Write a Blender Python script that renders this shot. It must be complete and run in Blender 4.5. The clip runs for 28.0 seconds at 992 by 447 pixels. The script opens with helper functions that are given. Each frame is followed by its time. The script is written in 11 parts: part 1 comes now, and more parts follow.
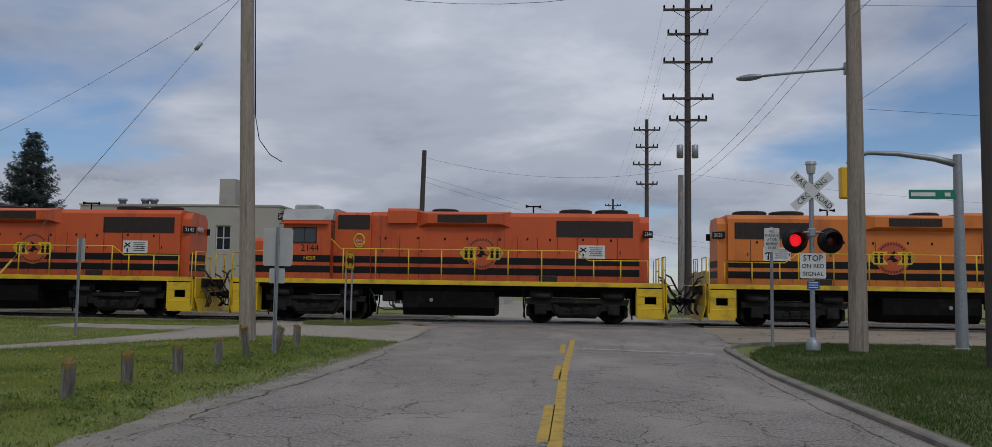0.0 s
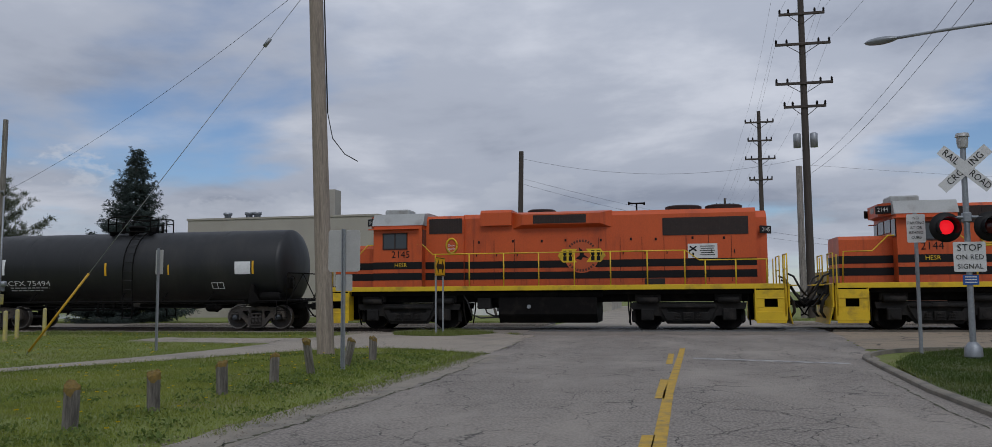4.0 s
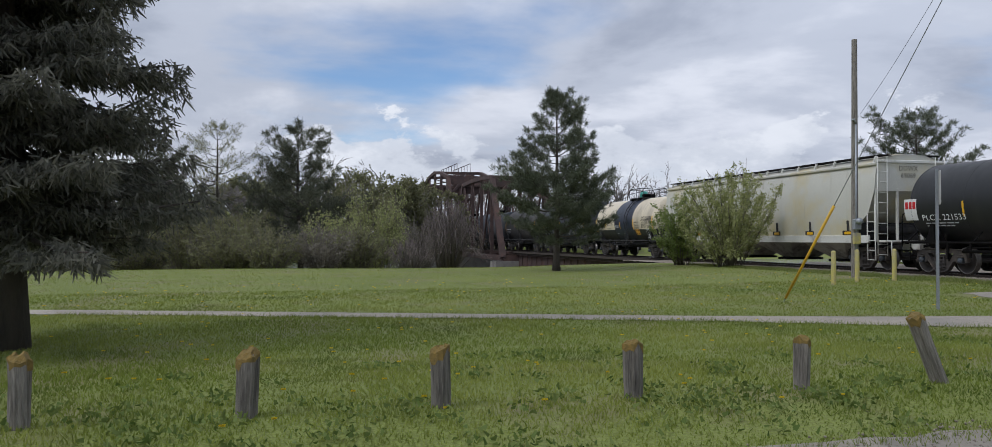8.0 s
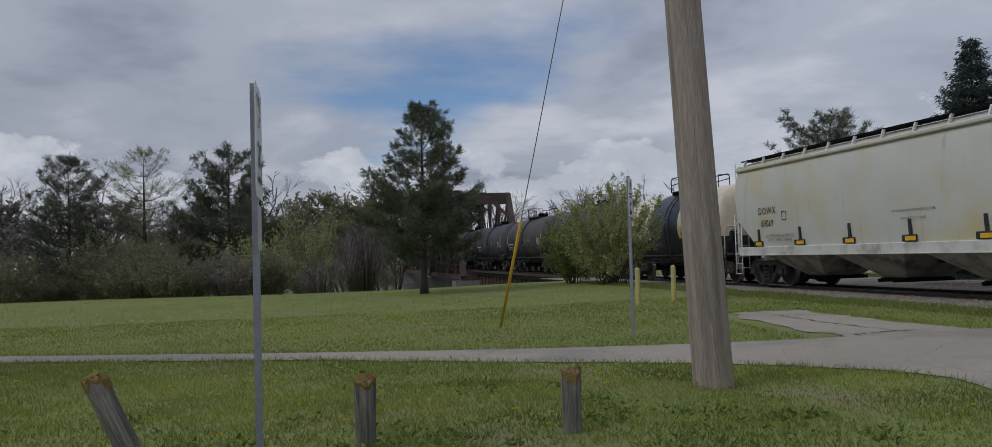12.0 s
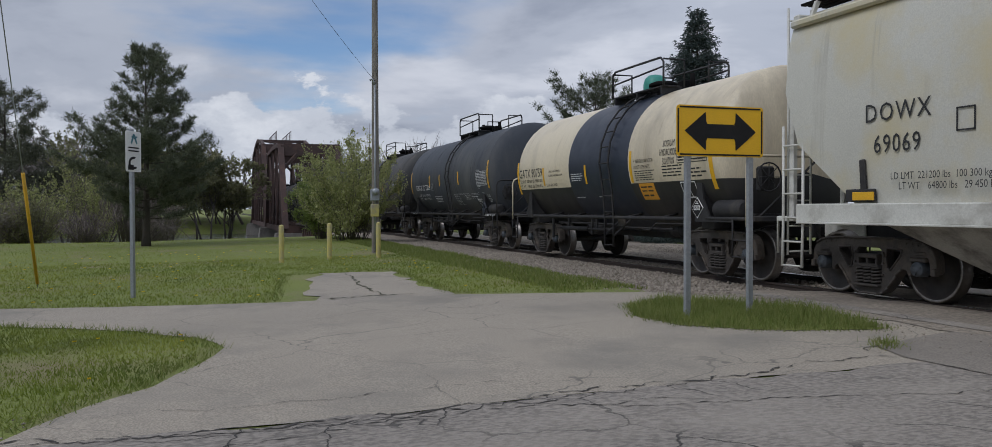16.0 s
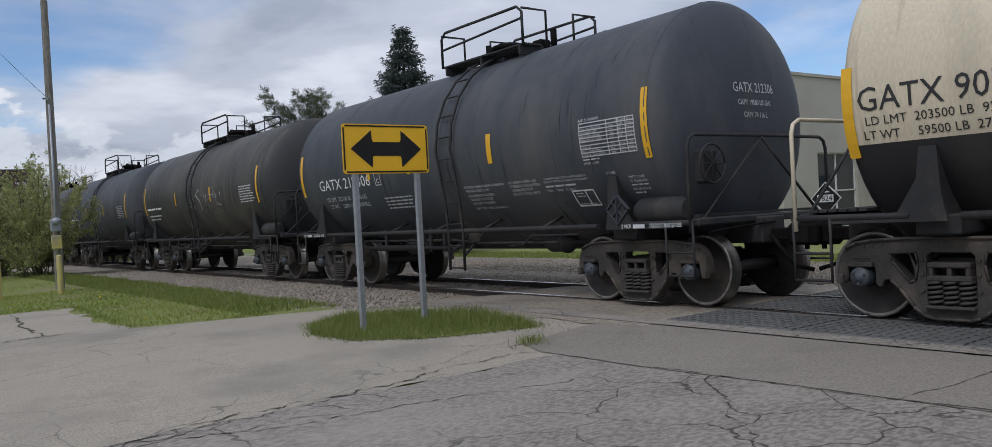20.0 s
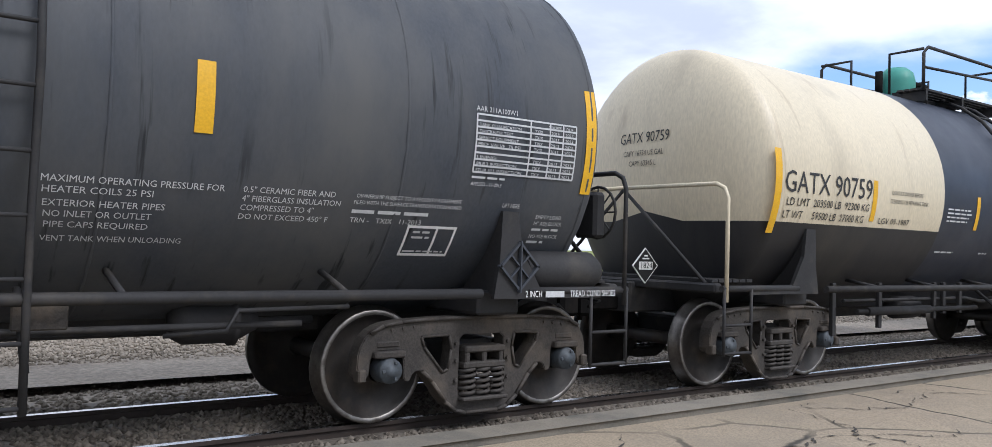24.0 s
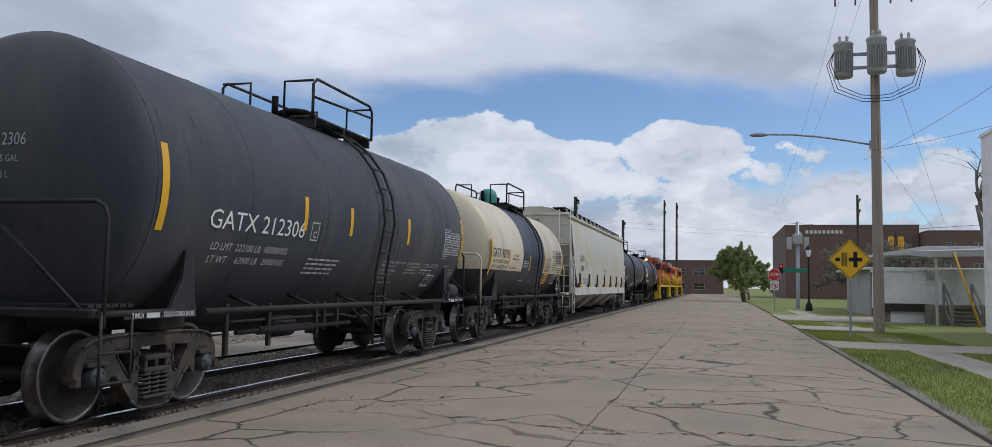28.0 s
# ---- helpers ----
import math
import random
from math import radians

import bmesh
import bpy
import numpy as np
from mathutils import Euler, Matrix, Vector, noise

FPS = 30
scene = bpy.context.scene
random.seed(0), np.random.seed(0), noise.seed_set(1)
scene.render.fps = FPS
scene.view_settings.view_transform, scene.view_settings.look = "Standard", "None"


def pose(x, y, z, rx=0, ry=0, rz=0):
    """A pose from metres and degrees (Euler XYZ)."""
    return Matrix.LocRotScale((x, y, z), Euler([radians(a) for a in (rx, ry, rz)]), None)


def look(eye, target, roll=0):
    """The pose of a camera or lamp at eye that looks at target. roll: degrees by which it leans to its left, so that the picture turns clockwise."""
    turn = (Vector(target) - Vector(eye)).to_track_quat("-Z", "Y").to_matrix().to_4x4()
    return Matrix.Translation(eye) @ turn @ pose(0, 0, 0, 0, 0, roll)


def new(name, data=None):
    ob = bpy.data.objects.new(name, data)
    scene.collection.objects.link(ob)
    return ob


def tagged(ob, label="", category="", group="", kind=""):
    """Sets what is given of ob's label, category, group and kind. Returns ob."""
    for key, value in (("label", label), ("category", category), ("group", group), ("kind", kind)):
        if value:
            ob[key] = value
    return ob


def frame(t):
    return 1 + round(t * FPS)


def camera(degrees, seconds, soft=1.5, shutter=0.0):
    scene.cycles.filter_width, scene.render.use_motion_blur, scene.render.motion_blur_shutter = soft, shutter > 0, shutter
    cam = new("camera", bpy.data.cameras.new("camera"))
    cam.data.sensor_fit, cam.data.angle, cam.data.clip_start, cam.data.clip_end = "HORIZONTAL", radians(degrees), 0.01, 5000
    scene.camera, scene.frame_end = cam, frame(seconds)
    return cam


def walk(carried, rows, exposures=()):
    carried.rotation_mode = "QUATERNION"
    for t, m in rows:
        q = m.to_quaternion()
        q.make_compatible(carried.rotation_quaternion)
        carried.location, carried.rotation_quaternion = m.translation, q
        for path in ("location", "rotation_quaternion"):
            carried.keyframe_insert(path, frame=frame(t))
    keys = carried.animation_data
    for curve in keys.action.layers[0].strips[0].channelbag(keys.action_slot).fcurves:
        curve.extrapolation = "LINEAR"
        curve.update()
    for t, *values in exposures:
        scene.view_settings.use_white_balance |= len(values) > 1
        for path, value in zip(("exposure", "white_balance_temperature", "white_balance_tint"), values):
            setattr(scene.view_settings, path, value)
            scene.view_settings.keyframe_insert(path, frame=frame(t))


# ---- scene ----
cam = camera(61.07, 28.0, soft=0.75)
PATH = [
    (0.0, pose(0.211, -33.097, 1.497, 94.29, -0.83, 3.99)),
    (0.5, pose(0.209, -33.150, 1.493, 94.46, -0.50, 4.54)),
    (1.0, pose(0.213, -33.207, 1.488, 94.56, -0.19, 5.18)),
    (1.5, pose(0.199, -33.183, 1.481, 94.68, -0.05, 5.90)),
    (2.0, pose(0.163, -33.063, 1.471, 94.71, 0.16, 8.60)),
    (2.5, pose(0.193, -32.881, 1.464, 94.67, 0.24, 10.26)),
    (3.0, pose(0.257, -32.503, 1.457, 94.70, 0.43, 10.90)),
    (3.5, pose(0.308, -31.830, 1.446, 94.77, 0.50, 11.32)),
    (4.0, pose(0.386, -30.945, 1.437, 94.75, 0.42, 11.48)),
    (4.5, pose(0.470, -29.951, 1.435, 94.58, -0.33, 19.22)),
    (6.5, pose(0.802, -25.803, 1.399, 93.15, 0.96, 62.12)),
    (7.0, pose(0.841, -24.850, 1.393, 92.59, 0.55, 65.98)),
    (7.5, pose(0.825, -23.894, 1.384, 91.29, 0.08, 71.02)),
    (8.0, pose(0.758, -22.978, 1.375, 90.99, 0.05, 76.08)),
    (8.5, pose(0.720, -22.044, 1.376, 90.94, 0.31, 77.64)),
    (9.0, pose(0.659, -21.215, 1.385, 90.96, 0.61, 77.99)),
    (9.5, pose(0.605, -20.403, 1.402, 91.02, 0.75, 78.16)),
    (10.0, pose(0.575, -19.599, 1.410, 91.25, 0.99, 78.28)),
    (10.5, pose(0.564, -18.770, 1.414, 91.55, 1.57, 78.43)),
    (11.0, pose(0.577, -17.929, 1.413, 91.83, 1.78, 78.46)),
    (11.5, pose(0.542, -16.987, 1.416, 92.07, 2.01, 78.63)),
    (12.0, pose(0.506, -16.062, 1.418, 92.20, 1.64, 78.15)),
    (12.5, pose(0.464, -15.026, 1.419, 92.11, 1.29, 76.34)),
    (13.0, pose(0.494, -14.054, 1.406, 92.07, 1.20, 75.40)),
    (13.5, pose(0.584, -13.204, 1.390, 92.15, 1.32, 73.14)),
    (15.5, pose(1.619, -10.096, 1.420, 89.64, -1.18, 70.31)),
    (16.0, pose(1.743, -9.938, 1.415, 88.95, 0.16, 70.79)),
    (16.5, pose(1.806, -9.828, 1.410, 88.58, 1.02, 71.38)),
    (17.0, pose(1.845, -9.740, 1.406, 88.54, 1.27, 71.78)),
    (17.5, pose(1.893, -9.646, 1.397, 88.52, 1.24, 72.01)),
    (18.0, pose(1.935, -9.545, 1.384, 88.52, 1.09, 72.07)),
    (18.5, pose(1.965, -9.482, 1.375, 88.59, 0.95, 71.72)),
    (19.0, pose(1.987, -9.455, 1.378, 88.65, 1.03, 69.88)),
    (19.5, pose(2.045, -9.422, 1.400, 88.89, 1.73, 61.77)),
    (20.0, pose(2.199, -9.295, 1.436, 89.42, 3.12, 52.98)),
    (20.5, pose(2.567, -9.044, 1.477, 89.40, 3.59, 40.63)),
    (22.5, pose(5.257, -7.089, 1.576, 91.66, -3.58, 4.11)),
    (23.0, pose(6.261, -6.936, 1.579, 92.97, -2.59, -11.28)),
    (23.5, pose(7.297, -6.840, 1.576, 91.20, -1.65, -25.13)),
    (24.0, pose(8.202, -6.846, 1.566, 91.66, -1.53, -35.95)),
    (24.5, pose(9.139, -6.869, 1.552, 94.75, -0.64, -49.17)),
    (25.0, pose(10.107, -6.904, 1.540, 96.47, 1.49, -60.79)),
    (25.5, pose(11.033, -6.900, 1.529, 96.04, 0.07, -67.30)),
    (26.0, pose(11.911, -6.909, 1.521, 95.05, 0.07, -71.14)),
    (26.5, pose(12.805, -6.782, 1.554, 95.01, 0.39, -75.54)),
    (27.0, pose(13.443, -6.735, 1.543, 94.70, -0.28, -75.80)),
    (27.5, pose(13.768, -6.830, 1.532, 94.42, -1.11, -75.47)),
    (28.0, pose(14.071, -6.907, 1.555, 94.12, -0.88, -75.23)),
]
EXPOSURES = [(t, s, 6040, 12) for t, s in ((0, -0.21), (4.5, -0.15), (6.5, 0.21), (8, 0.41), (9.5, 0.29), (11, -0.13), (13.5, -0.08), (15.5, 0.09), (17, 0.20), (19, 0.29), (20.5, 0.49), (22.5, 1.32), (23.5, 1.32), (24.5, 0.85), (25.5, 0.55), (28, 0.32))]
walk(cam, PATH, EXPOSURES)

# way of the train along the track, metres from its first place
TRAIN_WAY = [
    (0.0, -0.00),
    (0.5, 2.16),
    (1.0, 4.38),
    (1.5, 6.62),
    (2.0, 8.84),
    (2.5, 11.08),
    (3.0, 13.35),
    (3.5, 15.66),
    (4.0, 17.97),
    (4.5, 20.30),
    (6.5, 29.43),
    (7.0, 31.67),
    (7.5, 33.91),
    (8.0, 36.15),
    (8.5, 38.36),
    (9.0, 40.54),
    (9.5, 42.72),
    (10.0, 44.89),
    (10.5, 47.07),
    (11.0, 49.24),
    (11.5, 51.42),
    (12.0, 53.60),
    (12.5, 55.81),
    (13.0, 58.04),
    (13.5, 60.28),
    (15.5, 69.37),
    (16.0, 71.64),
    (16.5, 73.92),
    (17.0, 76.20),
    (17.5, 78.48),
    (18.0, 80.77),
    (18.5, 83.04),
    (19.0, 85.30),
    (19.5, 87.55),
    (20.0, 89.78),
    (20.5, 92.01),
    (22.5, 100.94),
    (23.0, 103.18),
    (23.5, 105.43),
    (24.0, 107.68),
    (24.5, 109.94),
    (25.0, 112.21),
    (25.5, 114.49),
    (26.0, 116.78),
    (26.5, 119.09),
    (27.0, 121.40),
    (27.5, 123.73),
    (28.0, 126.05),
]

# ---- sky and sun ----
world = bpy.data.worlds.new("sky")
scene.world = world
world.use_nodes = True
wn, wl = world.node_tree.nodes, world.node_tree.links
wn.clear()
w_out = wn.new("ShaderNodeOutputWorld")
w_bg = wn.new("ShaderNodeBackground")
w_sky = wn.new("ShaderNodeTexSky")
w_sky.sky_type, w_sky.sun_disc = "NISHITA", False
w_sky.sun_elevation, w_sky.sun_rotation = radians(48), radians(160)
w_sky.air_density, w_sky.dust_density, w_sky.ozone_density = 1.0, 0.2, 5.0
w_bg.inputs["Strength"].default_value = 0.086
w_co = wn.new("ShaderNodeTexCoord")
w_sep = wn.new("ShaderNodeSeparateXYZ")
wl.new(w_co.outputs["Generated"], w_sep.inputs[0])


def w_math(op, a, b=None, c=None, clamp=False):
    n = wn.new("ShaderNodeMath")
    n.operation, n.use_clamp = op, clamp
    for i, v in enumerate((a, b, c)):
        if v is None:
            continue
        if isinstance(v, (int, float)):
            n.inputs[i].default_value = v
        else:
            wl.new(v, n.inputs[i])
    return n.outputs[0]


# clouds lie on a flat layer overhead: the way is divided by its height
up = w_math("ADD", w_math("MAXIMUM", w_sep.outputs["Z"], 0.0), 0.16)
cx, cy = w_math("DIVIDE", w_sep.outputs["X"], up), w_math("DIVIDE", w_sep.outputs["Y"], up)
w_com = wn.new("ShaderNodeCombineXYZ")
wl.new(cx, w_com.inputs[0])
wl.new(cy, w_com.inputs[1])
wl.new(w_math("MULTIPLY", w_sep.outputs["Z"], 1.5), w_com.inputs[2])


def w_noise(scale, detail, rough, off, dist=0.0):
    m = wn.new("ShaderNodeMapping")
    m.inputs["Location"].default_value = off
    n = wn.new("ShaderNodeTexNoise")
    n.inputs["Scale"].default_value, n.inputs["Detail"].default_value = scale, detail
    n.inputs["Roughness"].default_value, n.inputs["Distortion"].default_value = rough, dist
    wl.new(w_com.outputs[0], m.inputs[0])
    wl.new(m.outputs[0], n.inputs["Vector"])
    return n.outputs["Fac"]


def w_ramp(fac, *stops):
    r = wn.new("ShaderNodeValToRGB")
    r.color_ramp.interpolation = "EASE"
    while len(r.color_ramp.elements) < len(stops):
        r.color_ramp.elements.new(0.5)
    for e, (p, c) in zip(r.color_ramp.elements, stops):
        e.position, e.color = p, (c, c, c, 1) if isinstance(c, (int, float)) else (*c, 1)
    wl.new(fac, r.inputs[0])
    return r.outputs[0]


# a broken high layer: it opens in a belt above the horizon along the track and closes overhead and to the north
cover_noise = w_noise(0.62, 9, 0.5, (3.4, -0.1, 0.0), 0.2)
x_sq = w_math("MULTIPLY", w_sep.outputs["X"], w_sep.outputs["X"])
belt = w_ramp(w_sep.outputs["Z"], (0.08, 0.0), (0.15, 1.0), (0.20, 1.0), (0.29, 0.0))
east = w_math("MULTIPLY_ADD", w_sep.outputs["X"], 0.42, 0.58)
cover_lean = w_math("MULTIPLY_ADD", w_math("MULTIPLY", w_math("MULTIPLY", x_sq, east), belt), -0.25, 0.11)
cover = w_ramp(w_math("ADD", cover_noise, cover_lean), (0.43, 0.04), (0.56, 1.0))
# heaped clouds low in the sky
w_dir = wn.new("ShaderNodeMapping")
w_dir.inputs["Scale"].default_value = (1, 1, 1.9)
wl.new(w_co.outputs["Generated"], w_dir.inputs[0])
heap = wn.new("ShaderNodeTexNoise")
heap.inputs["Scale"].default_value, heap.inputs["Detail"].default_value, heap.inputs["Roughness"].default_value = 4.2, 10, 0.52
wl.new(w_dir.outputs[0], heap.inputs["Vector"])
heap_lean = w_math("MULTIPLY_ADD", w_sep.outputs["Z"], -2.5, 0.292)
# the towering ones over the east end of the street
for centre, reach, lift in (((0.905, 0.37, 0.145), 0.11, 0.4), ((0.945, 0.285, 0.155), 0.12, 0.46), ((0.972, 0.2, 0.135), 0.1, 0.42), ((0.985, 0.032, 0.163), 0.082, 0.5), ((0.98, -0.16, 0.15), 0.13, 0.3)):
    w_far = wn.new("ShaderNodeVectorMath")
    w_far.operation = "DISTANCE"
    wl.new(w_dir.outputs[0], w_far.inputs[0])
    w_far.inputs[1].default_value = (centre[0], centre[1], centre[2] * 1.9)
    heap_lean = w_math("ADD", heap_lean, w_math("MULTIPLY", w_math("MULTIPLY_ADD", w_far.outputs["Value"], -1 / reach, 1.0, True), lift))
puff = wn.new("ShaderNodeTexNoise")
puff.inputs["Scale"].default_value, puff.inputs["Detail"].default_value, puff.inputs["Roughness"].default_value = 11.0, 8, 0.6
wl.new(w_dir.outputs[0], puff.inputs["Vector"])
heap_cover = w_ramp(w_math("ADD", w_math("ADD", heap.outputs["Fac"], heap_lean), w_math("MULTIPLY_ADD", puff.outputs["Fac"], 0.55, -0.28)), (0.49, 0.0), (0.53, 1.0))
heap_tone = w_ramp(w_math("MULTIPLY_ADD", puff.outputs["Fac"], 0.6, w_math("MULTIPLY", heap.outputs["Fac"], 0.4)), (0.38, (3.9, 4.15, 4.6)), (0.50, (5.9, 6.1, 6.4)), (0.60, (7.3, 7.4, 7.5)))
shade = w_ramp(w_noise(0.9, 7, 0.55, (8.1, 4.4, 2.0), 0.2), (0.33, (3.5, 3.82, 4.5)), (0.50, (5.2, 5.5, 6.1)), (0.66, (7.4, 7.55, 7.9)))
w_mix = wn.new("ShaderNodeMix")
w_mix.data_type = "RGBA"
wl.new(cover, w_mix.inputs["Factor"])
wl.new(w_sky.outputs[0], w_mix.inputs["A"])
# the cloud deck is thinner and brighter towards the east
w_east = wn.new("ShaderNodeVectorMath")
w_east.operation = "SCALE"
wl.new(shade, w_east.inputs[0])
wl.new(w_math("MULTIPLY_ADD", w_sep.outputs["Y"], 0.1, w_math("MULTIPLY_ADD", w_math("MINIMUM", w_sep.outputs["Z"], 0.36), 0.6, w_math("MULTIPLY_ADD", w_sep.outputs["X"], 0.07, 0.82))), w_east.inputs["Scale"])
wl.new(w_east.outputs[0], w_mix.inputs["B"])
w_mix2 = wn.new("ShaderNodeMix")
w_mix2.data_type = "RGBA"
wl.new(w_math("MULTIPLY", heap_cover, w_math("MULTIPLY_ADD", x_sq, 0.75, 0.2)), w_mix2.inputs["Factor"])
wl.new(w_mix.outputs["Result"], w_mix2.inputs["A"])
wl.new(heap_tone, w_mix2.inputs["B"])
wl.new(w_mix2.outputs["Result"], w_bg.inputs["Color"])
wl.new(w_bg.outputs[0], w_out.inputs[0])

sun = new("sun", bpy.data.lights.new("sun", "SUN"))
sun.data.energy, sun.data.angle, sun.data.color = 1.05, radians(24), (1.0, 0.97, 0.94)
sun.matrix_world = look((0, 0, 60), (0 - math.sin(radians(160)) * 54, -math.cos(radians(160)) * 54, 0))
scene.view_settings.exposure = 0.0

# ---- materials ----
MATS = {}


def surf(name, c1, c2=None, scale=3.0, rough=0.7, metal=0.0, bump=0.0, grain=60.0, stain=None, stain_scale=0.7, stain_amt=0.5,
         vary=0.0, stretch=(1, 1, 1), spec=0.5, crack=None, speck=0.22, streak=None):
    """A surface with colour that varies at two scales, a stain colour in patches, and fine relief."""
    if name in MATS:
        return MATS[name]
    m = bpy.data.materials.new(name)
    m.use_nodes = True
    n, l = m.node_tree.nodes, m.node_tree.links
    b = n["Principled BSDF"]
    co = n.new("ShaderNodeTexCoord")
    mp = n.new("ShaderNodeMapping")
    mp.inputs["Scale"].default_value = stretch
    l.new(co.outputs["Object"], mp.inputs[0])

    def noise_at(s, d, r=0.55):
        t = n.new("ShaderNodeTexNoise")
        t.inputs["Scale"].default_value, t.inputs["Detail"].default_value, t.inputs["Roughness"].default_value = s, d, r
        l.new(mp.outputs[0], t.inputs["Vector"])
        return t.outputs["Fac"]

    def mix(f, a, c, mode="MIX"):
        x = n.new("ShaderNodeMix")
        x.data_type, x.blend_type = "RGBA", mode
        for sock, v in (("Factor", f), ("A", a), ("B", c)):
            if isinstance(v, (int, float)):
                x.inputs[sock].default_value = v
            elif isinstance(v, tuple):
                x.inputs[sock].default_value = (*v, 1)
            else:
                l.new(v, x.inputs[sock])
        return x.outputs["Result"]

    def ramp(f, lo, hi):
        x = n.new("ShaderNodeMapRange")
        x.inputs["From Min"].default_value, x.inputs["From Max"].default_value = lo, hi
        l.new(f, x.inputs["Value"])
        return x.outputs["Result"]

    c2 = c2 or tuple(v * 0.75 for v in c1)
    fine = noise_at(grain, 3)
    col = mix(ramp(noise_at(scale, 6), 0.3, 0.7), c1, c2)
    sp = 0.1 if speck > 0.3 else 0.2
    col = mix(speck, col, mix(ramp(fine, 0.5 - sp, 0.5 + sp), tuple(v * 0.55 for v in c1), tuple(min(1, v * 1.35) for v in c1)))
    if stain:
        col = mix(ramp(noise_at(stain_scale, 8, 0.65), 0.62 - 0.3 * stain_amt, 0.78 - 0.2 * stain_amt), col, stain)
    if streak:
        # runs of dirt drawn out downwards
        ms = n.new("ShaderNodeMapping")
        ms.inputs["Scale"].default_value = streak[0]
        l.new(co.outputs["Object"], ms.inputs[0])
        ts = n.new("ShaderNodeTexNoise")
        ts.inputs["Scale"].default_value, ts.inputs["Detail"].default_value, ts.inputs["Roughness"].default_value = 1.0, 4, 0.6
        l.new(ms.outputs[0], ts.inputs["Vector"])
        col = mix(n_mul(n, l, ramp(ts.outputs["Fac"], streak[1], streak[2]), ramp(noise_at(0.9, 3), 0.42, 0.6)), col, streak[3])
    height = fine
    if crack:
        v = n.new("ShaderNodeTexVoronoi")
        v.feature = "DISTANCE_TO_EDGE"
        v.inputs["Scale"].default_value = crack[0]
        warp = n.new("ShaderNodeTexNoise")
        warp.inputs["Scale"].default_value, warp.inputs["Detail"].default_value = crack[0] * 2.3, 5
        l.new(co.outputs["Object"], warp.inputs["Vector"])
        add = n.new("ShaderNodeVectorMath")
        add.operation = "MULTIPLY_ADD"
        add.inputs[1].default_value = (crack[2],) * 3
        l.new(warp.outputs["Color"], add.inputs[0])
        l.new(co.outputs["Object"], add.inputs[2])
        l.new(add.outputs[0], v.inputs["Vector"])
        c = ramp(v.outputs["Distance"], crack[1] * 0.25, crack[1])
        keep = ramp(noise_at(crack[0] * 0.8, 3), 0.45, 0.6)
        c = n_max(n, l, c, keep)
        col = mix(c, crack[3], col)
        height = n_mul(n, l, fine, c)
    if vary:
        oi = n.new("ShaderNodeObjectInfo")
        hs = n.new("ShaderNodeHueSaturation")
        r = n.new("ShaderNodeMapRange")
        r.inputs["To Min"].default_value, r.inputs["To Max"].default_value = 1 - vary, 1 + vary
        l.new(oi.outputs["Random"], r.inputs["Value"])
        l.new(r.outputs["Result"], hs.inputs["Value"])
        l.new(col, hs.inputs["Color"])
        col = hs.outputs["Color"]
    l.new(col, b.inputs["Base Color"])
    rr = n.new("ShaderNodeMapRange")
    rr.inputs["To Min"].default_value, rr.inputs["To Max"].default_value = max(0.02, rough - 0.12), min(1, rough + 0.12)
    l.new(noise_at(scale * 2.7, 4), rr.inputs["Value"])
    l.new(rr.outputs["Result"], b.inputs["Roughness"])
    b.inputs["Metallic"].default_value, b.inputs["Specular IOR Level"].default_value = metal, spec
    if bump:
        bp = n.new("ShaderNodeBump")
        bp.inputs["Strength"].default_value, bp.inputs["Distance"].default_value = min(1, bump), 0.02 * bump
        l.new(height, bp.inputs["Height"])
        l.new(bp.outputs[0], b.inputs["Normal"])
    MATS[name] = m
    return m


def n_max(n, l, a, b):
    x = n.new("ShaderNodeMath")
    x.operation = "MAXIMUM"
    l.new(a, x.inputs[0])
    l.new(b, x.inputs[1])
    return x.outputs[0]


def n_mul(n, l, a, b):
    x = n.new("ShaderNodeMath")
    x.operation = "MULTIPLY"
    l.new(a, x.inputs[0])
    l.new(b, x.inputs[1])
    return x.outputs[0]


def glow(name, colour, strength):
    if name not in MATS:
        m = bpy.data.materials.new(name)
        m.use_nodes = True
        b = m.node_tree.nodes["Principled BSDF"]
        b.inputs["Base Color"].default_value = (*colour, 1)
        b.inputs["Emission Color"].default_value, b.inputs["Emission Strength"].default_value = (*colour, 1), strength
        MATS[name] = m
    return MATS[name]


def glass(name, tint=(0.03, 0.04, 0.045)):
    if name not in MATS:
        m = bpy.data.materials.new(name)
        m.use_nodes = True
        b = m.node_tree.nodes["Principled BSDF"]
        b.inputs["Base Color"].default_value, b.inputs["Roughness"].default_value = (*tint, 1), 0.05
        b.inputs["Specular IOR Level"].default_value = 0.8
        MATS[name] = m
    return MATS[name]


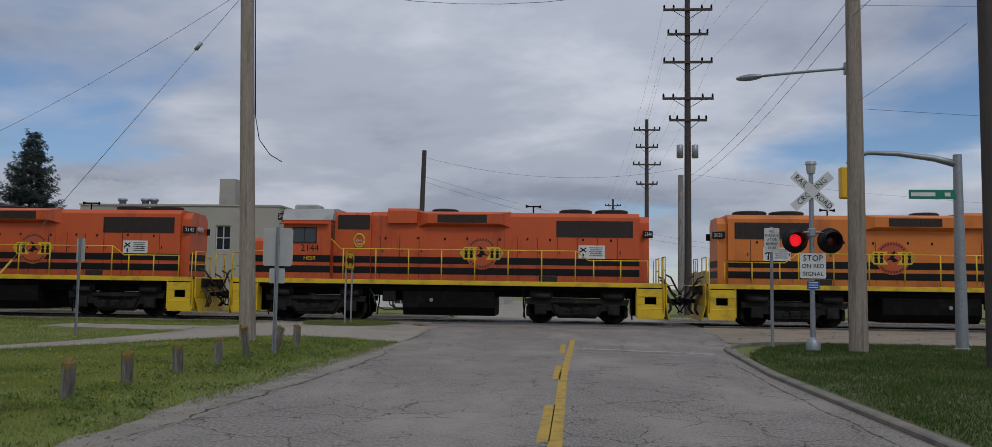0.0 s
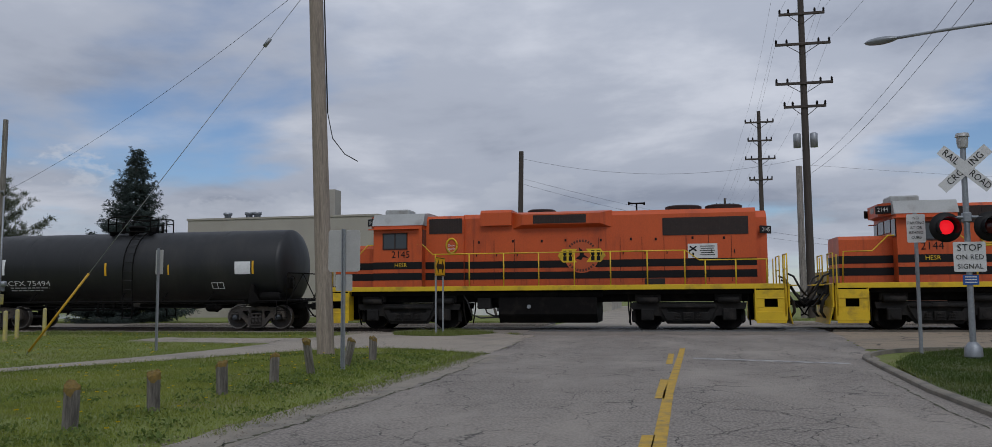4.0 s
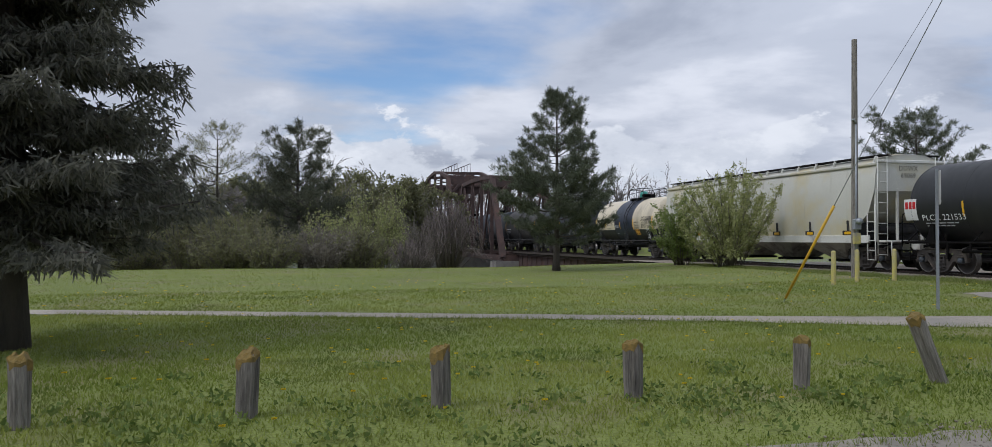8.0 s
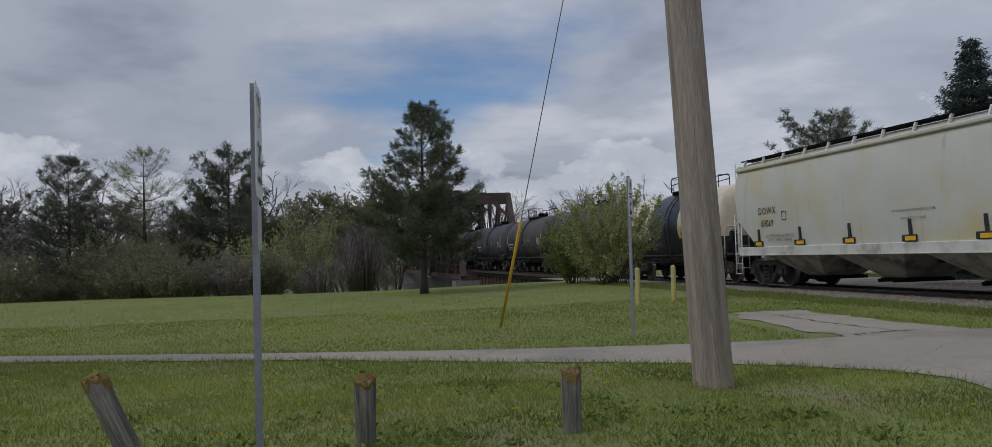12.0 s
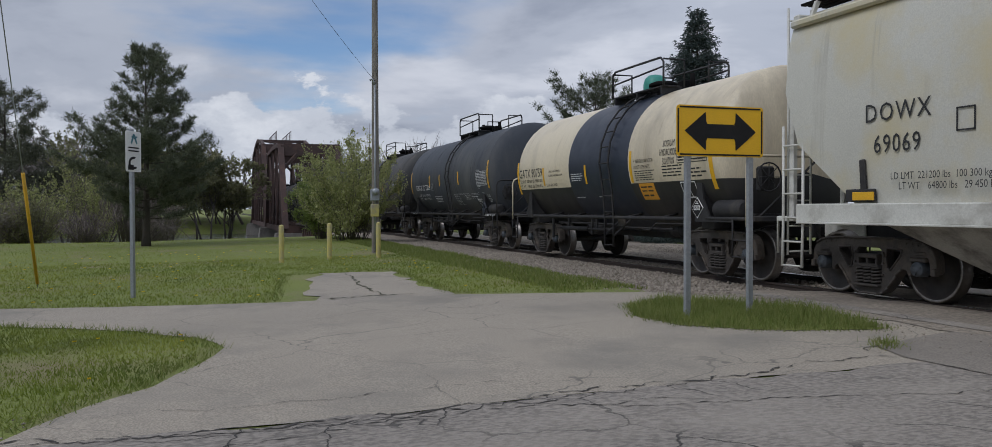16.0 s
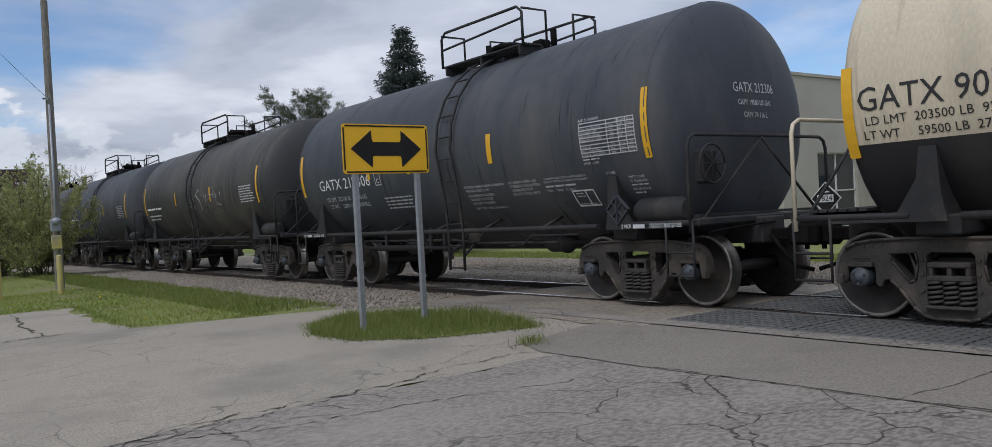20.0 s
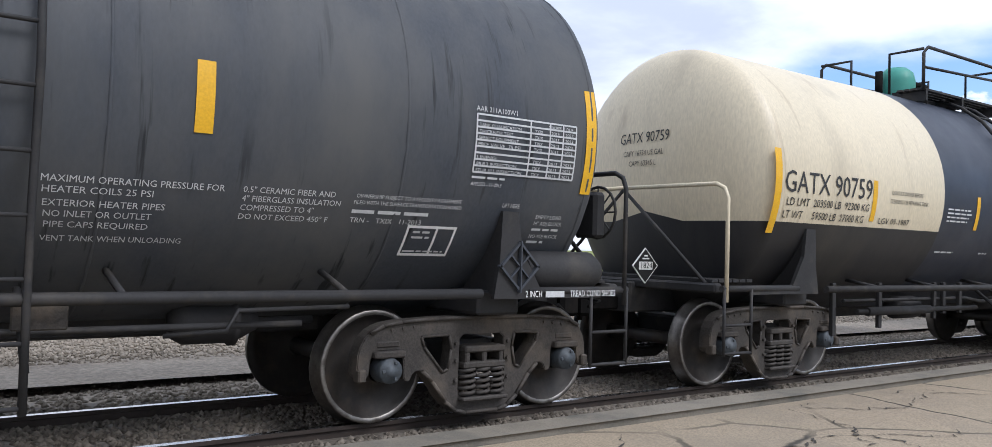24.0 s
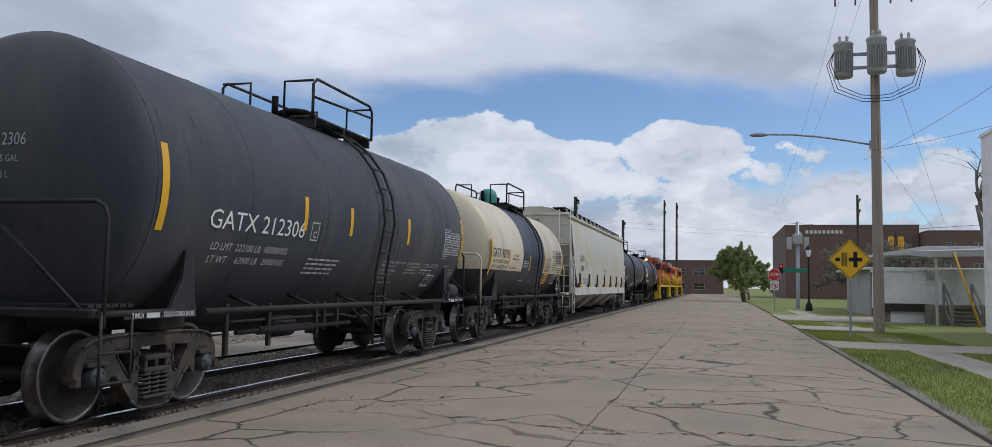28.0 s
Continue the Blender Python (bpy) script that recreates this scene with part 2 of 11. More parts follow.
def leafy(name, c1, c2, rough=0.6, thin=0.4, patch=None):
    """Foliage: each leaf clump has its own tone; patch: a second tone in drifts over the ground."""
    if name not in MATS:
        m = bpy.data.materials.new(name)
        m.use_nodes = True
        n, l = m.node_tree.nodes, m.node_tree.links
        b = n["Principled BSDF"]
        g = n.new("ShaderNodeNewGeometry")
        x = n.new("ShaderNodeMix")
        x.data_type = "RGBA"
        x.inputs["A"].default_value, x.inputs["B"].default_value = (*c1, 1), (*c2, 1)
        l.new(g.outputs["Random Per Island"], x.inputs["Factor"])
        tone = x.outputs["Result"]
        if patch:
            co = n.new("ShaderNodeTexCoord")
            for scale, lo, hi, colour, amount in patch:
                t = n.new("ShaderNodeTexNoise")
                t.inputs["Scale"].default_value, t.inputs["Detail"].default_value, t.inputs["Roughness"].default_value = scale, 5, 0.6
                l.new(co.outputs["Object"], t.inputs["Vector"])
                r = n.new("ShaderNodeMapRange")
                r.inputs["From Min"].default_value, r.inputs["From Max"].default_value = lo, hi
                r.inputs["To Max"].default_value = amount
                l.new(t.outputs["Fac"], r.inputs["Value"])
                y = n.new("ShaderNodeMix")
                y.data_type = "RGBA"
                y.inputs["B"].default_value = (*colour, 1)
                l.new(r.outputs["Result"], y.inputs["Factor"])
                l.new(tone, y.inputs["A"])
                tone = y.outputs["Result"]
        l.new(tone, b.inputs["Base Color"])
        b.inputs["Roughness"].default_value, b.inputs["Specular IOR Level"].default_value = rough, 0.12
        tl = n.new("ShaderNodeBsdfTranslucent")
        mx = n.new("ShaderNodeMixShader")
        mx.inputs[0].default_value = thin
        l.new(tone, tl.inputs["Color"])
        l.new(b.outputs[0], mx.inputs[1])
        l.new(tl.outputs[0], mx.inputs[2])
        l.new(mx.outputs[0], n["Material Output"].inputs["Surface"])
        MATS[name] = m
    return MATS[name]


M_ASPHALT = surf("asphalt", (0.268, 0.239, 0.205), (0.155, 0.139, 0.121), 1.3, 0.9, 0, 1.0, 30, (0.33, 0.295, 0.25), 0.45, 0.5, crack=(1.1, 0.011, 0.45, (0.06, 0.054, 0.048)), speck=0.55, stretch=(1, 0.55, 1))
M_PATCH = surf("asphalt_patch", (0.245, 0.215, 0.18), (0.205, 0.182, 0.154), 0.7, 0.9, 0, 0.5, 50, (0.17, 0.15, 0.128), 0.6, 0.4, speck=0.4)
M_CONC = surf("street_concrete", (0.325, 0.264, 0.187), (0.268, 0.22, 0.158), 0.6, 0.9, 0, 0.5, 60, (0.225, 0.19, 0.145), 0.4, 0.4, crack=(0.55, 0.02, 0.45, (0.055, 0.048, 0.038)), speck=0.4)
M_APRON = surf("apron_concrete", (0.352, 0.308, 0.246), (0.295, 0.26, 0.21), 0.6, 0.9, 0, 0.5, 60, (0.225, 0.205, 0.172), 0.5, 0.45, crack=(0.6, 0.005, 0.5, (0.17, 0.155, 0.13)), speck=0.45)
M_WALK = surf("sidewalk_concrete", (0.395, 0.35, 0.285), (0.325, 0.288, 0.236), 1.0, 0.9, 0, 0.4, 60, (0.24, 0.22, 0.18), 0.6, 0.35, speck=0.4)
M_PANEL = surf("crossing_panel", (0.13, 0.128, 0.122), (0.09, 0.09, 0.088), 2.0, 0.85, 0, 0.6, 30)
M_SOIL = surf("turf_soil", (0.185, 0.215, 0.042), (0.125, 0.16, 0.032), 0.22, 0.95, 0, 0.8, 40, (0.215, 0.185, 0.095), 0.5, 0.4, speck=0.4)
M_VERGESOIL = surf("verge_soil", (0.085, 0.105, 0.028), (0.06, 0.08, 0.022), 0.6, 0.95, 0, 0.8, 40, (0.13, 0.11, 0.065), 0.9, 0.42, speck=0.4)
M_BALLAST = surf("ballast", (0.30, 0.258, 0.205), (0.20, 0.171, 0.137), 9.0, 0.95, 0, 0.8, 22, (0.16, 0.135, 0.11), 0.6, 0.4, speck=0.5)
# darker ballast tone for the track bed along the street
M_DARKBED = surf("dark_ballast", (0.14, 0.121, 0.1), (0.09, 0.078, 0.065), 9.0, 0.92, 0, 0.8, 22, (0.13, 0.112, 0.09), 0.8, 0.4, speck=0.5)
M_WATER = surf("river_water", (0.075, 0.08, 0.07), (0.06, 0.066, 0.058), 0.4, 0.12, 0, 0.25, 3.0)
M_RAIL = surf("rail_steel", (0.045, 0.032, 0.025), (0.025, 0.019, 0.016), 8, 0.75, 0.0, 0.2)
M_RAILTOP = surf("polished_rail", (0.45, 0.44, 0.43), (0.36, 0.35, 0.34), 8, 0.25, 1.0)
M_TIE = surf("sleeper_wood", (0.075, 0.058, 0.045), (0.045, 0.036, 0.03), 6, 0.9, 0, 0.6, 40, stretch=(1, 0.2, 1), vary=0.25)
M_WOOD = surf("weathered_wood", (0.37, 0.31, 0.25), (0.235, 0.195, 0.155), 16, 0.9, 0, 0.8, 110, (0.17, 0.14, 0.112), 9.0, 0.35, stretch=(1, 1, 0.05), speck=0.4)
M_WOODGREY = surf("grey_wood", (0.26, 0.238, 0.205), (0.145, 0.13, 0.11), 22, 0.92, 0, 1.0, 90, (0.06, 0.052, 0.044), 16.0, 0.42, stretch=(1, 1, 0.09), vary=0.2, speck=0.4)
M_WOODDARK = surf("dark_pole_wood", (0.082, 0.068, 0.057), (0.05, 0.042, 0.036), 14, 0.9, 0, 0.6, 90, stretch=(1, 1, 0.06))
M_MOSS = surf("lichen", (0.25, 0.16, 0.035), (0.11, 0.09, 0.035), 30, 0.95, 0, 0.8, 60)
M_GALV = surf("galvanised_steel", (0.36, 0.38, 0.40), (0.27, 0.285, 0.3), 14, 0.5, 0.6, 0.1)
M_SIGNBACK = surf("sign_aluminium", (0.50, 0.495, 0.48), (0.42, 0.415, 0.40), 3, 0.55, 0.3)
M_WHITE = surf("white_sheeting", (0.72, 0.72, 0.70), (0.62, 0.62, 0.60), 4, 0.5)
M_BLACK = surf("black_paint", (0.010, 0.010, 0.011), (0.017, 0.016, 0.015), 4, 0.6, spec=0.3)
M_YSIGN = surf("yellow_sheeting", (0.86, 0.48, 0.01), (0.78, 0.43, 0.01), 3, 0.45)
M_RED = surf("red_sheeting", (0.55, 0.02, 0.025), (0.45, 0.018, 0.02), 4, 0.45)
M_GREEN = surf("green_sheeting", (0.01, 0.22, 0.13), (0.01, 0.18, 0.1), 4, 0.45)
M_BLUE = surf("blue_sheeting", (0.02, 0.1, 0.35), (0.02, 0.08, 0.3), 4, 0.45)
M_YGUARD = surf("yellow_guard", (0.68, 0.40, 0.02), (0.56, 0.32, 0.02), 6, 0.5)
M_YBOL = surf("faded_yellow_paint", (0.50, 0.43, 0.13), (0.40, 0.34, 0.1), 8, 0.8, 0, 0.3, 60, (0.32, 0.29, 0.22), 4.0, 0.55)
M_WIRE = surf("cable", (0.02, 0.02, 0.022), None, 3, 0.6)
M_ROADYEL = surf("yellow_road_paint", (0.55, 0.34, 0.04), (0.42, 0.27, 0.04), 6, 0.85, 0, 0.2, 60, (0.2, 0.17, 0.1), 4.0, 0.45)
M_ROADWHT = surf("white_road_paint", (0.42, 0.41, 0.39), (0.3, 0.29, 0.27), 6, 0.85, 0, 0.2, 60, (0.16, 0.155, 0.15), 3.0, 0.6)


# ---- mesh helpers ----
def obj(name, bm, material, parent=None, label="", smooth=False):
    me = bpy.data.meshes.new(name)
    bm.to_mesh(me)
    bm.free()
    if smooth:
        me.shade_smooth()
        me.set_sharp_from_angle(angle=radians(38))
    for mt in material if isinstance(material, (list, tuple)) else (material,):
        me.materials.append(mt)
    ob = new(name, me)
    if parent:
        ob.parent = parent
    if label:
        ob["label"] = label
    return ob


def part(name, bm, material, parent, label="", smooth=False):
    return obj(name, bm, material, parent, label, smooth)


def thing(name, m, label, category, group="", kind=""):
    e = new(name)
    e.matrix_world = m
    return tagged(e, label, category, group, kind)


def box(bm, c, s, bevel=0.0, rot=None, seg=1, mat=0):
    """A box about c with sizes s."""
    m = Matrix.Translation(c)
    if rot:
        m = m @ Euler([radians(a) for a in rot]).to_matrix().to_4x4()
    vs = bmesh.ops.create_cube(bm, size=1.0, matrix=m @ Matrix.Diagonal((*s, 1)))["verts"]
    fs = {f for v in vs for f in v.link_faces}
    for f in fs:
        f.material_index = mat
    if bevel:
        es = list({e for v in vs for e in v.link_edges})
        r = bmesh.ops.bevel(bm, geom=es, offset=min(bevel, min(s) * 0.45), segments=seg, profile=0.5, affect="EDGES")
        for f in r["faces"]:
            f.material_index = mat
    return vs


def rod(bm, a, b, r, seg=8, r2=None, caps=True, mat=0):
    """A round bar from a to b."""
    a, b = Vector(a), Vector(b)
    d = b - a
    if d.length < 1e-6:
        return
    q = d.to_track_quat("Z", "Y").to_matrix()
    r2 = r if r2 is None else r2
    ring = [[bm.verts.new(p + q @ Vector((rr * math.cos(2 * math.pi * k / seg), rr * math.sin(2 * math.pi * k / seg), 0))) for k in range(seg)] for p, rr in ((a, r), (b, r2))]
    for k in range(seg):
        f = bm.faces.new((ring[0][k], ring[0][(k + 1) % seg], ring[1][(k + 1) % seg], ring[1][k]))
        f.smooth, f.material_index = True, mat
    if caps:
        for vs in (ring[0][::-1], ring[1]):
            bm.faces.new(vs).material_index = mat


def tube(bm, pts, r, seg=6, mat=0):
    """A bent bar through pts, mitred at the bends."""
    pts = [Vector(p) for p in pts]
    rings = []
    side = None
    for i, p in enumerate(pts):
        d = (pts[min(i + 1, len(pts) - 1)] - pts[max(i - 1, 0)]).normalized()
        if side is None:
            side = d.orthogonal().normalized()
        side = (side - d * side.dot(d)).normalized()
        up_ = d.cross(side)
        rr = r[i] if isinstance(r, (list, tuple)) else r
        rings.append([bm.verts.new(p + rr * (side * math.cos(2 * math.pi * k / seg) + up_ * math.sin(2 * math.pi * k / seg))) for k in range(seg)])
    for a, b in zip(rings, rings[1:]):
        for k in range(seg):
            f = bm.faces.new((a[k], a[(k + 1) % seg], b[(k + 1) % seg], b[k]))
            f.smooth, f.material_index = True, mat
    bm.faces.new(rings[0][::-1]).material_index = mat
    bm.faces.new(rings[-1]).material_index = mat


def lathe(bm, profile, m=None, seg=24, mat=0, close=False):
    """Turns (r, z) points about z, placed by the matrix m."""
    m = m or Matrix()
    rings = []
    for r, z in profile:
        if r < 1e-5:
            rings.append([bm.verts.new(m @ Vector((0, 0, z)))])
        else:
            rings.append([bm.verts.new(m @ Vector((r * math.cos(2 * math.pi * k / seg), r * math.sin(2 * math.pi * k / seg), z))) for k in range(seg)])
    pairs = list(zip(rings, rings[1:])) + ([(rings[-1], rings[0])] if close else [])
    for a, b in pairs:
        for k in range(seg):
            k2 = (k + 1) % seg
            if len(a) == 1 and len(b) == 1:
                continue
            if len(a) == 1:
                f = bm.faces.new((a[0], b[k2], b[k]))
            elif len(b) == 1:
                f = bm.faces.new((a[k], a[k2], b[0]))
            else:
                f = bm.faces.new((a[k], a[k2], b[k2], b[k]))
            f.smooth, f.material_index = True, mat
    return rings


def prism(bm, pts, d, mat=0):
    """A plate: the outline pts moved by the vector d."""
    a = [bm.verts.new(p) for p in pts]
    b = [bm.verts.new(Vector(p) + Vector(d)) for p in pts]
    n = len(a)
    for vs in [a[::-1], b] + [(a[k], a[(k + 1) % n], b[(k + 1) % n], b[k]) for k in range(n)]:
        bm.faces.new(vs).material_index = mat


def fix(bm):
    bmesh.ops.recalc_face_normals(bm, faces=bm.faces[:])
    return bm


FONT = {}


def letters(name, text, size, material, parent, place, squeeze=1.0, align="CENTER", wrap=None, label="", gap=1.0):
    """Raised flat lettering with the built-in font; place is a matrix whose x runs along the line and z faces out. wrap: radius of a lying drum."""
    cu = bpy.data.curves.new(name, "FONT")
    cu.body, cu.size, cu.align_x, cu.align_y, cu.space_character = text, size, align, "CENTER", gap
    cu.resolution_u = 2
    tmp = bpy.data.objects.new(name, cu)
    me = bpy.data.meshes.new_from_object(tmp)
    bpy.data.objects.remove(tmp)
    bpy.data.curves.remove(cu)
    bm = bmesh.new()
    bm.from_mesh(me)
    bpy.data.meshes.remove(me)
    for v in bm.verts:
        x, y = v.co.x * squeeze, v.co.y
        if wrap:
            a = y / wrap
            v.co = place @ Vector((x, wrap * math.sin(a), wrap * (math.cos(a) - 1) + 0.004))
        else:
            v.co = place @ Vector((x, y, 0.004))
    return part(name, bm, material, parent, label)


# ---- the ground and the streets ----
RAIL_Z = 0.14


def smooth(t):
    t = max(0.0, min(1.0, t))
    return t * t * (3 - 2 * t)


def ground_z(x, y):
    """The streets rise a little towards the track; the river lies west of the park."""
    z = 0.11 * smooth((y + 14) / 10) * (1 - smooth((y - 4) / 8))
    off_cross = smooth((-8.6 - x) / 1.6) + smooth((x - 5.0) / 0.8)
    z -= 0.1 * off_cross * smooth((3.4 + y) / 0.8 if x < 0 else (1.78 + y) / 0.3) * (1 - smooth((y - 2.6) / 1.5))
    z += 0.09 * smooth((-4.4 - x) / 0.9) * (1 - smooth((-6.6 - x) / 3.0)) * smooth((-11.4 - y) / 2.0)
    far = 1 - smooth((-132 - x) / 14.0)
    bank = smooth((-37.0 - x) / 26.0 + 0.03 * math.sin(y * 0.3)) * far
    cut = smooth((-41.0 - x) / 8.0) * (1 - smooth((abs(y) - 3.5) / 4.0)) * far
    return z - 1.6 * bank - 2.0 * smooth((-62.0 - x) / 9.0 + 0.05 * math.sin(y * 0.21)) * far - 1.6 * cut * (1 - bank)


def sheet(name, outline, off, material, parent=None, label="", thick=0.0, step=1.5, kind="structure"):
    """A flat patch that follows the ground, off above it."""
    bm = bmesh.new()
    bm.faces.new([bm.verts.new((x, y, 0)) for x, y in outline])
    ys = [p[1] for p in outline]
    xs = [p[0] for p in outline]
    lines = [(1, v) for v in np.arange(-15.5, 13, step)] + ([(0, v) for v in np.arange(-60, -30, 3.0)] if min(xs) < -36 else []) + ([(0, v) for v in np.arange(-10.6, -7.9, 0.4)] if -36 < min(xs) < -8 else [])
    for ax, v in lines:
        if min((xs, ys)[ax]) < v < max((xs, ys)[ax]):
            n = (1, 0, 0) if ax == 0 else (0, 1, 0)
            bmesh.ops.bisect_plane(bm, geom=bm.verts[:] + bm.edges[:] + bm.faces[:], plane_co=(v if ax == 0 else 0, v if ax == 1 else 0, 0), plane_no=n)
    if thick:
        r = bmesh.ops.extrude_face_region(bm, geom=bm.faces[:])
        low = {v for v in r["geom"] if isinstance(v, bmesh.types.BMVert)}
    else:
        low = set()
    for v in bm.verts:
        v.co.z = ground_z(v.co.x, v.co.y) + off - (thick if v in low else 0)
    fix(bm)
    if not thick and sum(f.normal.z for f in bm.faces) < 0:
        bmesh.ops.reverse_faces(bm, faces=bm.faces[:])
    ob = obj(name, bm, material, parent)
    return tagged(ob, label, "", "", kind) if not parent else ob


def wavy(pts, amp, n=6, seed=1):
    """An outline with uneven edges."""
    rng, out = random.Random(seed), []
    for (x0, y0), (x1, y1) in zip(pts, pts[1:] + pts[:1]):
        L = math.hypot(x1 - x0, y1 - y0)
        k = max(1, int(L / 0.35)) if L < 40 else 1
        for i in range(k):
            j = amp if 0 < i else 0
            out.append((x0 + (x1 - x0) * i / k + rng.uniform(-j, j), y0 + (y1 - y0) * i / k + rng.uniform(-j, j)))
    return out


def build_ground():
    xs = [-2500, -900, -400, -220] + list(range(-160, -26, 3)) + [-24, -18, -12, -10, -9, -8, -7, -6, -5.5, -5.1, -4.8, -4.4, 0, 4, 5, 6, 7, 12, 40, 90, 200, 500, 1200, 3000]
    ys = [-2500, -900, -300, -120, -80, -60] + list(range(-48, -4, 1)) + [v * 0.5 for v in range(-8, 14)] + [8, 10, 12, 14] + [20, 30, 50, 90, 200, 600, 1500, 3000]
    verts = [(x, y, ground_z(x, y) - 0.014 + (0.05 * math.sin(x * 0.7) * math.sin(y * 0.9) if x < -42 else 0)) for x in xs for y in ys]
    ny = len(ys)
    faces = [(i * ny + j, (i + 1) * ny + j, (i + 1) * ny + j + 1, i * ny + j + 1) for i in range(len(xs) - 1) for j in range(ny - 1)]
    me = bpy.data.meshes.new("ground")
    me.from_pydata(verts, [], faces)
    me.materials.append(M_SOIL)
    me.shade_smooth()
    tagged(new("ground", me), "green spring turf running out to the river bank", "", "", "structure")


build_ground()
bm = bmesh.new()
bm.faces.new([bm.verts.new(v) for v in ((-180, -600, -2.5), (-36, -600, -2.5), (-36, 600, -2.5), (-180, 600, -2.5))])
tagged(obj("water", bm, M_WATER), "grey-brown river water, slightly rippled", "", "", "structure")

# the side street that crosses the track, worn asphalt
sheet("road", wavy([(-4.1, -70), (-4.15, -23), (-3.9, -16), (-3.75, -11.2), (-3.7, -2.2), (5.5, -2.2), (5.0, -9.0), (4.5, -13.4), (3.95, -18), (3.95, -70)], 0.07, seed=4), 0.0, M_ASPHALT, label="patched and cracked grey asphalt road")
sheet("road_patch", wavy([(-4.85, -3.0), (-4.5, -3.98), (-3.98, -4.2), (-2.8, -4.19), (-1.6, -4.09), (-0.58, -4.04), (2.0, -3.9), (5.15, -3.8), (5.4, -2.3), (-5.0, -2.3)], 0.02, seed=41), 0.005, M_PATCH, label="smoother tan-grey asphalt patch before the crossing")
sheet("road_beyond", [(-4.2, 2.2), (5.2, 2.2), (4.6, 60), (-4.6, 60)], 0.0, M_APRON, label="pale worn concrete road beyond the crossing")
# the street along the track
sheet("street", [(5.0, -9.35), (5.5, -2.2), (5.6, -1.75), (210, -1.75), (210, -11.2)], -0.004, M_CONC, label="broad tan concrete street with tarred cracks")
# asphalt apron of the trail at the crossing
sheet("pavement", wavy([(-3.75, -11.2), (-4.35, -10.95), (-4.85, -10.68), (-5.3, -10.32), (-6.1, -10.0), (-7.0, -9.75), (-7.8, -10.0), (-8.6, -10.65), (-9.8, -12.3), (-12.0, -16.2), (-16.0, -27.0), (-17.1, -27.4), (-13.0, -16.4), (-11.6, -12.0),
      (-11.1, -10.2), (-10.8, -8.9), (-10.7, -6.6), (-10.1, -4.6), (-9.7, -3.2), (-9.3, -2.2), (-3.7, -2.2)], 0.04, seed=7), -0.002, M_APRON, label="weathered concrete path apron beside the crossing", step=0.5)
sheet("sidewalk", wavy([(-16.0, -27.0), (-28, -60), (-29.3, -60), (-17.1, -27.4)], 0.02, seed=3), -0.006, M_WALK, label="narrow pale concrete sidewalk through the grass")
sheet("concrete_pad", wavy([(-10.5, -6.42), (-15.6, -6.22), (-15.9, -7.7), (-13.2, -8.2), (-10.7, -8.4)], 0.16, seed=5), -0.002, M_APRON, label="broken old concrete slab in the grass")
# turf patch at the arrow sign
sheet("grass_island", wavy([(-8.6, -3.9), (-8.25, -4.6), (-7.3, -5.02), (-6.4, -4.95), (-5.8, -4.4), (-5.5, -3.65), (-5.35, -3.1), (-5.9, -2.9), (-6.8, -2.75), (-7.6, -3.0), (-8.3, -3.4)], 0.07, seed=6), 0.006, M_SOIL, label="small uneven patch of long grass")
# verge east of the road behind its kerb
sheet("grass_verge", [(4.12, -70), (4.12, -18), (4.6, -13.6), (5.5, -11.2), (7.2, -9.62), (22, -9.8), (22, -70)], 0.045, M_VERGESOIL, label="dark rough grass verge behind a low kerb")
sheet("grass_verge_east", [(22, -9.7), (84, -10.3), (84, -70), (22, -70)], 0.045, M_SOIL, label="mown grass verge along the street")


def kerb(name, pts, width, height, material, label):
    bm = bmesh.new()
    n = len(pts)
    rows = []
    for i, (x, y) in enumerate(pts):
        a, b = Vector((*pts[max(0, i - 1)], 0)), Vector((*pts[min(n - 1, i + 1)], 0))
        d = (b - a).normalized()
        s = Vector((d.y, -d.x, 0))
        z = ground_z(x, y)
        prof = ((0, -0.1), (0.0, height * 0.75), (0.03, height), (width - 0.02, height), (width, -0.1))
        rows.append([bm.verts.new((x + s.x * o, y + s.y * o, z + h)) for o, h in prof])
    for a, b in zip(rows, rows[1:]):
        for k in range(4):
            bm.faces.new((a[k], a[k + 1], b[k + 1], b[k]))
    for r in (rows[0], rows[-1]):
        bm.faces.new(r)
    return tagged(obj(name, fix(bm), material), label, "", "", "structure")


def dense(pts, step=0.6):
    out = []
    for (x0, y0), (x1, y1) in zip(pts, pts[1:]):
        k = max(1, int(math.hypot(x1 - x0, y1 - y0) / step))
        out += [(x0 + (x1 - x0) * i / k, y0 + (y1 - y0) * i / k) for i in range(k)]
    return out + [pts[-1]]


M_KERB = surf("kerb_concrete", (0.25, 0.222, 0.178), (0.18, 0.16, 0.128), 2.5, 0.9, 0, 0.6, 50, (0.12, 0.115, 0.1), 1.5, 0.45)
corner = [(4.3 + 2.9 * (1 - math.cos(a)), -12.6 + 3.2 * math.sin(a)) for a in [radians(v) for v in range(0, 91, 10)]]
kerb("kerb", dense([(3.95, -70), (3.95, -18)], 2) + corner, 0.17, 0.07, M_KERB, "worn concrete kerb round the street corner")
kerb("kerb_south", dense([(7.3, -9.38), (210, -11.3)], 3), 0.2, 0.04, M_KERB, "long low broken concrete kerb of the street")
kerb("kerb_track", dense([(210, -1.72), (5.7, -1.72)], 3)[::-1], -0.28, 0.06, M_KERB, "low concrete street edge along the ballast")

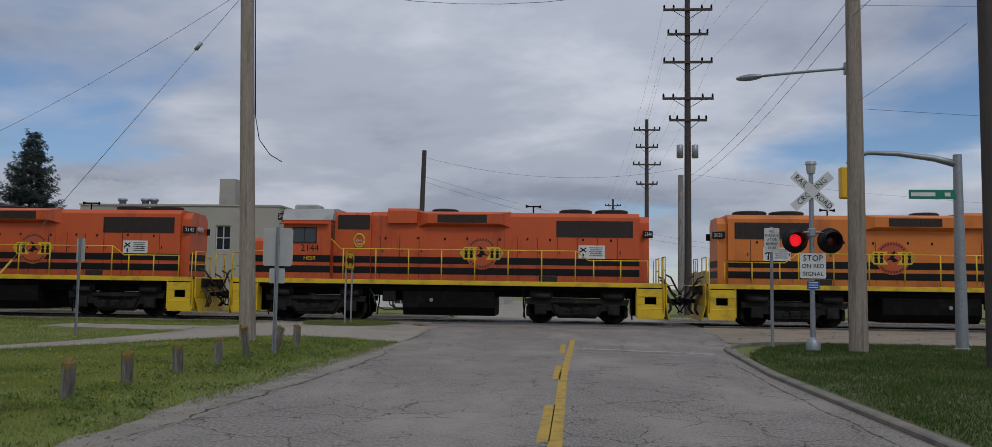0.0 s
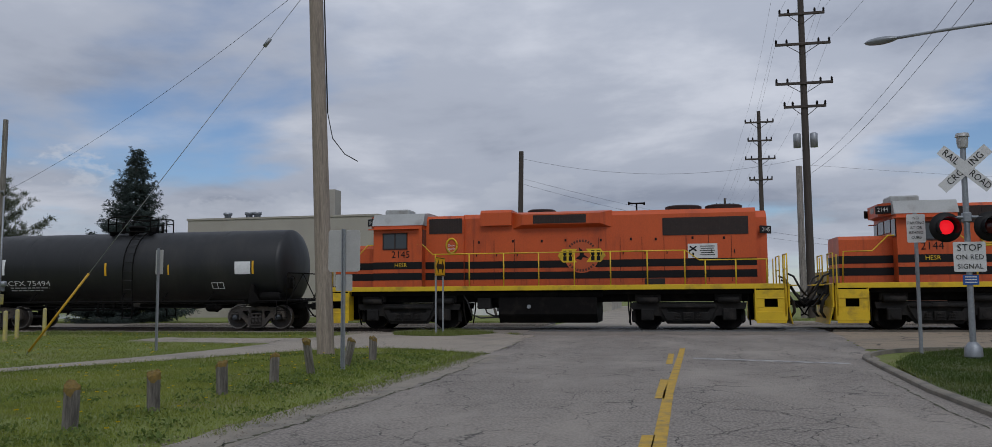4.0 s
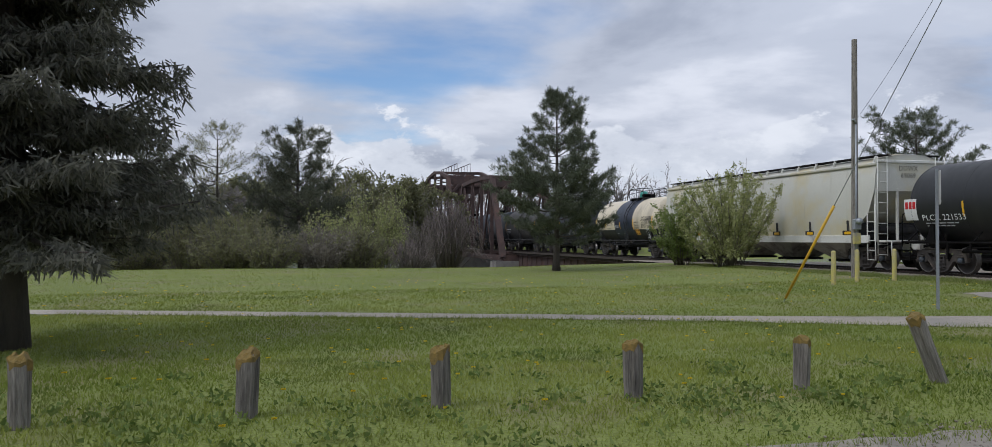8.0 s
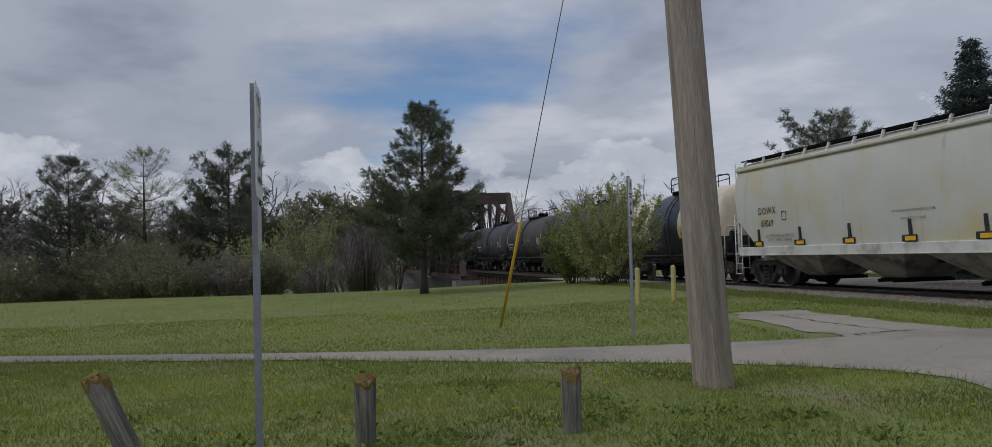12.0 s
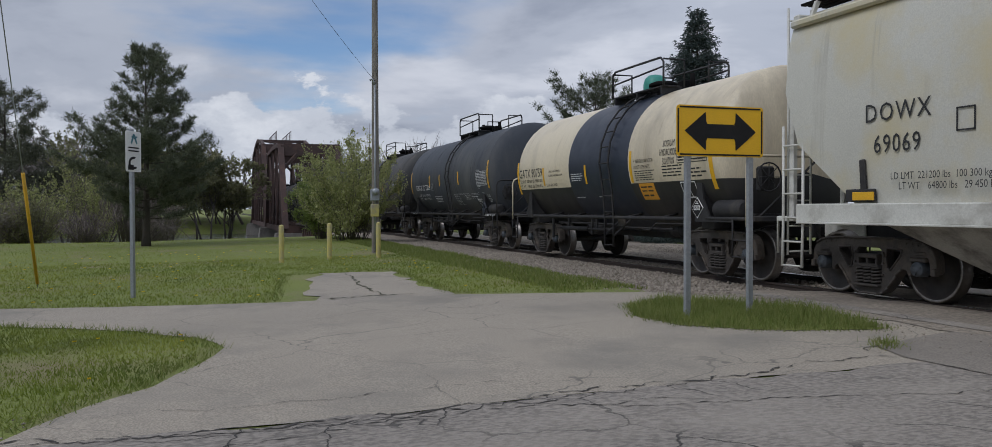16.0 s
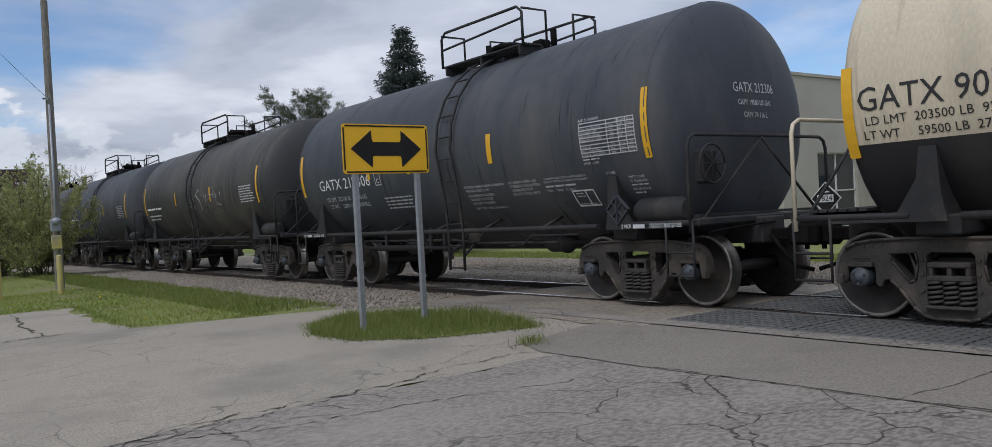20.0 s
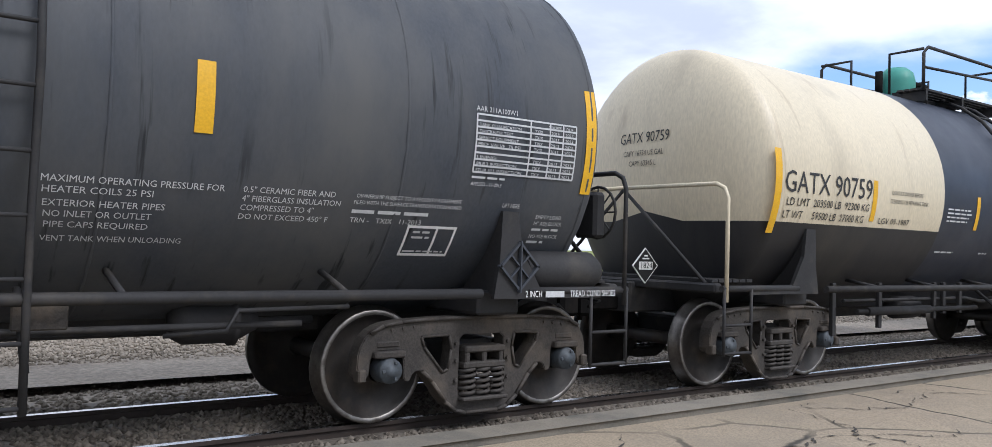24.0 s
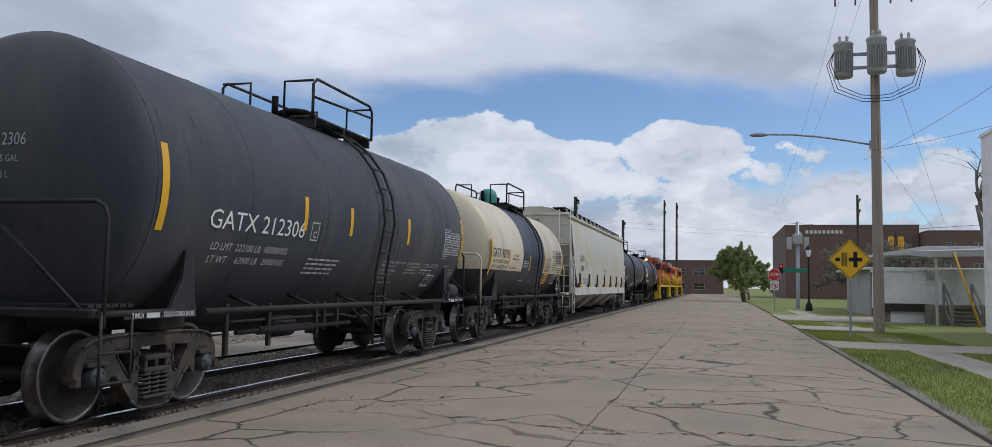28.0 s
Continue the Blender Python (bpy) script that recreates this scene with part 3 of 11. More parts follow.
sheet("road_shoulder", wavy([(-4.35, -45), (-4.35, -23), (-4.15, -16), (-3.95, -11.6), (-3.35, -11.8), (-3.45, -16), (-3.7, -23), (-3.75, -45)], 0.1, seed=14), 0.003, surf("pale_shoulder", (0.30, 0.268, 0.215), (0.215, 0.19, 0.152), 2.0, 0.95, 0, 0.6, 60, (0.15, 0.14, 0.12), 1.2, 0.4), label="pale worn gravel edge of the road")
# road paint
sheet("road_marking_yellow", [(-0.73, -60), (-0.58, -60), (0.25, -27), (0.44, -18.5), (0.79, -9.4), (0.66, -9.4), (0.3, -18.5), (0.11, -27)], 0.004, M_ROADYEL, label="worn solid yellow centre line")
bm = bmesh.new()
for k in range(7):
    y0 = -11.0 - k * 5.6
    for x, y in ((0.40 + (y0 + 11) * 0.025, y0), ):
        vs = [bm.verts.new(v) for v in ((x - 0.02, y, ground_z(x, y) + 0.004), (x + 0.11, y, ground_z(x, y) + 0.004), (x + 0.05, y - 2.6, ground_z(x, y - 2.6) + 0.004), (x - 0.08, y - 2.6, ground_z(x, y - 2.6) + 0.004))]
        bm.faces.new(vs[::-1])
tagged(obj("road_marking_dashes", bm, M_ROADYEL), "worn broken yellow line beside the solid one", "", "", "structure")
sheet("road_marking_stop_line", [(0.9, -12.0), (0.9, -12.35), (3.9, -13.3), (3.9, -12.95)], 0.004, M_ROADWHT, label="faded white stop line")

# ---- the track ----
def build_track():
    xs = list(np.arange(-46, 5.6, 0.5)) + list(range(6, 240, 6))
    prof = ((-3.9, 0.07), (-3.0, 0.055), (-1.6, 0.035), (1.6, 0.035), (2.9, 0.0), (4.2, -0.04))
    street = ((-1.74, 0.0), (-1.7, 0.03), (-1.6, 0.04), (1.6, 0.04), (2.9, 0.0), (4.2, -0.04))
    bm = bmesh.new()
    rng = random.Random(3)
    rows = []
    for x in xs:
        rows.append([bm.verts.new((x + rng.uniform(-.1, .1), y + rng.uniform(-.15, .15) * (x < 5), z + ground_z(x, 0) * 0.0 + rng.uniform(-.015, .015) + (0.06 if abs(y) < 3 else 0) * 0)) for y, z in (prof if x < 5 else street)])
    for a, b in zip(rows, rows[1:]):
        for k in range(5):
            f = bm.faces.new((a[k], b[k], b[k + 1], a[k + 1]))
            f.material_index = 1 if a[k].co.x > 5 and k < 3 else 0
    fix(bm)
    tagged(obj("ballast_bed", bm, (M_BALLAST, M_DARKBED), smooth=True), "grey crushed-stone ballast bed under the track", "", "", "structure")
    for side, nm in ((-0.755, "rail_near"), (0.755, "rail_far")):
        bm = bmesh.new()
        out = [(-0.075, 0.0), (-0.075, 0.02), (-0.012, 0.045), (-0.012, 0.11), (-0.036, 0.12), (-0.036, 0.152), (0.036, 0.152), (0.036, 0.12), (0.012, 0.11), (0.012, 0.045), (0.075, 0.02), (0.075, 0.0)]
        rows = [[bm.verts.new((x, side + a, RAIL_Z - 0.152 + b)) for a, b in out] for x in (-250, -60, -20, 20, 60, 260)]
        for a, b in zip(rows, rows[1:]):
            for k in range(12):
                f = bm.faces.new((a[k], b[k], b[(k + 1) % 12], a[(k + 1) % 12]))
                f.material_index = 1 if k == 5 else 0
        fix(bm)
        tagged(obj(nm, bm, (M_RAIL, M_RAILTOP)), "rust-brown steel rail with a polished head", "", "", "structure")


build_track()
sheet("crossing_gravel", wavy([(-4.3, -2.5), (-5.4, -2.55), (-9.6, -2.5), (-10.4, 2.0), (-10.2, 5.5), (-4.3, 5.2)], 0.12, seed=31), 0.006, M_BALLAST, label="grey gravel fill beside the crossing panels")
sheet("gravel_margin", [(-60, 2.3), (-10, 2.3), (-10, 6.6), (-60, 6.2)], 0.003, M_BALLAST, label="tan gravel margin north of the track")
sheet("gravel_yard", [(4.7, 2.3), (120, 2.3), (120, 12.5), (4.4, 11.5)], 0.004, M_BALLAST, label="tan gravel strip beyond the track")

# rubber and asphalt panels in the crossing
crossing = tagged(new("crossing_panels"), "dark studded crossing panels between the rails", "", "", "structure")
for y0, y1 in ((-1.95, -0.84), (-0.66, 0.66), (0.84, 1.95)):
    n = 6
    for k in range(n):
        bm = bmesh.new()
        x0, x1 = -4.4 + k * 1.65, -4.4 + (k + 1) * 1.65 - 0.02
        box(bm, ((x0 + x1) / 2, (y0 + y1) / 2, RAIL_Z - 0.06), (x1 - x0, y1 - y0, 0.1), 0.01)
        for i in range(15):
            for j in range(max(2, int((y1 - y0) / 0.14))):
                box(bm, (x0 + 0.08 + i * 0.108, y0 + 0.08 + j * 0.14, RAIL_Z - 0.008), (0.07, 0.08, 0.012))
        part("crossing_panel", fix(bm), M_PANEL, crossing)
sheet("crossing_apron", [(-9.2, -2.25), (5.6, -2.25), (5.6, -1.95), (-9.2, -1.95)], 0.012, M_ASPHALT, label="asphalt strip against the crossing panels")

# ---- plants ----
M_BARK = surf("bark", (0.075, 0.062, 0.05), (0.045, 0.038, 0.032), 6, 0.95, 0, 0.9, 30, stretch=(1, 1, 0.25))
M_BARKGREY = surf("bare_twig_bark", (0.15, 0.13, 0.115), (0.1, 0.085, 0.075), 6, 0.95)
L_SPRUCE = leafy("spruce_needles", (0.06, 0.068, 0.048), (0.165, 0.172, 0.118))
L_OLD = leafy("old_spruce_needles", (0.085, 0.086, 0.07), (0.21, 0.205, 0.16))
L_BLUE = leafy("blue_spruce_needles", (0.04, 0.056, 0.05), (0.105, 0.13, 0.118))
L_PINE = leafy("pine_needles", (0.07, 0.085, 0.055), (0.18, 0.195, 0.13))
L_BUD = leafy("spring_leaves", (0.25, 0.285, 0.095), (0.46, 0.46, 0.22))
L_GREEN = leafy("fresh_leaves", (0.27, 0.34, 0.13), (0.43, 0.47, 0.23))
L_BRUSH = leafy("brush_twigs", (0.175, 0.155, 0.128), (0.27, 0.245, 0.2))
L_OLIVE = leafy("olive_brush", (0.155, 0.158, 0.08), (0.265, 0.26, 0.135))
L_MAUVE = leafy("mauve_twigs", (0.2, 0.162, 0.155), (0.3, 0.25, 0.24))
L_BARE = leafy("grey_twigs", (0.2, 0.18, 0.165), (0.29, 0.265, 0.245))
TURF_DRIFTS = ((0.16, 0.44, 0.62, (0.33, 0.35, 0.085), 0.75), (0.55, 0.52, 0.68, (0.075, 0.115, 0.03), 0.7), (2.2, 0.55, 0.7, (0.30, 0.29, 0.12), 0.5))
L_GRASS = leafy("grass_blades", (0.155, 0.205, 0.035), (0.235, 0.28, 0.055), 0.65, 0.4, TURF_DRIFTS)
L_VERGE = leafy("verge_blades", (0.05, 0.085, 0.02), (0.095, 0.135, 0.032), 0.65, 0.3, ((0.6, 0.5, 0.68, (0.17, 0.18, 0.07), 0.6),))
L_WEED = leafy("weed_leaves", (0.10, 0.15, 0.035), (0.19, 0.235, 0.07), 0.6, 0.3)
L_LONG = leafy("long_grass_blades", (0.13, 0.185, 0.04), (0.27, 0.285, 0.1), 0.65)
L_GREENB = leafy("bush_green_leaves", (0.15, 0.21, 0.055), (0.28, 0.33, 0.11))
L_DANDE = leafy("dandelion_heads", (0.75, 0.55, 0.02), (0.85, 0.65, 0.05), 0.6)


def tri_mesh(name, V, material, parent, label="", quads=False):
    """A mesh of loose triangles or quads from an (n, k, 3) array."""
    n, k = V.shape[0], V.shape[1]
    me = bpy.data.meshes.new(name)
    me.vertices.add(n * k)
    me.vertices.foreach_set("co", V.reshape(-1).astype(np.float32))
    me.loops.add(n * k)
    me.loops.foreach_set("vertex_index", np.arange(n * k, dtype=np.int32))
    me.polygons.add(n)
    me.polygons.foreach_set("loop_start", np.arange(n, dtype=np.int32) * k)
    me.update(calc_edges=True)
    me.materials.append(material)
    ob = new(name, me)
    if parent:
        ob.parent = parent
    if label:
        ob["label"] = label
    return ob


def needles(rng, P, D, length, width, spread, count):
    """Narrow leaves: count for each point of P, leaning along D."""
    P, D = np.repeat(P, count, 0), np.repeat(D, count, 0)
    n = len(P)
    d = D + rng.normal(0, spread, (n, 3))
    d /= np.linalg.norm(d, axis=1, keepdims=True) + 1e-9
    s = np.cross(d, rng.normal(0, 1, (n, 3)))
    s /= np.linalg.norm(s, axis=1, keepdims=True) + 1e-9
    L = (length * rng.uniform(0.6, 1.3, n))[:, None]
    W = (width * rng.uniform(0.7, 1.3, n))[:, None]
    o = P + rng.normal(0, length * 0.25, (n, 3))
    return np.stack([o - s * W, o + s * W, o + d * L + s * W * 0.35, o + d * L - s * W * 0.35], 1)


def conifer(x, y, h, r, label, seed=1, trunk=0.2, clear=0.8, leaf=L_SPRUCE, step=0.42, size=0.2, per=7, droop=0.25, name="spruce_tree", gaps=0.1, z=None, hang=0.35):
    """A spruce: trunk, boughs in whorls, needle sprays along them."""
    rng = np.random.default_rng(seed)
    z0 = ground_z(x, y) if z is None else z
    e = thing(name, pose(x, y, z0 - 0.05), label, "tree")
    bm = bmesh.new()
    bend = rng.normal(0, 0.012, 2)
    tr = [(bend[0] * t * h * math.sin(t * 3), bend[1] * t * h * math.sin(t * 2.3), t * h) for t in np.linspace(0, 0.97, 12)]
    tube(bm, tr, [trunk * (1.25 if i == 0 else 1) * (1 - 0.92 * i / 11) for i in range(12)], 9)
    P, D = [], []
    zz = clear
    while zz < h * 0.985:
        t = (zz - clear) / (h - clear)
        reach = r * (1 - t) ** 0.9 + 0.12
        k = int(rng.integers(6, 9))
        a0 = rng.uniform(0, 6.28)
        for j in range(k):
            if rng.uniform() < gaps:
                continue
            a = a0 + 6.283 * j / k + rng.normal(0, 0.25)
            L = reach * rng.uniform(0.65, 1.15)
            up_ = -droop + rng.normal(0, 0.1)
            n = max(3, int(L / (size * 0.9)))
            base = np.array([float(np.interp(zz, [p[2] for p in tr], [p[0] for p in tr])), float(np.interp(zz, [p[2] for p in tr], [p[1] for p in tr])), zz + rng.normal(0, 0.08)])
            way = np.array([math.cos(a), math.sin(a), up_])
            pts = []
            for i in range(n + 1):
                f = i / n
                p = base + way * L * f + np.array([0, 0, 0.28 * L * f * f])
                pts.append(p)
            tube(bm, [tuple(p) for p in pts[::max(1, n // 3)]], [0.03 * (L / 2 + 0.3) * (1 - 0.8 * i / max(1, len(pts[::max(1, n // 3)]) - 1)) for i in range(len(pts[::max(1, n // 3)]))], 4)
            side = np.array([-math.sin(a), math.cos(a), 0])
            for i, p in enumerate(pts):
                f = i / n
                if f < 0.18:
                    continue
                half = 0.34 * L * (1.05 - f) + 0.1
                m = max(1, int(half / (size * 0.62)))
                for q in range(-m, m + 1):
                    off = side * half * q / max(1, m) + np.array([0, 0, rng.normal(0, 0.05) - 0.12 * abs(q) / max(1, m)])
                    P.append(p + off + rng.normal(0, size * 0.18, 3))
                    dd = way * 0.8 + side * q / max(1, m) * 0.9 + np.array([0, 0, -hang])
                    D.append(dd / np.linalg.norm(dd))
        zz += step * rng.uniform(0.8, 1.25)
    part("trunk", bm, M_BARK, e, "dark scaly trunk and boughs")
    V = needles(rng, np.array(P), np.array(D), size, size * 0.11, 0.6, per)
    tri_mesh("crown", V, leaf, e, "dense dark needles")
    return e


def broadleaf(x, y, h, r, label, seed=1, leaf=L_BUD, density=5, size=0.12, trunk=0.12, stems=1, name="tree", spread=0.55, low=0.25, depth=4, bark=None, cat="tree", z=None, twig=True, tw=0.004):
    """A branching tree or shrub; with density 0 it is bare."""
    rng = np.random.default_rng(seed)
    z0 = ground_z(x, y) if z is None else z
    e = thing(name, pose(x, y, z0 - 0.05), label, cat)
    bm = bmesh.new()
    tips, dirs, T = [], [], []

    def grow(p, d, L, rad, lev):
        q = p + d * L
        mid = (p + q) / 2 + rng.normal(0, L * 0.05, 3)
        if lev < depth - 1:
            tube(bm, [tuple(p), tuple(mid), tuple(q)], [rad, rad * 0.8, rad * 0.62], 5 if lev < 2 else 3)
        else:
            T.append((p, q, rad))
        if lev >= depth - 2:
            for f in (0.35, 0.65, 1.0):
                tips.append(p + d * L * f)
                dirs.append(d)
        if lev < depth:
            for _ in range(int(rng.integers(2, 5)) if lev else int(rng.integers(3, 6))):
                nd = d + rng.normal(0, spread, 3)
                nd[2] = nd[2] * 0.75 + 0.22
                nd /= np.linalg.norm(nd)
                f = rng.uniform(0.45, 1.0)
                grow(p + d * L * f, nd, L * rng.uniform(0.55, 0.8), rad * 0.55, lev + 1)

    for s in range(stems):
        a = rng.uniform(0, 6.28)
        b = np.array([math.cos(a), math.sin(a), 0]) * (r * 0.25 * rng.uniform(0, 1) if stems > 1 else 0)
        d = np.array([math.cos(a) * 0.35 * (stems > 1), math.sin(a) * 0.35 * (stems > 1), 1.0]) + rng.normal(0, 0.06, 3)
        d /= np.linalg.norm(d)
        grow(b, d, h * (low + 0.1 if stems == 1 else 0.34) * rng.uniform(0.85, 1.15), trunk / math.sqrt(stems), 0)
    P, D = np.array(tips), np.array(dirs)
    # fit the crown into its size
    sc = np.array([r / max(0.1, np.percentile(np.abs(P[:, 0]), 93)), r / max(0.1, np.percentile(np.abs(P[:, 1]), 93)), h / max(0.1, np.percentile(P[:, 2], 99))])
    for v in bm.verts:
        v.co = Vector(v.co) * Vector(sc)
    P = P * sc
    if T:
        a = np.array([t[0] for t in T]) * sc
        b = np.array([t[1] for t in T]) * sc
        w = np.cross(b - a, rng.normal(0, 1, a.shape))
        w /= np.linalg.norm(w, axis=1, keepdims=True) + 1e-9
        w *= np.array([[t[2]] for t in T]) * 0.7 + tw
        V = np.stack([a - w, a + w, b + w * 0.3, b - w * 0.3], 1)
        part("trunk", bm, bark or M_BARKGREY, e, "forked stems")
        if twig:
            tri_mesh("twig_mass", V, L_BARE if density == 0 else (leaf if leaf in (L_BRUSH, L_MAUVE) else L_BARE), e, "fine grey twigs")
    else:
        part("trunk", bm, bark or M_BARKGREY, e)
    if density:
        V = needles(rng, P, D, size, size * 0.36, 1.0, density)
        tri_mesh("foliage", V, leaf, e, "small spring leaves")
    return e


def pine(x, y, h, r, label, seed, leaf, prof, trunk=0.2, clear=1.0, whorls=17, tuft=0.2, per=26, gaps=0.12, z=None, thin=1.0):
    """An open pine: whorls of boughs that turn up at their ends and carry round tufts of needles."""
    rng = np.random.default_rng(seed)
    z0 = ground_z(x, y) if z is None else z
    e = thing("pine_tree", pose(x, y, z0 - 0.05), label, "tree")
    bm = bmesh.new()
    bend = rng.normal(0, 0.02, 2)
    axis = lambda t: np.array([bend[0] * h * math.sin(t * 3), bend[1] * h * math.sin(t * 2.3), t * h])
    tube(bm, [tuple(axis(t)) for t in np.linspace(0, 0.98, 12)], [trunk * (1.3 if i == 0 else 1) * (1 - 0.93 * i / 11) for i in range(12)], 9)
    P, D = [], []
    for w in range(whorls):
        t = (clear + (h * 0.985 - clear) * max(0.0, (w + rng.uniform(-0.25, 0.25)) / (whorls - 1)) ** 0.92) / h
        t = min(0.985, max(clear / h, t))
        tt = (t * h - clear) / (h - clear)
        reach = r * float(np.interp(tt, [p[0] for p in prof], [p[1] for p in prof]))
        a0 = rng.uniform(0, 6.28)
        k = int(rng.integers(4, 7)) if tt < 0.85 else 4
        for j in range(k):
            if rng.uniform() < gaps:
                continue
            a = a0 + 6.283 * j / k + rng.normal(0, 0.3)
            L = reach * rng.uniform(0.55, 1.18)
            base = axis(t)
            out = np.array([math.cos(a), math.sin(a), 0.0])
            side = np.array([-math.sin(a), math.cos(a), 0.0])
            sag, lift, sway = rng.uniform(-0.05, 0.2) - 0.25 * tt, rng.uniform(0.18, 0.5) + 0.25 * tt, rng.normal(0, 0.12)
            at = lambda f: base + out * L * f + side * L * sway * f * f + np.array([0, 0, L * (-sag * f + lift * f * f)])
            m = 5
            tube(bm, [tuple(at(i / m)) for i in range(m + 1)], [0.022 * (L / 2 + 0.4) * (1 - 0.85 * i / m) for i in range(m + 1)], 4)
            n = max(3, int(L / (tuft * 1.35)))
            for i in range(1, n + 1):
                f = 0.3 + 0.7 * i / n if L > 0.8 else 0.2 + 0.8 * i / n
                p = at(min(1.0, f))
                for sg in (-1, 1):
                    if i < n and rng.uniform() < 0.25:
                        continue
                    ls = (0.42 * L * (1.15 - f) + tuft * 0.5) * rng.uniform(0.5, 1.2)
                    d = out * 0.75 + side * sg * rng.uniform(0.5, 1.1) + np.array([0, 0, rng.uniform(0.0, 0.5)])
                    d /= np.linalg.norm(d)
                    q = max(1, int(ls / (tuft * 0.9)))
                    for u in range(1, q + 1):
                        P.append(p + d * ls * u / q + rng.normal(0, tuft * 0.2, 3))
                        D.append(d * 0.7 + np.array([0, 0, 0.55]))
                P.append(p + np.array([0, 0, tuft * 0.2]))
                D.append(out * 0.6 + np.array([0, 0, 0.7]))
    part("trunk", bm, M_BARK, e, "dark scaly trunk and boughs")
    V = needles(rng, np.array(P), np.array(D), tuft, tuft * 0.055 * thin, 0.85, per)
    tri_mesh("crown", V, leaf, e, "tufts of long dark needles")
    return e


def shrub(x, y, h, r, label, seed, leaf, leaves=14000, size=0.06, stems=46, name="shrub", twig=L_BARE, droop=0.0, f0=0.08, z=None, tw=0.008, aspect=0.42):
    """A many-stemmed shrub: arching stems from the ground, side twigs, and leaves all along them."""
    rng = np.random.default_rng(seed)
    z0 = ground_z(x, y) if z is None else z
    e = thing(name, pose(x, y, z0 - 0.03), label, "shrub")
    n, m = stems, 9
    a = rng.uniform(0, 6.283, n)
    rad = r * np.sqrt(rng.uniform(0.0, 1.0, n)) * rng.uniform(0.75, 1.12, n)
    H = h * (1 - 0.5 * (rad / r) ** 2 * rng.uniform(0.5, 1.1, n)) * rng.uniform(0.7, 1.08, n)
    b = rng.uniform(0, 0.28, n) * r
    f = np.linspace(0, 1, m + 1)
    R_ = b[:, None] + (rad - b)[:, None] * f[None] ** 1.25
    Z = H[:, None] * (f[None] if droop == 0 else np.sin(f[None] * math.pi * (0.5 + 0.36 * droop)))
    if droop:
        R_ = b[:, None] + (rad - b)[:, None] * f[None] ** 0.8
    C = np.stack([np.cos(a)[:, None] * R_, np.sin(a)[:, None] * R_, Z], 2) + np.cumsum(rng.normal(0, 0.016 * h, (n, m + 1, 3)), 1) * (f > 0)[None, :, None]
    bm = bmesh.new()
    for i in range(n):
        tube(bm, [tuple(p) for p in C[i][::3]], [tw * 1.6 * (1 - 0.75 * k / 3) + 0.004 for k in range(4)], 4)
    part("stem_mass", bm, M_BARKGREY, e, "grey-brown arching stems")["kind"] = "stuff"
    # side twigs
    k = n * 16
    si, fi = rng.integers(0, n, k), rng.uniform(0.15, 0.98, k)
    lo = np.minimum((fi * m).astype(int), m - 1)
    q0 = C[si, lo] + (C[si, lo + 1] - C[si, lo]) * (fi * m - lo)[:, None]
    dv = C[si, lo + 1] - C[si, lo]
    dv = dv / (np.linalg.norm(dv, axis=1, keepdims=True) + 1e-9) + rng.normal(0, 0.75, (k, 3)) + np.array([0, 0, 0.35 - droop])
    dv /= np.linalg.norm(dv, axis=1, keepdims=True) + 1e-9
    q1 = q0 + dv * (0.2 * h * rng.uniform(0.35, 1.1, k) * (1.15 - fi * 0.6))[:, None]
    q1[:, 2] = np.maximum(q1[:, 2], 0.05)
    w = np.cross(q1 - q0, rng.normal(0, 1, (k, 3)))
    w = w / (np.linalg.norm(w, axis=1, keepdims=True) + 1e-9) * tw * 0.6
    tri_mesh("twig_mass", np.stack([q0 - w, q0 + w, q1 + w * 0.3, q1 - w * 0.3], 1), twig, e, "fine side twigs")["kind"] = "stuff"
    if leaves:
        ti = rng.integers(0, k, leaves)
        g = rng.uniform(0.0, 1.05, leaves)[:, None]
        P = q0[ti] + (q1[ti] - q0[ti]) * g + rng.normal(0, size * 0.8, (leaves, 3))
        P = P[(P[:, 2] > f0 * h * 0.3)]
        D = np.tile(np.array([[0.0, 0.0, 0.35]]), (len(P), 1))
        tri_mesh("foliage", needles(rng, P, D, size, size * aspect, 1.0, 1), leaf, e, "small fresh leaves")
    return e


def blades(name, label, areas, material, h, w, seed, kind="stuff"):
    """Grass: (outline test, box, count) areas of single blades."""
    rng = np.random.default_rng(seed)
    out = []
    for inside, (x0, x1, y0, y1), n in areas:
        P = np.stack([rng.uniform(x0, x1, n), rng.uniform(y0, y1, n)], 1)
        P = P[np.array([inside(*p) for p in P])]
        if len(P):
            out.append(P)
    P = np.concatenate(out)
    n = len(P)
    z = np.array([ground_z(*p) for p in P]) - 0.014 + np.where(P[:, 0] > 4.2, 0.055, 0.0) * (P[:, 1] < -9)
    a = rng.uniform(0, 6.283, n)
    clump = np.array([0.75 + 0.5 * noise.noise((p[0] * 0.8, p[1] * 0.8, 0.0)) + 0.25 * noise.noise((p[0] * 3, p[1] * 3, 4.0)) for p in P])
    H = h * rng.uniform(0.5, 1.35, n) * np.clip(clump, 0.35, 1.6)
    W = w * rng.uniform(0.7, 1.3, n)
    s = np.stack([np.cos(a), np.sin(a), np.zeros(n)], 1) * W[:, None]
    lean = rng.normal(0, 0.45, (n, 2)) * H[:, None]
    b = np.stack([P[:, 0], P[:, 1], z], 1)
    tip = b + np.stack([lean[:, 0], lean[:, 1], H], 1)
    ob = tri_mesh(name, np.stack([b - s, b + s, tip], 1), material, None)
    return tagged(ob, label, "grass", "", kind)


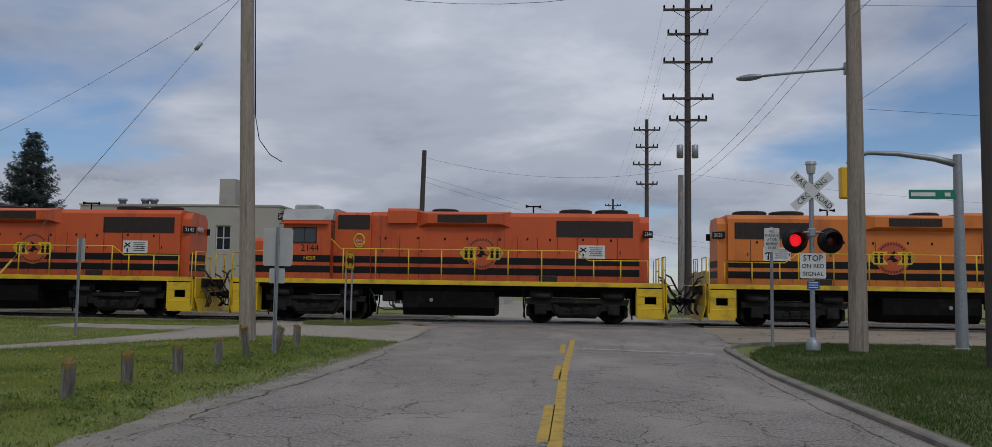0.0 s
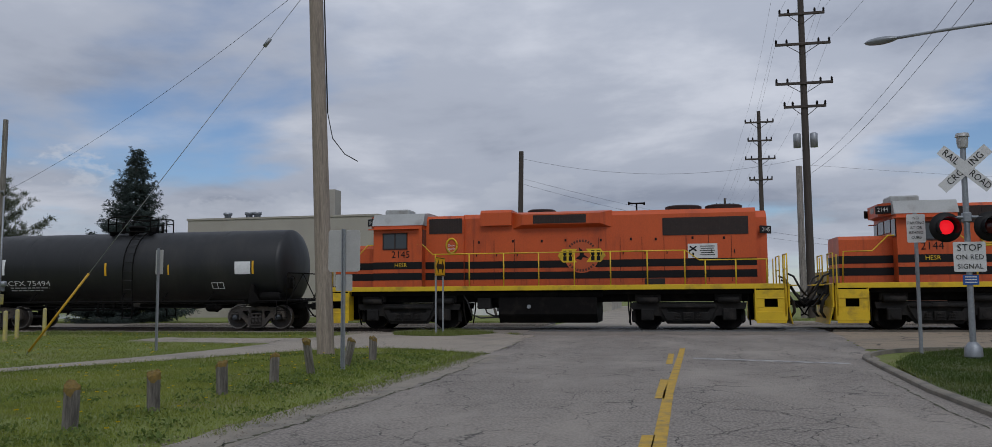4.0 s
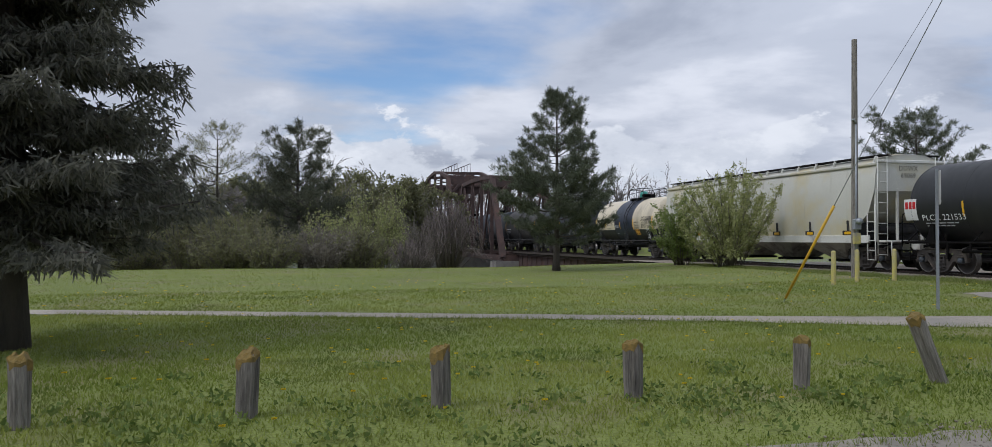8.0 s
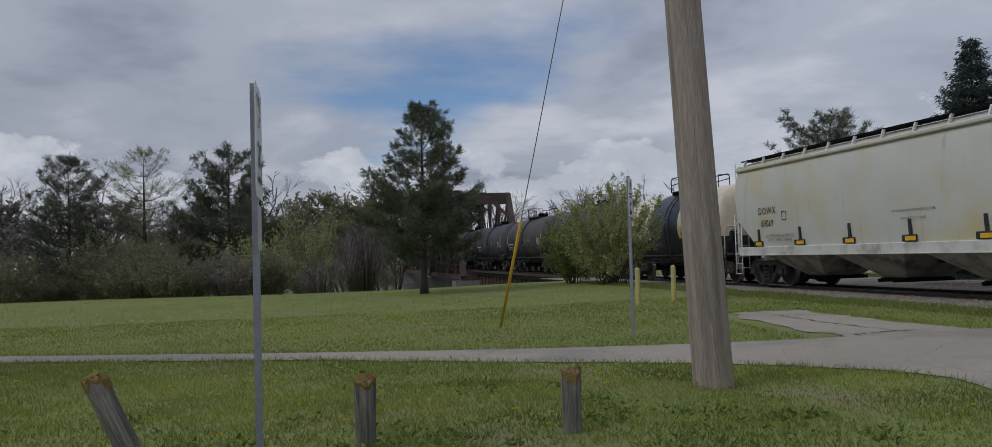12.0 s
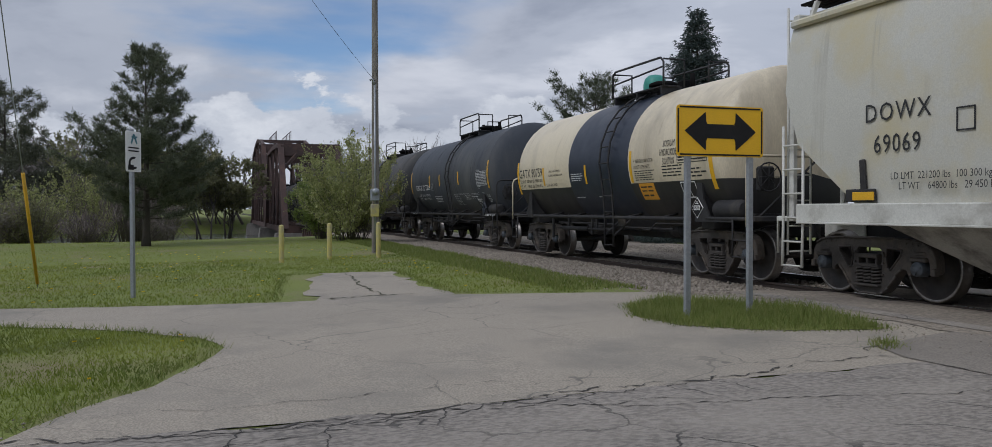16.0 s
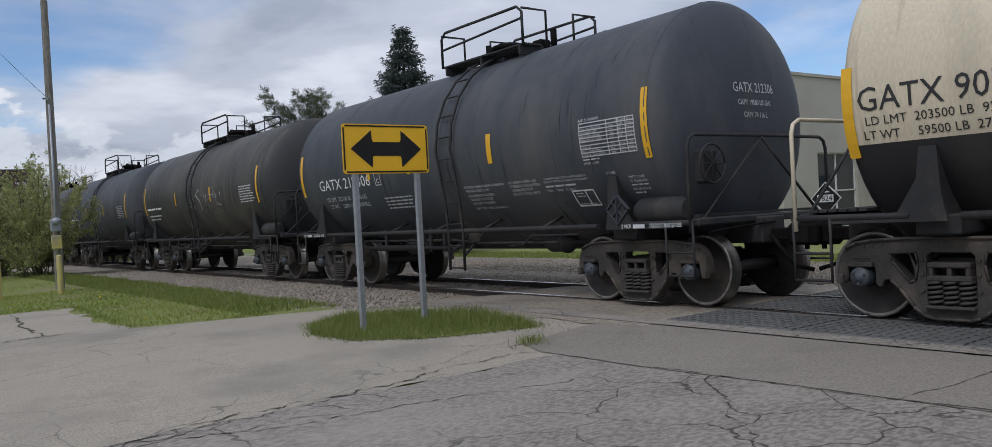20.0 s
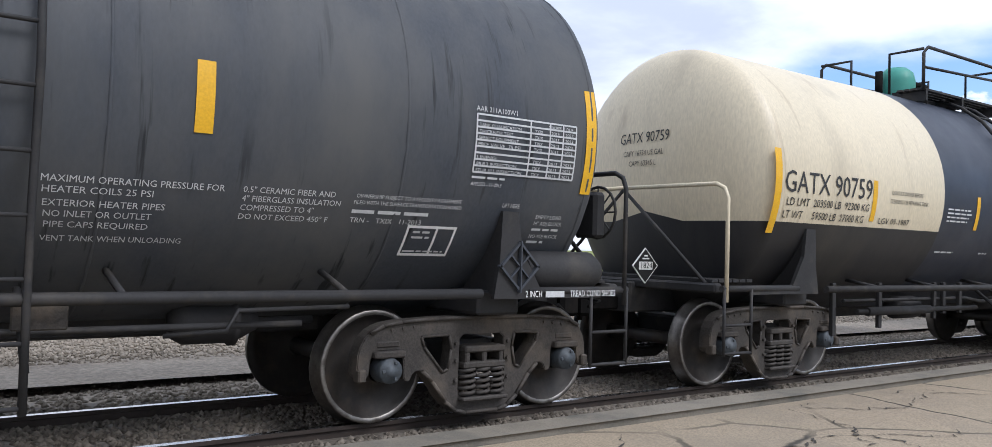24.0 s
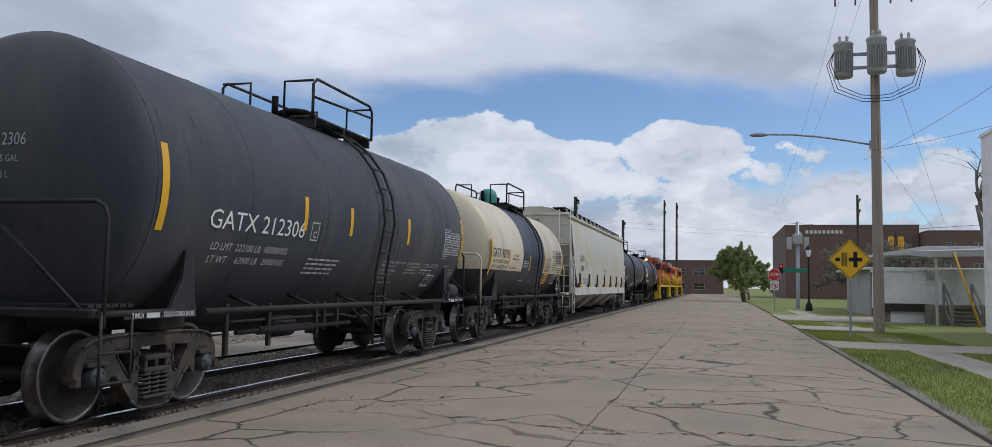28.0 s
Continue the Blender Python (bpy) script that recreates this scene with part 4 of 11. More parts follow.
def in_poly(poly):
    def test(x, y):
        c, n = False, len(poly)
        for i in range(n):
            (xa, ya), (xb, yb) = poly[i], poly[i - 1]
            if (ya > y) != (yb > y) and x < (xb - xa) * (y - ya) / (yb - ya) + xa:
                c = not c
        return c
    return test

# ---- posts, poles and signs ----
def gz(x, y):
    return ground_z(x, y)


def bollard(y, h=0.62, lean=(0, 0), x=-5.63, r=0.074, seed=0, label="weathered grey wooden guard post with lichen on its cut top"):
    h -= 0.065
    rng = random.Random(seed)
    e = thing("wooden_bollard", pose(x, y, gz(x, y) - 0.04, lean[0], lean[1], rng.uniform(-12, 12)), label, "bollard", "wooden posts along the verge")
    bm = bmesh.new()
    n, rows = 14, []
    for z in (-0.2, 0.0, h * 0.3, h * 0.6, h * 0.85, h - 0.05):
        rows.append([])
        for k in range(n):
            a = 2 * math.pi * k / n
            rr = r * (1 + 0.10 * math.cos(4 * a)) * (0.98 + 0.06 * z / h) + noise.noise((math.cos(a) * 3, math.sin(a) * 3, z * 1.5 + seed * 9)) * 0.022 - (0.022 if k in (3, 8) else 0)
            rows[-1].append(bm.verts.new((rr * math.cos(a), rr * math.sin(a), z + (0.018 * math.cos(a + seed) + rng.uniform(-0.03, 0.02) if z > h * 0.9 else 0))))
    for a, b in zip(rows, rows[1:]):
        for k in range(n):
            bm.faces.new((a[k], a[(k + 1) % n], b[(k + 1) % n], b[k]))
    top = [v.co.copy() for v in rows[-1]]
    bm.faces.new(rows[-1])
    part("post", bm, M_WOODGREY, e)
    bm = bmesh.new()
    low = [bm.verts.new(Vector((v.x * 1.035, v.y * 1.035, v.z - rng.choice((0.012, 0.02, 0.035, 0.06, 0.08))))) for v in top]
    vs = [bm.verts.new(v * 1.0 + Vector((v.x * 0.03, v.y * 0.03, 0.006))) for v in top]
    mid = [bm.verts.new(Vector((v.x * 0.6, v.y * 0.6, v.z * 0.6 + (h - 0.03) * 0.4 + rng.uniform(0.005, 0.035)))) for v in top]
    for k in range(n):
        bm.faces.new((low[k], low[(k + 1) % n], vs[(k + 1) % n], vs[k]))
        bm.faces.new((vs[k], vs[(k + 1) % n], mid[(k + 1) % n], mid[k]))
    bm.faces.new(mid)
    part("lichen", bm, M_MOSS, e, "orange-brown lichen crust")
    return e


POSTS = [(-27.8, 0.62, (0, 0)), (-26.3, 0.60, (2, -2)), (-24.75, 0.62, (0, 2)), (-23.26, 0.60, (-1, 1)), (-21.83, 0.58, (1, 0)), (-20.24, 0.57, (0, -2)), (-18.7, 0.57, (-1, 1)), (-17.28, 0.80, (24, 5)), (-15.75, 0.67, (2, 15)), (-14.22, 0.60, (0, 1))]
for i, (y, h, lean) in enumerate(POSTS):
    bollard(y, h, lean, seed=i + 1, label="leaning weathered grey wooden guard post" if abs(lean[0]) + abs(lean[1]) > 9 else "weathered grey wooden guard post with lichen on its cut top")


def wood_pole(name, x, y, h, r0, r1, material, label, lean=(0, 0), group=""):
    e = thing(name, pose(x, y, gz(x, y) - 0.05, lean[0], lean[1], 0), label, "utility pole", group)
    bm = bmesh.new()
    prof = [(r0 * 1.05, -0.3), (r0, 0.2)] + [(r0 + (r1 - r0) * t, h * t) for t in (0.25, 0.5, 0.75, 1.0)]
    lathe(bm, prof + [(r1 * 0.9, h + 0.01), (0, h + 0.02)], seg=18)
    part("shaft", bm, material, e, smooth=True)
    return e


def cobra_lamp(parent, z, arm, way, rise=0.35):
    d = Vector((math.cos(radians(way)), math.sin(radians(way)), 0))
    bm = bmesh.new()
    pts = [d * 0.15 + Vector((0, 0, z))] + [d * (0.15 + (arm - 0.15) * t) + Vector((0, 0, z + rise * math.sin(t * 1.5) * 1.0)) for t in (0.25, 0.5, 0.75, 1.0)]
    tube(bm, pts, 0.035, 8)
    box(bm, d * 0.17 + Vector((0, 0, z)), (0.12, 0.12, 0.3), 0.01)
    part("lamp_arm", bm, M_GALV, parent)
    bm = bmesh.new()
    tip = pts[-1]
    m = Matrix.Translation(tip + d * 0.3) @ Matrix.Rotation(radians(way), 4, "Z")
    vs = bmesh.ops.create_uvsphere(bm, u_segments=14, v_segments=8, radius=1.0, matrix=m @ Matrix.Diagonal((0.36, 0.13, 0.085, 1)))["verts"]
    part("luminaire", bm, M_GALV, parent, "grey cobra-head luminaire", smooth=True)


def wires(name, spans, r, label, parent=None):
    bm = bmesh.new()
    for a, b, sag in spans:
        a, b = Vector(a), Vector(b)
        pts = [a.lerp(b, t) - Vector((0, 0, 4 * sag * t * (1 - t))) for t in [k / 14 for k in range(15)]]
        tube(bm, pts, r * 0.42, 5)
    ob = obj(name, bm, M_WIRE, parent)
    return tagged(ob, label, "cable") if not parent else ob


lp = wood_pole("utility_pole", -7.54, -12.13, 11.5, 0.205, 0.15, M_WOOD, "tall bare weathered wooden utility pole in the grass", (2.0, -1.4))
rp = wood_pole("utility_pole", 7.52, -12.14, 11.5, 0.22, 0.16, M_WOOD, "brown wooden utility pole carrying a street lamp")
cobra_lamp(rp, 7.05, 2.25, 153, 0.05)
thin = wood_pole("service_pole", -22.93, -5.12, 7.75, 0.115, 0.085, M_WOODGREY, "slim grey wooden service pole with a meter box", (0, 0.5))
dp = wood_pole("dark_pole", 8.8, -16.0, 12, 0.2, 0.18, M_WOODDARK, "thick black creosoted wooden pole")

# ---- the train ----
M_TANKGREY = surf("tank_dark_paint", (0.062, 0.069, 0.082), (0.048, 0.054, 0.066), 1.2, 0.6, 0, 0.03, 50, (0.10, 0.10, 0.10), 0.5, 0.4, stretch=(1, 1, 0.35), spec=0.22, streak=((9, 1.5, 0.55), 0.60, 0.68, (0.022, 0.024, 0.027)))
M_TANKDUST = surf("tank_dusty_paint", (0.040, 0.040, 0.040), (0.026, 0.026, 0.027), 1.0, 0.6, 0, 0.03, 50, (0.085, 0.076, 0.066), 0.7, 0.55, stretch=(1, 1, 0.35), streak=((7, 1.5, 0.4), 0.56, 0.68, (0.10, 0.088, 0.075)))
M_TANKBLACK = surf("tank_black_paint", (0.016, 0.017, 0.018), (0.011, 0.012, 0.013), 1.2, 0.5, 0, 0.03, 50, (0.03, 0.029, 0.027), 0.6, 0.35, stretch=(1, 1, 0.3))
M_TANKWHITE = surf("tank_cream_paint", (0.68, 0.595, 0.435), (0.60, 0.525, 0.385), 1.0, 0.45, 0, 0.02, 50, (0.40, 0.345, 0.255), 0.6, 0.3, stretch=(1, 1, 0.25), streak=((6, 1.5, 0.35), 0.6, 0.75, (0.33, 0.25, 0.16)))
M_TANKBAND = surf("tank_blueblack_band", (0.022, 0.03, 0.05), (0.016, 0.021, 0.036), 1.2, 0.45)
M_HOPPER = surf("hopper_grey_paint", (0.56, 0.55, 0.485), (0.50, 0.49, 0.43), 0.8, 0.5, 0, 0.02, 50, (0.54, 0.46, 0.25), 0.42, 0.5, streak=((5, 1.5, 0.25), 0.58, 0.75, (0.36, 0.34, 0.28)))
M_HOPPERLT = surf("hopper_sill_paint", (0.64, 0.635, 0.58), (0.52, 0.515, 0.465), 1.2, 0.5, 0, 0.02, 50, (0.3, 0.28, 0.24), 1.2, 0.35)
M_HOPGRIME = surf("hopper_chute_grime", (0.45, 0.43, 0.38), (0.30, 0.28, 0.245), 2.0, 0.8, 0, 0.05, 50, (0.1, 0.09, 0.08), 1.6, 0.5)
M_TRUCK = surf("truck_cast_steel", (0.06, 0.052, 0.045), (0.028, 0.025, 0.023), 5, 0.7, 0.0, 0.35, 60, (0.115, 0.092, 0.07), 2.2, 0.4, speck=0.4)
M_WHEEL = surf("wheel_plate_steel", (0.034, 0.029, 0.025), (0.017, 0.015, 0.014), 7, 0.6, 0.0, 0.15, 60, (0.07, 0.052, 0.038), 3.0, 0.35)
M_RIM = surf("wheel_rim_steel", (0.30, 0.285, 0.265), (0.16, 0.145, 0.13), 9, 0.42, 0.7, 0.1, 60, (0.07, 0.055, 0.042), 5.0, 0.4)
M_TREAD = surf("wheel_tread_steel", (0.22, 0.205, 0.19), (0.13, 0.12, 0.11), 12, 0.38, 1.0)
M_CAP = surf("bearing_cap", (0.085, 0.10, 0.115), (0.05, 0.055, 0.06), 20, 0.6, 0.1, 0.1)
M_UNDER = surf("underframe_black", (0.007, 0.0068, 0.0068), (0.011, 0.010, 0.0095), 3, 0.8, 0, 0.1, 50, (0.020, 0.0175, 0.015), 2.5, 0.3, spec=0.08)
M_LTRUCK = surf("loco_truck_steel", (0.022, 0.021, 0.020), (0.013, 0.0125, 0.012), 4, 0.8, 0, 0.2, 50, (0.04, 0.035, 0.03), 2.5, 0.35, spec=0.2)
M_CARFRAME = surf("car_frame_paint", (0.037, 0.036, 0.037), (0.022, 0.022, 0.023), 3, 0.7, 0, 0.1, 50, (0.065, 0.058, 0.05), 2.5, 0.35, spec=0.3)
M_TANKLOW = surf("tank_lower_black", (0.024, 0.024, 0.027), (0.016, 0.016, 0.018), 1.2, 0.5, 0, 0.03, 50, (0.05, 0.047, 0.042), 0.6, 0.4, stretch=(1, 1, 0.3))
M_TAPE = surf("yellow_reflective_tape", (0.80, 0.44, 0.015), (0.70, 0.38, 0.015), 5, 0.4)
M_STENCIL = surf("white_stencil_paint", (0.82, 0.83, 0.83), (0.7, 0.71, 0.71), 8, 0.6)
M_STENDIM = surf("grey_stencil_paint", (0.6, 0.61, 0.62), (0.48, 0.49, 0.5), 8, 0.6)
M_BLKSTEN = surf("black_stencil_paint", (0.02, 0.02, 0.022), (0.03, 0.03, 0.03), 8, 0.6)
M_ORANGE = surf("loco_orange", (0.60, 0.100, 0.020), (0.51, 0.083, 0.018), 0.9, 0.45, 0, 0.02, 50, (0.36, 0.062, 0.02), 0.9, 0.35, stretch=(1, 1, 0.4), streak=((6, 1.5, 0.3), 0.56, 0.75, (0.25, 0.045, 0.015)))
M_ORANGE2 = surf("loco_faded_orange", (0.66, 0.195, 0.026), (0.57, 0.16, 0.022), 0.9, 0.5, 0, 0.02, 50, (0.4, 0.11, 0.025), 0.9, 0.35, stretch=(1, 1, 0.4))
M_LBLACK = surf("loco_black_band", (0.006, 0.006, 0.007), (0.010, 0.009, 0.009), 1.5, 0.55, spec=0.25)
M_LYEL = surf("loco_yellow", (0.74, 0.50, 0.012), (0.62, 0.41, 0.012), 1.5, 0.5, 0, 0.02, 50, (0.35, 0.23, 0.03), 1.5, 0.35)
M_LGREY = surf("loco_roof_grey", (0.42, 0.43, 0.42), (0.34, 0.35, 0.34), 1.5, 0.6, 0, 0.02, 50, (0.25, 0.24, 0.22), 1.2, 0.35)
M_GRILLE = surf("loco_grille", (0.035, 0.02, 0.016), (0.02, 0.014, 0.012), 5, 0.7)
M_GLASS = glass("cab_glass")
M_AIR = surf("air_hose_rubber", (0.025, 0.024, 0.023), None, 6, 0.6)
M_TEAL = surf("valve_dome_teal", (0.05, 0.30, 0.24), (0.04, 0.24, 0.19), 4, 0.5)
M_ORPATCH = surf("orange_label", (0.72, 0.34, 0.03), (0.6, 0.28, 0.03), 4, 0.5)

SHARED = {}


def put(name, key, make, material, parent, m=None, label="", smooth=False):
    """A part whose mesh is made once under key and then shared."""
    if key not in SHARED:
        bm = bmesh.new()
        make(bm)
        ob = part(name, fix(bm), material, parent, label, smooth)
        SHARED[key] = ob.data
    else:
        ob = new(name, SHARED[key])
        ob.parent = parent
        if label:
            ob["label"] = label
    if m is not None:
        ob.matrix_basis = m
    return ob


WHEELS = []
AX = Matrix.Rotation(radians(90), 4, "X")


def make_wheelset(r):
    def make(bm):
        for sgn in (1, -1):
            # tread outside, flange inside the gauge
            prof = [(0.11, 0.95), (0.12, 0.80), (r * 0.55, 0.755), (r * 0.86, 0.795), (r * 0.90, 0.835), (r - 0.012, 0.84), (r - 0.004, 0.83), (r, 0.725), (r + 0.028, 0.71), (r + 0.025, 0.692), (r * 0.88, 0.69), (r * 0.8, 0.715), (0.13, 0.69), (0.09, 0.66)]
            rings = lathe(bm, [(a, b * sgn) for a, b in prof], AX, 32)
            for f in bm.faces:
                c = f.calc_center_median()
                rad = math.hypot(c.x, c.z)
                f.material_index = 1 if rad > r - 0.02 and 0.7 < abs(c.y) < 0.845 else (3 if rad > r * 0.91 and abs(c.y) > 0.8 else f.material_index)
            lathe(bm, [(0.0, 1.165 * sgn), (0.045, 1.16 * sgn), (0.05, 1.145 * sgn), (0.095, 1.14 * sgn), (0.1, 1.12 * sgn), (0.105, 0.98 * sgn), (0.09, 0.95 * sgn)], AX, 16, mat=2)
            for k in range(3):
                a = 2 * math.pi * k / 3
                box(bm, (0.07 * math.cos(a), 1.147 * sgn, 0.07 * math.sin(a)), (0.026, 0.02, 0.026), 0.004, mat=2)
        rod(bm, (0, -0.95, 0), (0, 0.95, 0), 0.075, 12)
    return make


def cast_plate(bm, loops, y, d, bevel=0.014):
    """A cast plate in the xz plane with holes: loops[0] is its outline, the others its openings."""
    edges = []
    for pts in loops:
        vs = [bm.verts.new((x, y, z)) for x, z in pts]
        edges += [bm.edges.new((vs[k], vs[(k + 1) % len(vs)])) for k in range(len(vs))]
    fs = [f for f in bmesh.ops.triangle_fill(bm, use_beauty=True, edges=edges)["geom"] if isinstance(f, bmesh.types.BMFace)]
    ext = bmesh.ops.extrude_face_region(bm, geom=fs)["geom"]
    for v in ext:
        if isinstance(v, bmesh.types.BMVert):
            v.co.y += d
    bmesh.ops.recalc_face_normals(bm, faces=bm.faces[:])
    sharp = [e for e in bm.edges if e.is_valid and len(e.link_faces) == 2 and e.calc_face_angle(0) > 1.2]
    bmesh.ops.bevel(bm, geom=sharp, offset=bevel, segments=2, affect="EDGES", clamp_overlap=True)


def rounded(pts, cut=0.25):
    """An outline with its corners cut off."""
    out = []
    n = len(pts)
    for k in range(n):
        (xa, za), (x, z), (xb, zb) = pts[k - 1], pts[k], pts[(k + 1) % n]
        la, lb = math.hypot(xa - x, za - z), math.hypot(xb - x, zb - z)
        c = min(0.035, cut * la, cut * lb)
        out += [(x + (xa - x) * c / la, z + (za - z) * c / la), (x + (xb - x) * c / lb, z + (zb - z) * c / lb)]
    return out


def side_frame_mesh(bm):
    """Cast side frame between two axles 1.78 m apart, its own z at the axle."""
    half = [(0.0, 0.40), (0.45, 0.395), (0.78, 0.38), (0.95, 0.355), (1.07, 0.29), (1.145, 0.16), (1.155, -0.03), (1.10, -0.075), (1.05, -0.04), (1.035, 0.09), (1.0, 0.15), (0.79, 0.15), (0.75, 0.09), (0.745, -0.085), (0.69, -0.105), (0.655, -0.03), (0.59, -0.02), (0.50, -0.11), (0.37, -0.29), (0.27, -0.375), (0.16, -0.40)]
    outline = half + [(-x, z) for x, z in reversed(half[1:])]
    side = [(0.575, 0.24), (0.32, 0.25), (0.30, 0.13), (0.33, -0.03), (0.38, -0.05), (0.55, 0.16)]
    window = [(-0.22, 0.25), (0.22, 0.25), (0.23, -0.22), (0.18, -0.27), (-0.18, -0.27), (-0.23, -0.22)]
    cast_plate(bm, [rounded(outline)] + [rounded(side), rounded([(-x, z) for x, z in reversed(side)]), rounded(window)], -1.11, 0.15)
    # flanges along the top and the bottom member, lips round the openings
    for line, w in (([(-1.05, 0.29), (-0.94, 0.345), (-0.78, 0.37), (-0.45, 0.387), (0.45, 0.387), (0.78, 0.37), (0.94, 0.345), (1.05, 0.29)], 0.018), ([(-0.58, -0.025), (-0.49, -0.11), (-0.36, -0.285), (-0.26, -0.365), (-0.16, -0.39), (0.16, -0.39), (0.26, -0.365), (0.36, -0.285), (0.49, -0.11), (0.58, -0.025)], 0.018)):
        for (xa, za), (xb, zb) in zip(line, line[1:]):
            rod(bm, (xa, -1.12, za), (xb, -1.12, zb), w, 6)
    for sx in (-1, 1):
        tri = [(sx * x, z) for x, z in side]
        for (xa, za), (xb, zb) in zip(tri, tri[1:] + tri[:1]):
            rod(bm, (xa * 1.03, -1.115, za + 0.004), (xb * 1.03, -1.115, zb + 0.004), 0.013, 5)
        # bearing adapter, pedestal lugs and column bolts
        box(bm, (sx * 0.89, -1.08, 0.125), (0.27, 0.18, 0.055), 0.012)
        box(bm, (sx * 0.89, -1.10, 0.20), (0.20, 0.04, 0.05), 0.01)
        box(bm, (sx * 1.12, -1.10, -0.03), (0.07, 0.10, 0.10), 0.012)
        for z in (-0.12, 0.04, 0.18):
            rod(bm, (sx * 0.262, -1.135, z), (sx * 0.262, -1.10, z), 0.018, 6)
        for k in range(3):
            rod(bm, (sx * (0.66 + 0.1 * k), -1.125, 0.33 - 0.01 * k), (sx * (0.66 + 0.1 * k), -1.10, 0.33 - 0.01 * k), 0.014, 6)
    # end of the bolster in the window, with its pockets, and the spring seat
    box(bm, (0, -1.04, 0.13), (0.40, 0.26, 0.055), 0.012)
    box(bm, (0, -1.04, 0.0), (0.42, 0.26, 0.055), 0.012)
    for x in (-0.17, 0.0, 0.17):
        box(bm, (x, -1.05, 0.065), (0.045, 0.22, 0.12), 0.01)
    box(bm, (0, -1.06, -0.275), (0.46, 0.26, 0.035), 0.01)


def spring_mesh(bm):
    for x in (0.0,):
        for y in (-1.10,):
            n = 5 * 8
            pts = [(x + 0.068 * math.cos(2 * math.pi * k / 8), y + 0.068 * math.sin(2 * math.pi * k / 8), -0.262 + 0.235 * k / n) for k in range(n + 1)]
            tube(bm, pts, 0.017, 5)


def bolster_mesh(bm):
    box(bm, (0, 0, 0.05), (0.4, 1.9, 0.28), 0.03)
    lathe(bm, [(0.2, 0.18), (0.2, 0.32), (0, 0.32)], seg=14)
    for sx in (-1, 1):
        box(bm, (sx * 0.42, 0, -0.05), (0.07, 1.3, 0.08), 0.01)
        for sy in (-0.75, 0.75):
            box(bm, (sx * 0.40, sy, 0.0), (0.09, 0.1, 0.34), 0.02)


FLIP = Matrix.Rotation(math.pi, 4, "Z")


def freight_truck(car, x, r=0.457):
    t = put("truck", "bolster", bolster_mesh, M_CARFRAME, car, pose(x, 0, r))
    for m in (Matrix.Translation((0, 0.035, 0)), FLIP @ Matrix.Translation((0, 0.035, 0))):
        put("side_frame", "side_frame", side_frame_mesh, M_TRUCK, t, m)
        for sx in (-0.145, 0.0, 0.145):
            put("coil_spring", "spring", spring_mesh, M_TRUCK, t, m @ Matrix.Translation((sx, 0, 0)), "dark coil spring")
    for sx in (-0.89, 0.89):
        w = put("wheelset", "wheelset", make_wheelset(r), (M_WHEEL, M_TREAD, M_CAP, M_RIM), t, pose(sx, 0, 0))
        WHEELS.append((w, sx, r))
    return t


def coupler(car, x, z=0.86):
    """Coupler and hose at the end that looks along x."""
    s = 1 if x > 0 else -1
    def make(bm):
        box(bm, (-0.45, 0, 0), (0.7, 0.14, 0.16), 0.02)
        box(bm, (-0.05, -0.06, 0), (0.3, 0.12, 0.28), 0.04, (0, 0, 12))
        box(bm, (0.06, 0.08, 0), (0.16, 0.13, 0.28), 0.04, (0, 0, -20))
        rod(bm, (0.0, -0.02, -0.19), (0.0, -0.02, 0.19), 0.03)
        tube(bm, [(-0.35, -0.25, 0.0), (-0.2, -0.28, -0.15), (-0.05, -0.2, -0.38), (0.1, -0.05, -0.44)], 0.028, 8)
        tube(bm, [(-0.7, -1.1, 0.05), (-0.55, -1.1, 0.1), (-0.5, -0.5, 0.14), (-0.45, 0.0, 0.16)], 0.014, 6)
    put("coupler", "coupler", make, M_UNDER, car, pose(x, 0, z, 0, 0, 0 if s > 0 else 180))


def reporting(car, text, x, z, size, material, r, zc, side=-1, squeeze=0.85, align="CENTER", name="lettering", gap=1.0):
    """Text on the side of a lying drum, at height z."""
    a = math.asin(max(-1, min(1, (z - zc) / r)))
    m = Matrix.Translation((x, -(r + 0.002) * math.cos(a), zc + (r + 0.002) * math.sin(a))) @ Matrix.Rotation(math.pi / 2 - a, 4, "X")
    return letters(name, text, size, material, car, m, squeeze, align, wrap=r, gap=gap)


def drum_patch(bm, x0, x1, z0, z1, r, zc, lift=0.003, n=6, mat=0):
    """A patch that lies on the side of the drum."""
    a0, a1 = math.asin((z0 - zc) / r), math.asin(max(-1, min(1, (z1 - zc) / r)))
    rows = [[bm.verts.new((x, -(r + lift) * math.cos(a0 + (a1 - a0) * k / n), zc + (r + lift) * math.sin(a0 + (a1 - a0) * k / n))) for x in (x0, x1)] for k in range(n + 1)]
    for a, b in zip(rows, rows[1:]):
        bm.faces.new((a[0], a[1], b[1], b[0])).material_index = mat


